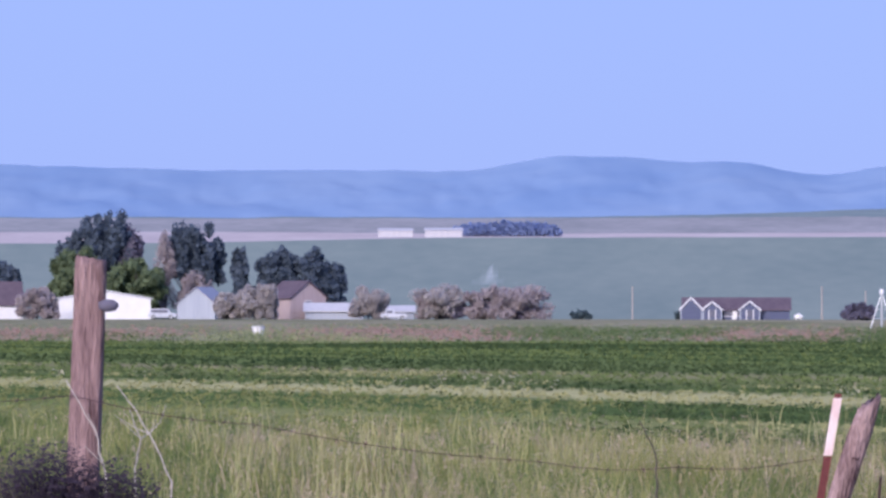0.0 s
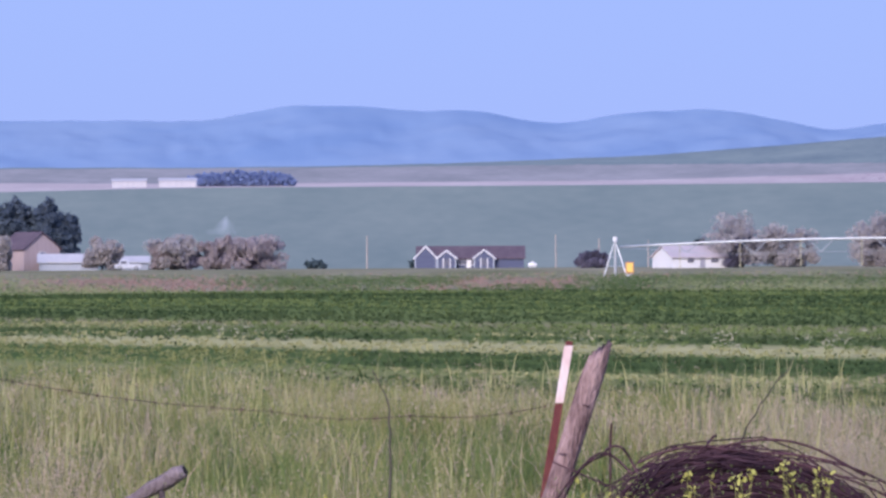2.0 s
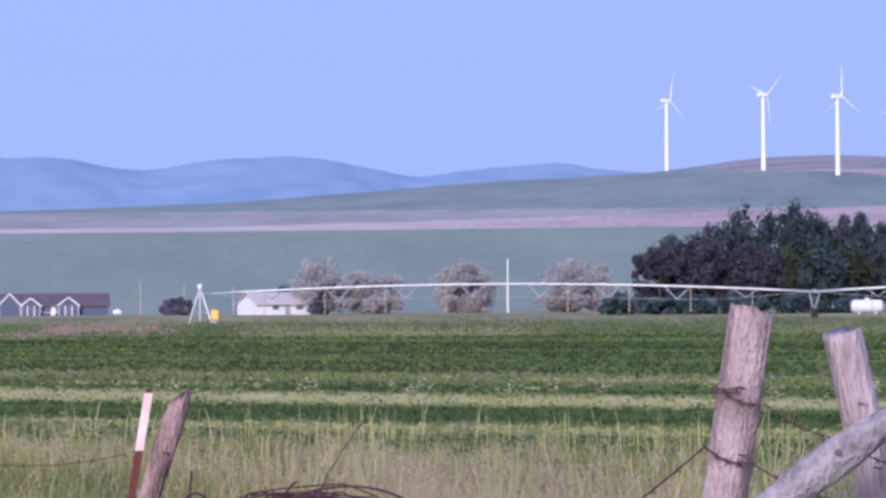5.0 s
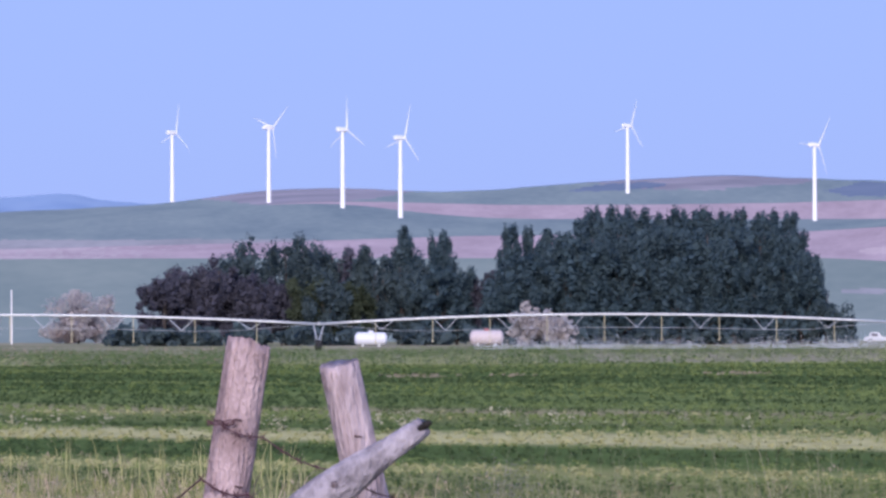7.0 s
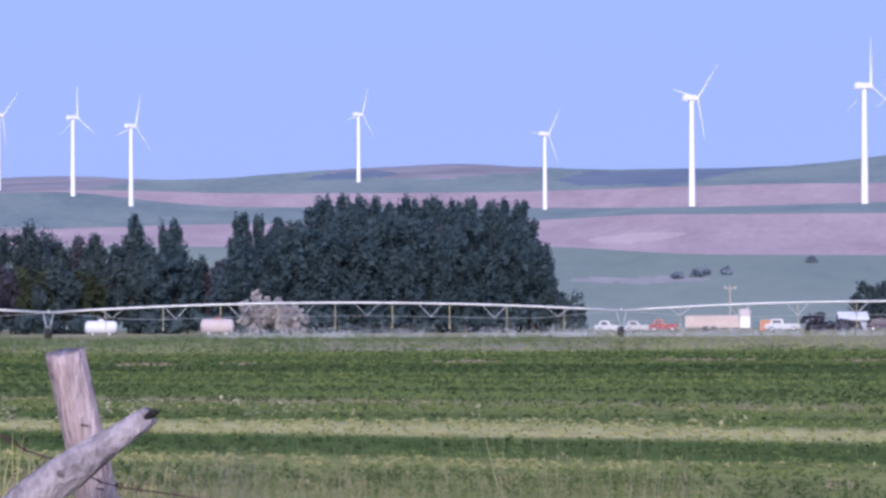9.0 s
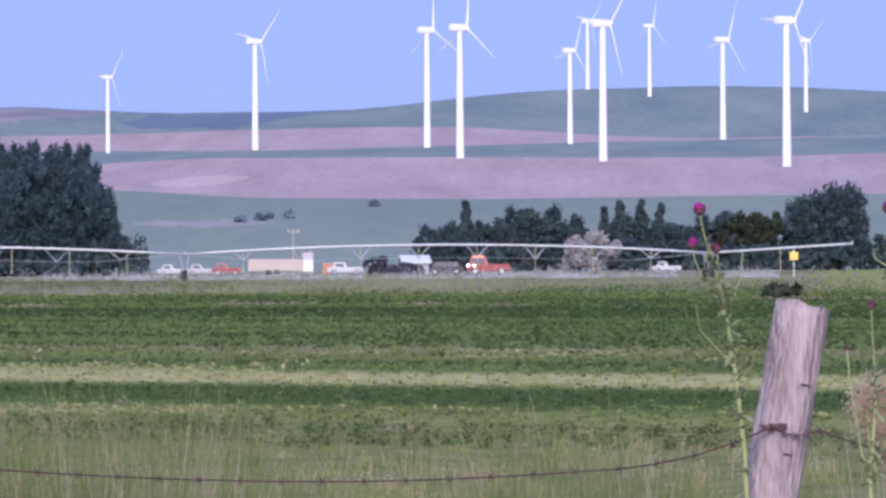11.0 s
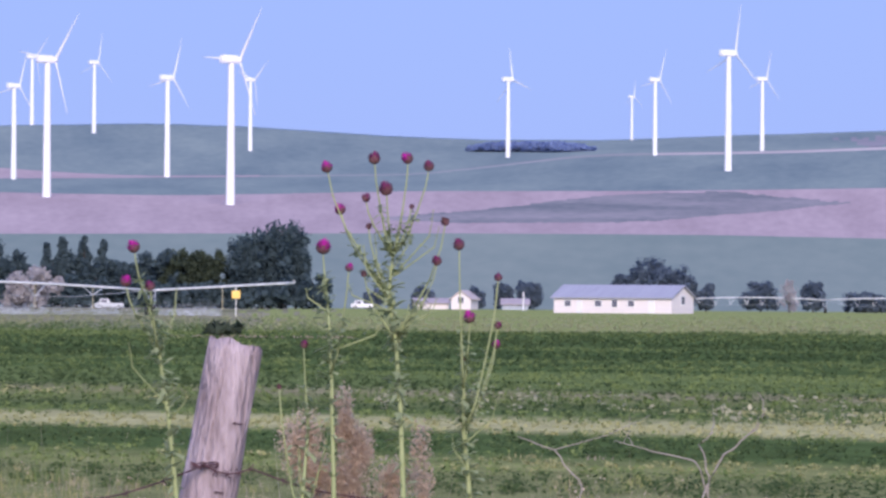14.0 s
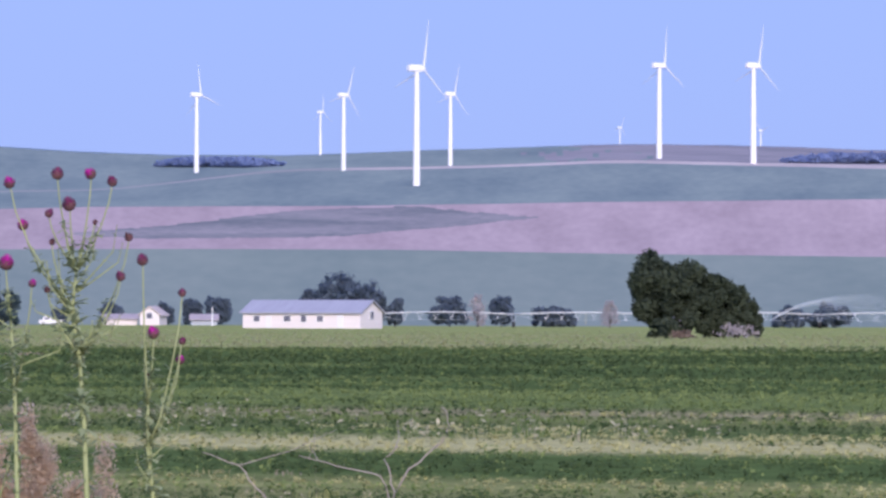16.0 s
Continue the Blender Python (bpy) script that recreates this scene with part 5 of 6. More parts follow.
# ---- plants near the fence ----
M["stem"] = paint("pale_green_stem", (0.21, 0.25, 0.115), (0.35, 0.385, 0.19), 12, 0.8, fine=70, stretch=(1, 1, 0.3))
M["thleaf"] = paint("thistle_leaf", (0.26, 0.315, 0.17), (0.40, 0.45, 0.27), 8, 0.8, fine=40, island=0.3, thin=0.4)
M["magenta"] = paint("magenta_floret", (0.33, 0.012, 0.24), (0.48, 0.03, 0.35), 20, 0.7, fine=120, island=0.4)
M["faded"] = paint("faded_floret", (0.13, 0.018, 0.09), (0.21, 0.042, 0.135), 20, 0.8, fine=120, island=0.5)
M["bract"] = paint("thistle_bract", (0.075, 0.03, 0.045), (0.15, 0.07, 0.075), 20, 0.8, fine=90, island=0.5)
M["bleached"] = paint("bleached_stalk", (0.24, 0.21, 0.19), (0.38, 0.335, 0.30), 10, 0.85, fine=60)
M["palestalk"] = paint("bleached_white_stalk", (0.38, 0.34, 0.315), (0.58, 0.52, 0.48), 10, 0.85, fine=60)
M["weedgreen"] = paint("dark_green_weed", (0.085, 0.13, 0.048), (0.17, 0.225, 0.09), 0.3, 0.85, fine=3, island=0.25, spec=0.05, thin=0.4)
M["mustard"] = paint("mustard_flower", (0.34, 0.34, 0.085), (0.46, 0.45, 0.13), 8, 0.7, fine=50, island=0.4)
M["straw"] = paint("straw_grass", (0.35, 0.305, 0.155), (0.51, 0.455, 0.245), 0.45, 0.85, fine=3, island=0.3, spec=0.05, thin=0.45)
M["grass"] = paint("green_grass", (0.235, 0.245, 0.085), (0.395, 0.395, 0.158), 0.45, 0.85, fine=3, island=0.3, spec=0.05, thin=0.45)
M["pink"] = paint("pinkish_weed", (0.54, 0.40, 0.29), (0.68, 0.53, 0.40), 1.5, 0.9, fine=9, island=0.2, spec=0.05, thin=0.4)
M["alfalfa"] = paint("hay_crop_leaf", (0.050, 0.086, 0.034), (0.104, 0.141, 0.053), 0.06, 0.85, fine=0.5, island=0.08, spec=0.05, thin=0.4)
M["midcrop"] = paint("green_crop_leaf", (0.102, 0.152, 0.054), (0.208, 0.261, 0.093), 0.06, 0.85, fine=0.5, island=0.12, spec=0.05, thin=0.4)
M["deepgrass"] = paint("deep_green_grass", (0.118, 0.168, 0.056), (0.224, 0.274, 0.101), 0.45, 0.85, fine=3, island=0.3, spec=0.05, thin=0.45)
M["drygrass"] = paint("dry_pinkish_grass", (0.36, 0.285, 0.205), (0.52, 0.43, 0.32), 0.45, 0.85, fine=3, island=0.3, spec=0.05, thin=0.45)
M["russetweed"] = paint("russet_dry_weed", (0.66, 0.53, 0.41), (0.80, 0.67, 0.53), 1.5, 0.9, fine=9, island=0.3, spec=0.05, thin=0.6)
M["mustardleaf"] = paint("mustard_leaf", (0.14, 0.175, 0.06), (0.25, 0.29, 0.11), 3, 0.85, fine=20, island=0.3, spec=0.05, thin=0.4)
M["pasture"] = paint("pasture_grass", (0.30, 0.325, 0.155), (0.42, 0.43, 0.22), 0.03, 0.9, fine=0.3, island=0.1, spec=0.05, thin=0.45)
M["palepasture"] = paint("pale_pasture_grass", (0.36, 0.36, 0.20), (0.46, 0.44, 0.26), 0.03, 0.9, fine=0.3, island=0.1, spec=0.05, thin=0.45)
M["russet"] = paint("russet_weeds", (0.40, 0.255, 0.205), (0.52, 0.36, 0.30), 0.05, 0.9, fine=0.6, island=0.2, spec=0.05, thin=0.4)
M["greyweed"] = paint("grey_dry_weed", (0.28, 0.25, 0.23), (0.42, 0.38, 0.36), 2, 0.9, fine=12, island=0.3, spec=0.05, thin=0.5)
M["cream"] = paint("cream_seed_head", (0.42, 0.385, 0.25), (0.56, 0.52, 0.36), 2, 0.85, fine=12, island=0.3, spec=0.05, thin=0.4)
M["lightcrop"] = paint("light_crop_leaf", (0.176, 0.231, 0.075), (0.270, 0.325, 0.116), 0.06, 0.85, fine=0.5, island=0.15, spec=0.05, thin=0.4)
M["cut"] = paint("cut_hay", (0.40, 0.39, 0.175), (0.54, 0.51, 0.255), 0.1, 0.9, fine=1, island=0.12, spec=0.05, thin=0.4)
M["twig"] = paint("dark_twig", (0.06, 0.055, 0.045), (0.12, 0.105, 0.08), 9, 0.9, fine=50)


def flower(parent, p, r, m, tilt):
    """A thistle head: a bud of bracts with a brush of florets."""
    rot = Matrix.Translation(p) @ Matrix.Rotation(tilt, 4, "Y")
    bm = bmesh.new()
    bmesh.ops.create_uvsphere(bm, u_segments=10, v_segments=7, radius=r * 0.78)
    for v in bm.verts:
        v.co.z *= 0.8
    bud = part("flower_head", bm, M["bract"], parent, smooth=True, m=rot)
    n = 170
    a, u = rng.random(n) * 6.283, np.sqrt(rng.random(n))
    base = np.stack([u * np.cos(a) * r * 0.62, u * np.sin(a) * r * 0.62, r * (0.35 - 0.5 * u ** 3)], 1)
    tip = base * [1.75, 1.75, 1] + np.stack([0 * u, 0 * u, r * (0.85 - 0.55 * u ** 2)], 1)
    s = np.stack([-np.sin(a), np.cos(a), 0 * a], 1) * r * 0.13
    v = np.stack([base - s, base + s, tip], 1).reshape(-1, 3)
    part("floret_brush", raw("floret_brush", v, np.arange(3 * n).reshape(-1, 3), m), m, bud)
    n = 40
    a, h = rng.random(n) * 6.283, rng.random(n) * 1.2 - 0.7
    c = np.sqrt(np.maximum(0, 1 - h ** 2))
    base = np.stack([c * np.cos(a), c * np.sin(a), h * 0.8], 1) * r * 0.8
    tip = base * 1.22 + np.array([0, 0, r * 0.1])
    s = np.stack([-np.sin(a), np.cos(a), 0 * a], 1) * r * 0.09
    v = np.stack([base - s, base + s, tip], 1).reshape(-1, 3)
    part("bract_cuff", raw("bract_cuff", v, np.arange(3 * n).reshape(-1, 3), M["bract"]), M["bract"], bud)


def thistle(foot, stem, heads, label):
    """stem: points from the foot up; heads: (x, z, radius, colour, index of the stem point that it branches from)."""
    f = Vector(foot)
    top = empty("thistle", Matrix.Translation(f) @ Matrix.Rotation(-math.atan2(f.x, f.y), 4, "Z"), label, "thistle", "thistles by the fence")
    pts = [Vector(p) for p in stem]
    part("stem", tubed(pts, [0.0105 - 0.007 * i / (len(pts) - 1) for i in range(len(pts))], 7), M["stem"], top, smooth=True)
    lv, lf, k = [], [], 0
    def leaves(p, q, n, size):
        nonlocal k
        for _ in range(n):
            u = rng.random()
            c = p.lerp(q, u)
            a = rng.random() * 6.283
            d = Vector((math.cos(a), math.sin(a), 0.5 * rng.normal() + 0.2)).normalized()
            w = d.cross(Vector((0, 0, 1))).normalized()
            s = size * (0.5 + rng.random())
            lv.extend([c, c + d * s * 0.5 + w * s * 0.16, c + d * s + Vector((0, 0, -0.15 * s)), c + d * s * 0.5 - w * s * 0.16, c + d * s * 0.35 + w * s * 0.3, c + d * s * 0.75 - w * s * 0.26])
            lf.extend([(k, k + 1, k + 2), (k, k + 2, k + 3), (k, k + 4, k + 1), (k + 3, k + 2, k + 5)])
            k += 6
    for p, q in zip(pts, pts[1:]):
        leaves(p, q, 40, 0.036)
    for x, z, r, m, i in heads:
        y = 0.06 * rng.normal()
        s, e = pts[i], Vector((x * 1.155, y, z))
        dx, dz = e.x - s.x, e.z - s.z
        lift = 0.28 if abs(dx) > 0.4 * dz else 0.2
        br = [s, Vector((s.x + 0.36 * dx, 0.4 * y, s.z + lift * dz)), Vector((s.x + 0.68 * dx, 0.7 * y, s.z + 0.52 * dz)), Vector((s.x + 0.9 * dx, 0.9 * y, s.z + 0.78 * dz)), e]
        mid = br[2]
        part("branch", tubed(br, [0.0034, 0.0029, 0.0024, 0.0020, 0.0018], 6), M["stem"], top, smooth=True)
        leaves(s, mid, 34, 0.024)
        flower(top, e, r * 1.0, m, rng.normal() * 0.5)
    for _ in range(len(heads)):
        p = pts[-1].lerp(pts[-3], rng.random())
        e = p + Vector((0.07 * rng.normal(), 0.05 * rng.normal(), 0.06 + 0.16 * rng.random()))
        part("side_shoot", tubed([p, p.lerp(e, 0.6) + Vector((0.3 * (e.x - p.x), 0, 0)), e], [0.0024, 0.0018, 0.0012], 5), M["stem"], top)
        leaves(p, e, 5, 0.018)
    part("foliage", raw("foliage", [tuple(v) for v in lv], lf, M["thleaf"]), M["thleaf"], top)
    return top


mg, fd = M["magenta"], M["faded"]
FX, FY = 6.36, 10.90
thistle((FX, FY, 0), [(0, 0, -0.1), (0.03, 0, 0.6), (0.012, 0, 1.11), (0.004, 0, 1.3), (-0.009, 0, 1.486), (-0.03, 0, 1.61), (-0.02, 0, 1.72)], [
    (-0.175, 1.962, 0.020, mg, 5), (-0.062, 1.985, 0.021, fd, 6), (0.018, 1.989, 0.020, mg, 6), (0.068, 1.968, 0.018, fd, 6), (-0.033, 1.903, 0.024, fd, 6), (-0.082, 1.878, 0.015, fd, 6),
    (-0.142, 1.847, 0.019, mg, 5), (0.026, 1.857, 0.009, M["bract"], 6), (0.108, 1.817, 0.015, M["bract"], 4), (-0.075, 1.802, 0.011, M["bract"], 5), (0.089, 1.707, 0.017, fd, 4),
    (-0.085, 1.671, 0.011, M["bract"], 4)], "tall flowering thistle with magenta and faded heads")
thistle((6.53, 10.80, 0), [(0, 0, -0.1), (0.01, 0, 0.7), (-0.005, 0, 1.11), (-0.02, 0, 1.24), (-0.02, 0, 1.36)], [
    (-0.03, 1.751, 0.020, fd, 4), (0.063, 1.663, 0.014, fd, 3), (-0.004, 1.553, 0.021, mg, 4), (0.062, 1.532, 0.013, fd, 3), (0.058, 1.479, 0.015, mg, 3), (-0.02, 1.44, 0.008, M["bract"], 3)], "slender thistle with drooping magenta heads")
thistle((5.90, 11.27, 0), [(0, 0, -0.1), (-0.01, 0, 0.6), (-0.03, 0, 1.076), (-0.05, 0, 1.266), (-0.078, 0, 1.453), (-0.108, 0, 1.58)], [
    (-0.128, 1.74, 0.022, mg, 5), (-0.15, 1.645, 0.020, mg, 4), (-0.088, 1.633, 0.017, fd, 4)], "slender thistle with three magenta heads")
thistle((6.19, 11.0, 0), [(0, 0, -0.1), (0.03, 0, 0.6), (0.02, 0, 1.1), (0.012, 0, 1.4), (0.0, 0, 1.6)], [(-0.012, 1.742, 0.026, mg, 4), (0.05, 1.687, 0.014, mg, 3)], "slender thistle with one large magenta head")
thistle((6.16, 11.05, 0), [(0, 0, -0.1), (0.01, 0, 0.5), (-0.02, 0, 1.0), (0.0, 0, 1.25)], [(-0.012, 1.476, 0.014, fd, 3), (-0.07, 1.36, 0.009, M["bract"], 2), (0.06, 1.33, 0.008, M["bract"], 2)], "small spent thistle with brown heads")


def stalk(pts, r, m, label, twigs=4, name="dead_stalk"):
    pts = [Vector(p) for p in pts]
    f = Vector((pts[0].x, pts[0].y, 0))
    first = pts[0] - Vector((0.05, 0, pts[0].z + 0.05))
    chain = [first] + pts
    smooth_pts = []
    for a, b in zip(chain, chain[1:]):
        smooth_pts += [a.lerp(b, i / 4) + Vector((0.004, 0, 0)) * rng.normal() for i in range(4)]
    smooth_pts.append(chain[-1])
    top = empty(name, Matrix.Translation(f), label, "stalk")
    n = len(smooth_pts)
    part("stem", tubed([p - f for p in smooth_pts], [r * (1 - 0.7 * i / n) for i in range(n)], 6), m, top, smooth=True)
    for _ in range(twigs):
        p = smooth_pts[int(n * (0.5 + 0.45 * rng.random()))] - f
        q = p + Vector((0.10 * rng.normal(), 0.03 * rng.normal(), 0.05 + 0.06 * rng.random()))
        part("side_twig", tubed([p, p.lerp(q, 0.5) + Vector((0.01, 0, -0.01)), q], [r * 0.4, r * 0.3, r * 0.15], 5), m, top)


BL = "bleached dead weed stalk"
for x, z, x2, z2, y in [(-1.27, 0.98, -1.42, 1.34, 17.30), (-1.02, 0.96, -1.22, 1.32, 17.2), (-0.93, 0.98, -1.02, 1.12, 17.2), (-1.18, 1.0, -1.2, 1.22, 17.6), (-0.71, 0.98, -0.7, 1.14, 17.1), (-0.58, 1.1, -0.58, 1.28, 17.5)]:
    stalk([(x, y, z - 0.5), (x, y, z), ((x + x2) / 2 + 0.03, y, (z + z2) / 2), (x2, y, z2)], 0.0055 if x < -0.95 else 0.003, M["palestalk"] if x < -0.95 else M["cut"], BL, 2 if x < -0.95 else 1)
stalk([(7.80, 11.62, 0.95), (7.90, 11.6, 1.14), (7.985, 11.55, 1.22), (8.0, 11.53, 1.27), (7.98, 11.54, 1.33)], 0.004, M["bleached"], BL, 1)
stalk([(7.86, 11.62, 0.95), (7.86, 11.62, 1.07), (7.83, 11.63, 1.17), (7.86, 11.6, 1.21)], 0.0042, M["bleached"], BL, 1)
stalk([(7.55, 11.84, 0.95), (7.53, 11.84, 1.06), (7.46, 11.87, 1.15), (7.36, 11.92, 1.19)], 0.004, M["bleached"], BL, 1)
stalk([(7.86, 11.62, 1.0), (7.80, 11.6, 1.12), (7.70, 11.7, 1.15), (7.60, 11.75, 1.18)], 0.0036, M["bleached"], BL, 2)
stalk([(0.928, 19.98, 0.7), (0.925, 19.98, 0.85), (0.923, 19.98, 0.98), (0.85, 19.98, 1.125)], 0.0075, M["twig"], "dark dry weed twig", 0)
stalk([(2.42, 19.85, 0.7), (2.45, 19.85, 0.83), (2.53, 19.84, 0.96), (2.622, 19.83, 1.10)], 0.0075, M["twig"], "dark dry weed twig", 1)
stalk([(4.2, 19.5, 0.6), (4.25, 19.5, 0.8), (4.32, 19.5, 1.0)], 0.007, M["twig"], "dark dry weed twig", 3)


# ---- grass, crop and weeds ----
def sector(n, b0, b1, d0, d1, power=1.0):
    b = b0 + (b1 - b0) * rng.random(n)
    d = (d0 ** power + (d1 ** power - d0 ** power) * rng.random(n)) ** (1 / power)
    return b, d, np.stack([d * np.sin(np.radians(b)), d * np.cos(np.radians(b)), np.zeros(n)], 1)


def row_place(p):
    return p[:, 0] * math.sin(radians(53)) + p[:, 1] * math.cos(radians(53))


def wob(p, s, seed=0.0):
    return np.array([noise.noise(Vector((x * s, y * s, seed))) for x, y, _ in p])


def blades(p, h, w, lean, per=6, spread=0.12):
    """Tapering bent blades of grass in tufts at the points p."""
    n = len(p) * per
    q = np.repeat(p, per, 0) + np.concatenate([rng.normal(size=(n, 2)) * spread, np.zeros((n, 1))], 1)
    hh = np.repeat(h, per) * (0.55 + 0.6 * rng.random(n))
    a = rng.random(n) * 6.283
    side = np.stack([np.cos(a), np.sin(a), 0 * a], 1) * (np.repeat(w, per) * (0.6 + 0.8 * rng.random(n)))[:, None]
    ln = rng.normal(size=(n, 2)) * lean
    top = q + np.stack([ln[:, 0] * hh, ln[:, 1] * hh, hh], 1)
    mid = q + np.stack([ln[:, 0] * hh * 0.35, ln[:, 1] * hh * 0.35, hh * 0.6], 1)
    v = np.stack([q - side, q + side, mid + side * 0.75, mid - side * 0.75, top], 1).reshape(-1, 3)
    o = np.arange(n)[:, None] * 5
    f = np.concatenate([o + np.array([[0, 1, 2]]), o + np.array([[0, 2, 3]]), o + np.array([[3, 2, 4]])])
    return v, f


def stuff(name, v, f, m, label, category):
    return tagged(new(name, raw(name, v, f, m)), label, category, kind="stuff")


def leafy(p, h, size, per):
    """Low leafy plants: small bent leaf clumps in a mound at each point."""
    n = len(p) * per
    q = np.repeat(p, per, 0)
    hh = np.repeat(h, per)
    u = rng.random(n)
    q = q + np.stack([rng.normal(size=n) * hh * 0.45, rng.normal(size=n) * hh * 0.45, hh * u], 1)
    a = rng.normal(size=(n, 3))
    a[:, 2] *= 0.3
    a /= np.linalg.norm(a, axis=1)[:, None]
    b = np.cross(a, np.array([0.0, -0.35, 1.0]) + 0.16 * rng.normal(size=(n, 3)))
    b /= np.linalg.norm(b, axis=1)[:, None] + 1e-6
    s = (np.repeat(size, per) * (0.5 + rng.random(n)))[:, None]
    v = np.stack([q - a * s, q + b * s * 0.6, q + a * s, q - b * s * 0.6], 1).reshape(-1, 3)
    o = np.arange(n)[:, None] * 4
    f = np.concatenate([o + np.array([[0, 1, 2]]), o + np.array([[0, 2, 3]])])
    return v, f


# hay crop: leafy swaths, ragged along the rows, between pale mown ones
def along(p, sr, sa, seed):
    """Noise drawn out along the mowing rows."""
    r, q = row_place(p), p[:, 0] * math.cos(radians(53)) - p[:, 1] * math.sin(radians(53))
    return np.array([noise.noise(Vector((x * sr, y * sa, seed))) for x, y in zip(r, q)])


B, D_, P = sector(60000, -6.5, 40.8, 34, 250, 0.6)
ragged = along(P, 0.25, 0.09, 2)
R = row_place(P) + 1.4 * along(P, 0.03, 0.035, 5) + 1.2 * ragged + 0.4 * wob(P, 0.8, 4)
pale_row = ((R > 50.8) & (R < 56.0)) | ((R > 40.4) & (R < 42.9) & (B > 2.5) & (ragged > -0.4)) | ((R > 66) & (R < 73.5) & (ragged + 0.5 * wob(P, 0.3, 19) > 0.22)) | ((R > 57) & (R < 65) & (ragged + 0.5 * wob(P, 0.3, 20) > np.where(B < 20, 0.24, 0.42)))
streak = along(P, 0.42, 0.045, 8) + 0.5 * along(P, 1.1, 0.12, 9)
LANES = curve([(33, -0.25), (39, -0.22), (40.4, 0.3), (43, 0.3), (44, -0.16), (49, -0.16), (50.6, 0.3), (56, 0.3), (57.4, -0.02), (64, -0.04), (66, 0.30), (73, 0.30), (75, -0.25), (88.5, -0.25), (90.2, 0.22), (93.4, 0.22), (94.6, -0.12), (96.6, -0.12), (98, 0.26), (102, 0.18), (104, -0.1), (107, -0.1), (109, 0.24), (112, 0.24), (114, -0.3), (134, -0.26), (139, 0.08), (144, 0.08), (149, -0.2), (175, -0.08), (195, 0.1), (260, 0.12)])
light = np.array([LANES(r) for r in R]) + 0.55 * streak + 0.14 * np.exp(-((B - 17) / 5) ** 2) + 0.5 * np.clip((B - 28.5) / 3, 0, 1) * ((R > 75) & (R < 89))
mixed_end = (B < 29.5) & (D_ > 166 + 14 * ragged)
light = light + 0.22 * mixed_end * (1 + 2.2 * along(P, 0.10, 0.04, 33))
bare = np.zeros(len(B), bool)
for b0, d0, wb, wd in ((15.4, 172, 0.42, 5), (14.35, 170, 0.6, 7), (24.24, 172, 0.36, 5), (23.2, 178, 0.3, 5), (27.65, 196, 0.75, 5), (28.9, 194, 0.5, 5), (21.2, 184, 0.6, 6), (18.3, 178, 0.5, 5)):
    bare |= ((B - b0) / wb) ** 2 + ((D_ - d0) / wd) ** 2 + 0.9 * ragged < 1
pale_row = pale_row & ~bare
olive_zone = (R < 51.5) & (B < 2 + 3 * ragged)
inside = ~pale_row & ~bare & (R > 35) & (D_ < 238 - 8 * ragged)
bright = light + 0.05 * rng.normal(size=len(B)) > 0.24
hgt = np.clip(0.075 + 0.05 * streak + 0.05 * ragged, 0.03, 0.16)
for nm, sel, m, lb, per in (("hay_crop", inside & ~bright & ~olive_zone & (light < 0.02), M["alfalfa"], "dense dark green hay crop in rows", 12), ("hay_regrowth", inside & ~bright & ~olive_zone & (light >= 0.02), M["midcrop"], "green hay regrowth in rows", 12), ("olive_growth", inside & ~bright & olive_zone, M["grass"], "olive green regrowth beside the rough grass", 10), ("young_growth", inside & bright, M["lightcrop"], "lighter yellow-green regrowth in the hay rows", 15)):
    v, f = leafy(P[sel], hgt[sel], 0.014 + 0.00020 * D_[sel], per)
    stuff(nm, v, f, m, lb, "crop")
Bt, Dt, Pt = sector(9000, -6.5, 40.8, 44, 190, 0.8)
Rt = row_place(Pt) + 1.6 * wob(Pt, 0.1, 44)
tuft_n = along(Pt, 0.35, 0.05, 81) + 0.5 * wob(Pt, 0.3, 82)
for nm, sel, m, lb, hi in (("hay_tufts", (tuft_n > 0.12), M["alfalfa"], "taller dark tufts in the hay crop", 0.17), ("light_tufts", (tuft_n < -0.34), M["lightcrop"], "pale green tufts in the hay crop", 0.12)):
    sel = sel & (Rt > 44) & ((Rt < 50) | (Rt > 58)) & (rng.random(len(Bt)) < 0.55)
    v, f = leafy(Pt[sel], hi * (0.6 + 0.8 * rng.random(sel.sum())), 0.02 + 0.0002 * Dt[sel], 14)
    stuff(nm, v, f, m, lb, "crop")
v, f = leafy(P[bare], np.full(bare.sum(), 0.05), 0.012 + 0.00022 * D_[bare], 13)
stuff("dry_patches", v, f, M["drygrass"], "dry tan patches near the far edge of the hay", "grass")
cutk = pale_row & (D_ < 240)
v, f = leafy(P[cutk], np.full(cutk.sum(), 0.05) + 0.03 * ragged[cutk], 0.012 + 0.00022 * D_[cutk], 13)
stuff("mown_swath", v, f, M["cut"], "pale mown hay lying in swaths", "hay")
# tufts of weeds with pale heads along one swath
B, D_, P = sector(5200, -6.5, 40.8, 50, 150, 1.0)
R = row_place(P) + 1.2 * wob(P, 0.08, 2)
k = (((R > 56) & (R < 62)) & (wob(P, 0.10, 6) > 0.12) | (R > 62) & (R < 68) & (wob(P, 0.12, 16) > 0.3)) & (rng.random(len(B)) < 0.5)
hh = 0.14 + 0.2 * rng.random(k.sum())
v, f = leafy(P[k], hh, 0.030 + 0.022 * rng.random(k.sum()), 16)
stuff("pale_weeds", v, f, M["cream"], "pale seeding weeds along a hay swath", "weeds")
v, f = blades(P[k], hh * 1.5, np.full(k.sum(), 0.008), 0.3, 6, 0.10)
stuff("weed_stems", v, f, M["weedgreen"], "green stems of the seeding weeds", "weeds")

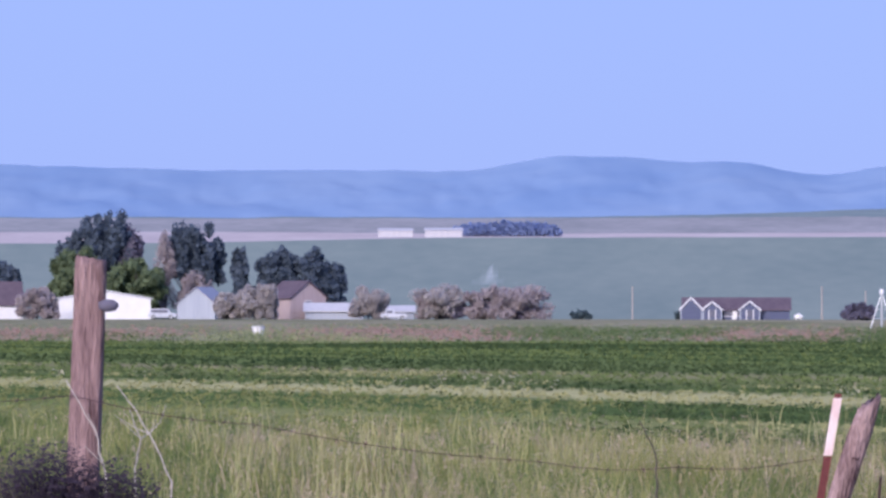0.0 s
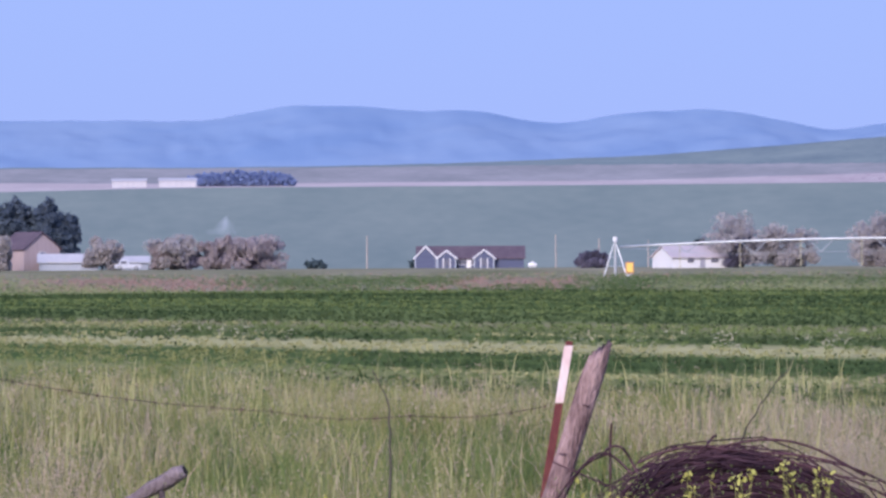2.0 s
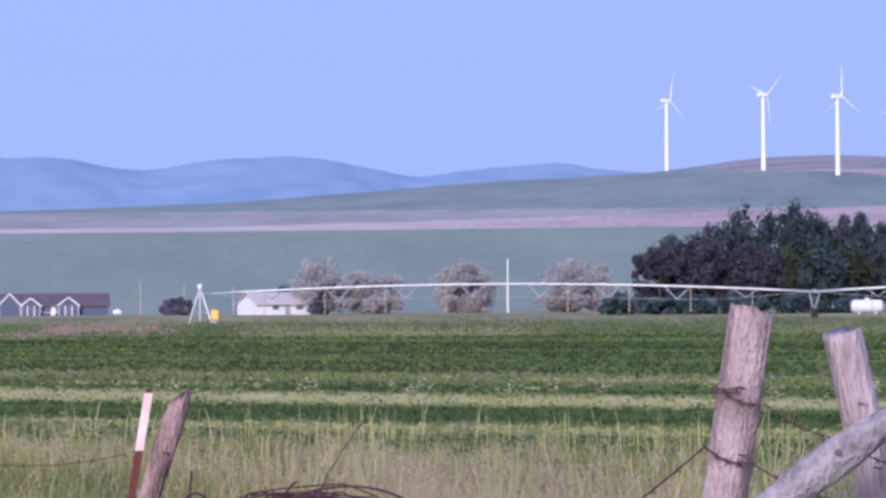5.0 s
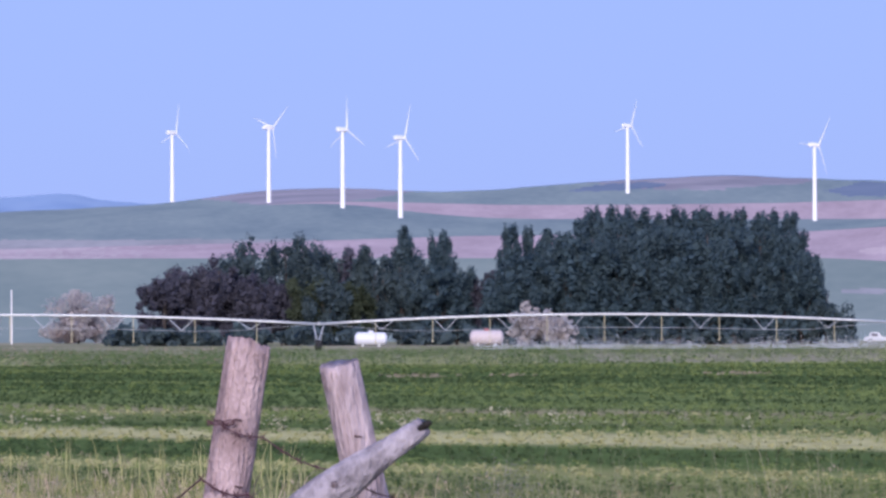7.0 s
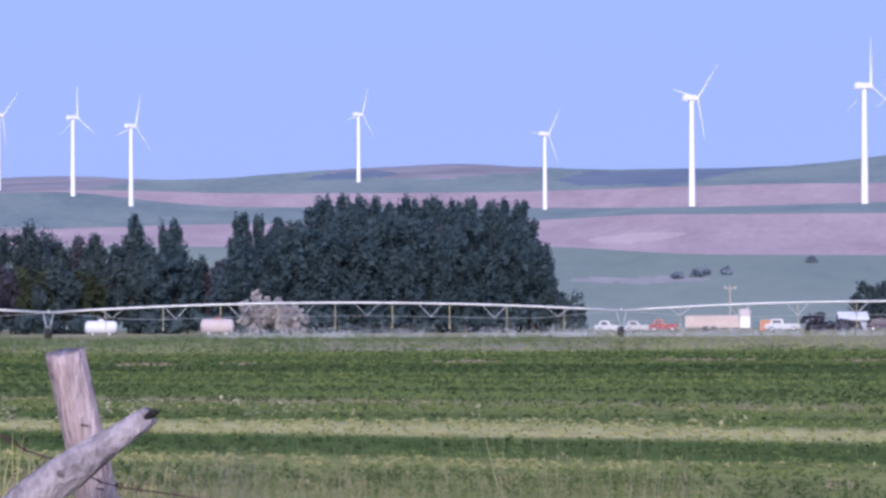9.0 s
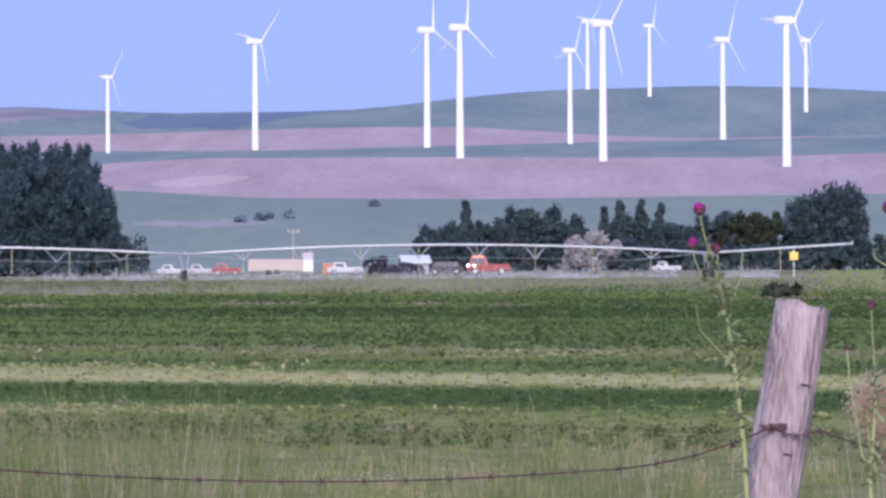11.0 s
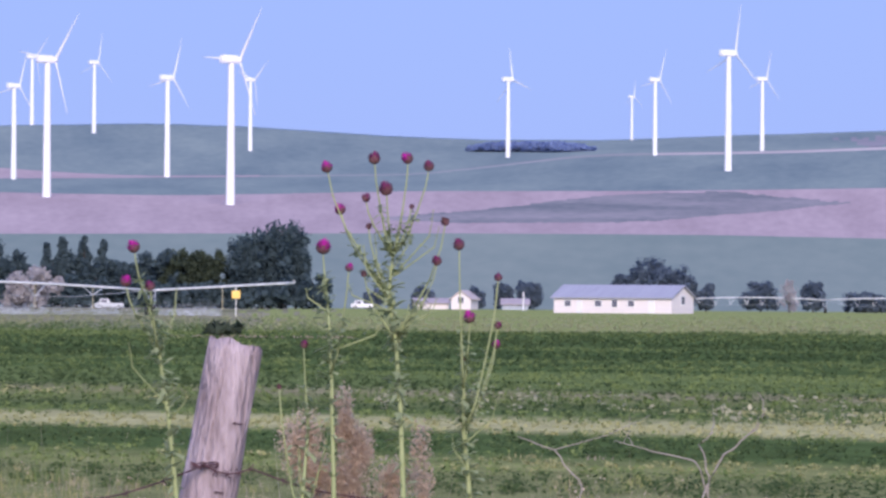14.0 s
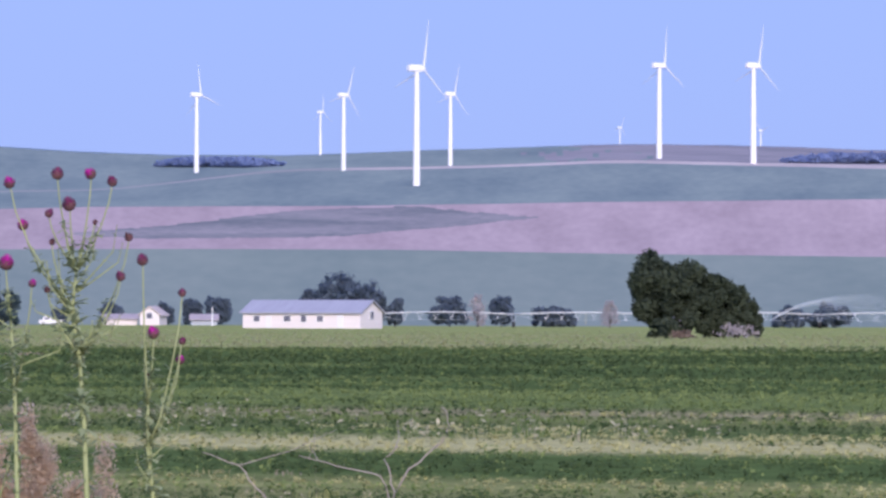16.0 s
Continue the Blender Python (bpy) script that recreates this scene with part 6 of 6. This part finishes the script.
# rough grass along the fence: tufts of several kinds, tall and uneven
B, D_, P = sector(30000, -6.5, 40.8, 15.5, 66, 0.9)
R = row_place(P)
clump_n, kind_n, tone_n = wob(P, 0.55, 1), wob(P, 0.28, 12), wob(P, 0.9, 33)
dens = np.where(B < 12, 1.0, np.where(B < 27, 0.34, 0.26)) * np.clip(1.1 - np.maximum(0, R - 26) / 13, 0.03, 1) * (R < 45) * np.clip(0.62 + 1.3 * clump_n, 0.15, 1)
k = rng.random(len(B)) < dens
tall = np.clip(0.25 + 0.24 * clump_n + 0.10 * rng.normal(size=len(B)), 0.08, 0.62) * np.clip(1.25 - (R - 18) / 24, 0.38, 0.9) * np.where(B < 8.5, 1.0, np.where(B < 12, 0.75, 0.5))
pick = kind_n + 0.35 * tone_n + 0.28 * rng.normal(size=len(B)) + np.where(D_ < 21, 0.12, 0.0) + np.where(R > 32, 0.1, 0.0)
dry_side = np.clip((B - 5.5) / 3, 0, 1) * (B < 13)          # paler, drier grass past the wire heap
pick = pick + 0.05 - 0.33 * dry_side + 0.34 * np.clip((0.5 - B) / 3, 0, 1) - 0.10 * (B > 1.5) * (B < 6)
for nm, sel, m, lb, wide in (
    ("green_grass", pick > 0.42, M["deepgrass"], "dark green tufts of grass along the old fence", 1.25),
    ("rough_grass", (pick > 0.02) & (pick <= 0.42), M["grass"], "tall yellow-green grass along the old fence", 1.0),
    ("straw_grass", (pick > -0.36) & (pick <= 0.02), M["straw"], "tall straw-coloured seeding grass along the old fence", 0.9),
    ("dry_grass", pick <= -0.36, M["drygrass"], "pinkish dry grass along the old fence", 0.9),
):
    sel = sel & k
    v, f = blades(P[sel], tall[sel], (0.0016 + 0.00008 * D_[sel]) * wide, 0.30, 17, 0.085)
    stuff(nm, v, f, m, lb, "grass")
# seed heads at the tips of the paler grass
sel = k & (pick <= 0.15) & (rng.random(len(B)) < 0.85)
v, f = leafy(P[sel] + np.stack([0 * tall[sel], 0 * tall[sel], tall[sel] * 0.7], 1), tall[sel] * 0.5, 0.004 + 0.00017 * D_[sel], 12)
stuff("seed_heads", v, f, M["pink"], "soft pinkish seed heads over the grass", "grass")
# low leaves that close the sward
sel = k & (rng.random(len(B)) < 0.85)
low_green = sel & (pick > -0.1)
v, f = leafy(P[low_green], tall[low_green] * 0.55, 0.004 + 0.00016 * D_[low_green], 13)
stuff("grass_leaves", v, f, M["grass"], "fine leaves filling the tall green grass", "grass")
low_dry = sel & (pick <= -0.1)
v, f = leafy(P[low_dry], tall[low_dry] * 0.5, 0.004 + 0.00016 * D_[low_dry], 13)
stuff("dry_litter", v, f, M["drygrass"], "dry litter low in the grass", "grass")
# leafy green weeds low in the grass
sel = k & ((wob(P, 0.45, 40) > 0.16) | (D_ < 20) & (rng.random(len(B)) < 0.5))
v, f = leafy(P[sel], 0.10 + 0.28 * rng.random(sel.sum()), 0.007 + 0.00022 * D_[sel], 14)
stuff("leafy_weeds", v, f, M["weedgreen"], "low leafy green weeds in the rough grass", "weeds")
# small yellow blooms low in the grass
sel = k & (wob(P, 0.3, 50) > 0.1) & (B < 13) & (D_ < 34) & (rng.random(len(B)) < 0.4)
v, f = leafy(P[sel], 0.3 + 0.2 * rng.random(sel.sum()), np.full(sel.sum(), 0.0065), 5)
stuff("yellow_blooms", v, f, M["mustard"], "small yellow blooms low in the rough grass", "flowers")
# tall seeding grass close by, thick in places and thin in others
B, D_, P = sector(5200, 13.2, 36, 13.6, 17.4, 1.0)
share = np.interp(B, [13.2, 14.5, 21, 22, 23.6, 24.4, 26, 27, 36], [0.1, 0.8, 1.0, 0.14, 0.14, 0.6, 0.5, 0.14, 0.10])
pick = rng.random(len(B)) < share * np.clip(0.75 + 1.1 * wob(P, 1.6, 91), 0.15, 1.4)
high = np.interp(B, [13, 15, 21, 22, 25, 36], [0.96, 1.05, 1.06, 0.97, 1.0, 0.93]) + 0.05 * wob(P, 1.1, 92)
kind = wob(P, 2.2, 93) + 0.15 * rng.normal(size=len(B))
for nm, sel, m, lb in (("tall_grass", pick & (kind > 0.0), M["deepgrass"], "tall green grass standing close by the fence"), ("tall_olive_grass", pick & (kind <= 0.0) & (kind > -0.22), M["mustardleaf"], "tall olive grass standing close by the fence"), ("tall_dry_grass", pick & (kind <= -0.22), M["drygrass"], "tall dry grass standing close by the fence")):
    v, f = blades(P[sel], high[sel], np.full(sel.sum(), 0.0021), 0.10, 6, 0.05)
    v2, f2 = leafy(P[sel] + np.stack([0 * high[sel], 0 * high[sel], high[sel] * 0.86], 1), high[sel] * 0.12, np.full(sel.sum(), 0.0042), 10)
    stuff(nm, np.concatenate([v, v2]), np.concatenate([f, f2 + len(v)]), m, lb, "grass")
sel = pick & (rng.random(len(B)) < 0.10)
v, f = blades(P[sel], high[sel] * (1.12 + 0.13 * rng.random(sel.sum())), np.full(sel.sum(), 0.0013), 0.10, 2, 0.05)
stuff("tall_seed_stalks", v, f, M["cream"], "pale seed stalks above the tall grass", "grass")
# tall pale seed stalks standing above the rest, each with a slim plume
B, D_, P = sector(1300, -6.5, 13, 24, 60, 1.0)
s_ok = (row_place(P) < 38) & (wob(P, 0.3, 71) > -0.1)
P, D_, B = P[s_ok], D_[s_ok], B[s_ok]
hs = 0.34 + 0.34 * rng.random(len(B))
v, f = blades(P, hs, 0.0022 + 0.00008 * D_, 0.14, 2, 0.04)
stuff("seed_stalks", v, f, M["cut"], "pale dry seed stalks above the grass", "grass")
v, f = leafy(P + np.stack([0 * hs, 0 * hs, hs * 0.72], 1), hs * 0.30, 0.004 + 0.00013 * D_, 10)
v[:, :2] = np.repeat(P[:, :2], 40, 0) + 0.35 * (v[:, :2] - np.repeat(P[:, :2], 40, 0))
stuff("plumes", v, f, M["pink"], "slim pinkish plumes on the seed stalks", "grass")
# broken dry stems through the rough grass
for nm, count, m, w0, lb in (("dark_stems", 900, M["twig"], 0.002, "dark broken weed stems in the rough grass"), ("pale_stems", 1500, M["pink"], 0.0024, "pale dry weed stems in the rough grass"), ("green_stems", 1700, M["deepgrass"], 0.0026, "dark green weed stems in the rough grass")):
    B, D_, P = sector(count, -6.5, 15, 15.8, 44, 1.0)
    s_ok = wob(P, 0.5, 60) > -0.05
    v, f = blades(P[s_ok], 0.2 + 0.3 * rng.random(s_ok.sum()), w0 + 0.002 * rng.random(s_ok.sum()), 0.5, 3, 0.1)
    stuff(nm, v, f, m, lb, "stems")
# soft dry plumes by the thistles: many small leaf masses on thin stems
for b, d, w, z0, z1, n in [(29.55, 13.4, 0.055, 1.16, 1.34, 900), (29.12, 13.4, 0.115, 1.02, 1.27, 1900), (29.70, 13.4, 0.135, 1.00, 1.25, 2400), (29.42, 13.5, 0.10, 0.90, 1.12, 1300), (30.15, 13.5, 0.10, 0.95, 1.14, 900), (30.5, 13.4, 0.06, 0.95, 1.24, 500)]:
    c = spot(b, d, 0)
    cs, rs = [], []
    for _ in range(14):
        q, g = rng.normal(size=2) * 0.24 * w, 0.5 + 0.7 * rng.random()
        cs.append((c.x + q[0], c.y + q[1], z0 + (z1 - z0) * (0.15 + 0.7 * rng.random())))
        rs.append((w * 0.34 * g, w * 0.34 * g, (z1 - z0) * 0.22 * g))
    v, f = clumps(n * 3, cs, rs, 0.0044, 0.35, 1.35)
    stem = np.array([(c.x + 0.3 * (x - c.x), c.y + 0.3 * (y - c.y), 0.0) for x, y, _ in cs])
    v2, f2 = blades(stem, np.array([x[2] for x in cs]), np.full(14, 0.0014), 0.03, 2, 0.01)
    tagged(new("weed_clump", raw("weed_clump", np.concatenate([v, v2]), np.concatenate([f, f2 + len(v)]), M["russetweed"])), "pinkish tan dry weed clump by the thistles", "weeds", kind="stuff")
# pinkish dead weeds
for b, d, w, h, n, m, lb in [(13.7, 15.5, 0.22, 1.16, 900, M["greyweed"], "greyish dry weed clump by the brace rail"), (15.6, 19, 0.22, 1.12, 900, M["greyweed"], "greyish dry weed clump in the grass"), (-4.95, 16.6, 0.5, 1.16, 4200, M["plumweed"], "dark purplish weeds round the post's foot"), (-4.1, 16.5, 0.36, 1.08, 2600, M["plumweed"], "dark purplish weeds round the post's foot"), (-1.5, 17.5, 0.26, 1.06, 350, M["pink"], "pinkish dry weed clump in the grass"), (8.4, 19, 0.6, 0.92, 1500, M["drygrass"], "pinkish dry weed clump in the grass"), (10.4, 20, 0.6, 0.92, 1300, M["drygrass"], "pinkish dry weed clump in the grass"), (32.6, 13.6, 0.2, 1.12, 500, M["pink"], "pinkish dry weed clump by the thistles")]:
    c = spot(b, d, 0)
    a, q = rng.random(n) * 6.283, np.sqrt(rng.random(n)) * w
    base = np.stack([c.x + q * np.cos(a) * 0.7, c.y + q * np.sin(a) * 0.7, 0.0 * a], 1)
    hh = h * (1 - 0.35 * (q / w) ** 2)
    v, f = blades(base[::2], hh[::2] * 0.95, np.full(len(hh[::2]), 0.0011), 0.16, 2, 0.02)
    v2, f2 = leafy(base + np.stack([0 * a, 0 * a, hh * (0.3 + 0.62 * rng.random(n))], 1), np.full(n, 0.10), np.full(n, 0.0085 if m is M["plumweed"] else 0.0048), 13)
    v, f = np.concatenate([v, v2]), np.concatenate([f, f2 + len(v)])
    tagged(new("weed_clump", raw("weed_clump", v, f, m)), lb, "weeds", kind="stuff")
# mustard in flower before the wire
def mustard(x, y, h):
    top = empty("mustard_plant", Matrix.Translation((x, y, 0)), "wild mustard with yellow flower clusters", "wildflower", "mustard plants")
    for _ in range(6):
        e = Vector((0.09 * rng.normal(), 0.05 * rng.normal(), h * (0.72 + 0.27 * rng.random())))
        st = part("stem", tubed([(0, 0, -0.02), e * 0.5 + Vector((0, 0, 0.05)), e], [0.003, 0.0022, 0.0014], 5), M["grass"], top)
        n = 10
        c = np.array(e) + rng.normal(size=(n, 3)) * [0.011, 0.011, 0.014]
        a, b = rng.normal(size=(n, 3)) * 0.0045, rng.normal(size=(n, 3)) * 0.0045
        v = np.stack([c - a, c + b, c + a, c - b], 1).reshape(-1, 3)
        tagged(part("bloom", raw("bloom", v, np.arange(4 * n).reshape(-1, 4), M["mustard"]), M["mustard"], st), "small yellow bloom", kind="stuff")


B, D_, P = sector(900, 0.4, 9.4, 14.7, 15.35, 1.0)
v, f = leafy(P, 0.66 + 0.36 * (0.5 + wob(P, 1.6, 3)), np.full(len(B), 0.010), 24)
v[:, :2] = np.repeat(P[:, :2], 96, 0) + 0.3 * (v[:, :2] - np.repeat(P[:, :2], 96, 0))
stuff("mustard_leaves", v, f, M["mustardleaf"], "low green foliage of the mustard before the wire", "weeds")
for x, h in [(1.52, 0.84), (1.62, 0.86), (1.72, 0.93), (1.80, 0.9), (1.87, 0.98), (1.95, 0.88), (2.04, 0.94), (2.1, 0.86), (2.24, 0.84), (1.2, 0.80), (1.0, 0.82), (1.33, 0.85), (1.42, 0.8), (1.58, 0.9), (1.67, 0.82), (1.76, 0.86), (2.0, 0.84), (2.16, 0.9), (2.32, 0.82), (2.4, 0.78), (0.8, 0.8), (0.55, 0.82), (0.35, 0.83), (0.15, 0.81), (-0.15, 0.8)]:
    mustard(x, 15.0 + 0.1 * rng.normal(), h)
# ragged weeds along the far edge of the hay
B, D_, P = sector(19000, -6.5, 40.8, 205, 262, 1.0)
edge_n = wob(P, 0.06, 61) + 0.6 * wob(P, 0.2, 62)
tone_e = wob(P, 0.05, 66) + 0.4 * wob(P, 0.25, 67)
near_edge = np.exp(-((D_ - 236 + 9 * edge_n) / 11) ** 2)
k = rng.random(len(B)) < near_edge * np.clip(0.45 + 1.2 * edge_n, 0.04, 1)
he = np.clip(0.22 + 0.62 * edge_n, 0.07, 0.9)
for nm, sel, m, lb in (("edge_weeds", k & (tone_e > -0.05), M["weedgreen"], "ragged green weeds along the far edge of the hay"), ("edge_straw", k & (tone_e <= -0.05), M["pasture"], "pale dry weeds along the far edge of the hay")):
    v, f = leafy(P[sel], he[sel] * np.where(B[sel] > 29, 0.35, 1.0), np.full(sel.sum(), 0.06), 18)
    stuff(nm, v, f, m, lb, "weeds")
# weed belts and soil patches beyond the hay
B, D_, P = sector(24000, -6.5, 40.8, 236, 520, 0.8)
belt = wob(P, 0.018, 20) + 0.3 * wob(P, 0.1, 21)
soft = 0.5 * wob(P, 0.05, 30) + 0.25 * rng.normal(size=len(B))
rusty = ((B > -6) & (B < -3.6 + soft) | (B > -1.9 + soft) & (B < 0.8 + soft) | (B > 3.4 + soft) & (B < 5.0 + soft)) & (D_ < 380 + 60 * soft)
k1 = (rusty & (rng.random(len(B)) < 0.9)) | ((B < 12) & (rng.random(len(B)) < 0.08))
k2 = ~rusty & ((belt > -0.12) | (B > 4.5) & (B < 12) & (D_ < 300)) & (B < 21 + 3 * belt) & (D_ < 380)
k3 = ~rusty & (rng.random(len(B)) < np.where(B < 20, 0.15, 0.30)) & (belt + soft < 0.35)
k4 = ~rusty & (B > 20) & (belt + 1.2 * soft > 0.05) & (D_ < 420) & (rng.random(len(B)) < 0.6)
for nm, k, m, h, lb in (("russet_weeds", k1, M["russet"], 0.22, "reddish dry weeds in a belt past the hay"), ("green_weeds", k2, M["weedgreen"], 0.5, "green weeds in a belt past the hay"), ("pasture_grass", k3, M["pasture"], 0.25, "pale pasture grass on the flat"), ("pasture_patches", k4, M["palepasture"], 0.16, "straw-coloured patches in the pasture")):
    v, f = leafy(P[k], np.full(k.sum(), h) * (0.6 + 0.7 * rng.random(k.sum())), np.full(k.sum(), 0.06), 20)
    stuff(nm, v, f, m, lb, "weeds")

tree(27.62, 204, 1.7, 0.42, M["spring"], "low dark bush at the edge of the hay", "shrub", 300, 0.14, name="bush")

# ---- water in the air ----
M["water"] = paint("water_droplets", (0.80, 0.82, 0.86), (0.88, 0.90, 0.92), 1.0, 0.4, fine=5, spec=0.5, thin=0.5)


def droplets(name, p, size, label):
    """Fine drops as tiny three-sided flakes."""
    n = len(p)
    a, c = rng.normal(size=(n, 3)), rng.normal(size=(n, 3))
    a *= (size * (0.5 + rng.random(n)))[:, None] / np.linalg.norm(a, axis=1)[:, None]
    c *= (size * (0.5 + rng.random(n)))[:, None] / np.linalg.norm(c, axis=1)[:, None]
    v = np.stack([p - a, p + c, p + a - c * 0.5], 1).reshape(-1, 3)
    stuff(name, v, np.arange(3 * n).reshape(-1, 3), M["water"], label, "water spray")


n = 62000
b = 15.0 + 12.6 * rng.random(n)
puff = np.array([0.5 + 0.9 * noise.noise(Vector((x * 1.3, 4.0, 0))) + 0.4 * noise.noise(Vector((x * 9, 1.0, 0))) for x in b])
b, puff = b[rng.random(n) < puff], None
d = 446 * math.cos(radians(11.5)) / np.cos(np.radians(b - 17.0)) + rng.normal(size=len(b)) * 5
z = np.abs(rng.normal(size=len(b))) * 0.5 + 0.05
droplets("sprinkler_mist", np.stack([d * np.sin(np.radians(b)), d * np.cos(np.radians(b)), z], 1), np.full(len(b), 0.042), "fine white mist under the sprinkler's hoses")
# jets of a big gun far across the field
n = 15000
u, jet = rng.random(n) ** 0.8, rng.integers(0, 5, n)
reach, rise = 15 + 3.4 * jet, 3.1 + 0.35 * jet
x = reach * u
z = 1.2 + 4 * rise * u * (1 - u) * 0.95 + rng.normal(size=n) * (0.05 + 0.35 * u) - 0.4 * u * rng.random(n)
y = 760 + 6 * u * (jet - 2) + rng.normal(size=n) * 0.5
base = np.radians(38.28)
px, py = (x * np.cos(base) + y * np.sin(base)), (-x * np.sin(base) + y * np.cos(base))
droplets("gun_spray", np.stack([px, py, np.maximum(z, 0.05)], 1), np.full(n, 0.036), "arching white spray of a big sprinkler gun")
# a plume of spray behind the farm shrubs
n = 3000
q, side = rng.random(n) ** 0.7, rng.normal(size=n)
b = 0.60 - 0.03 * q + 0.10 * q * side
z = 10.8 - 3.6 * q + 0.25 * rng.normal(size=n)
d = 955 + rng.normal(size=n) * 2
droplets("far_spray", np.stack([d * np.sin(np.radians(b)), d * np.cos(np.radians(b)), np.maximum(z, 0.1)], 1), np.full(n, 0.045), "soft plume of sprinkler spray behind the shrubs")
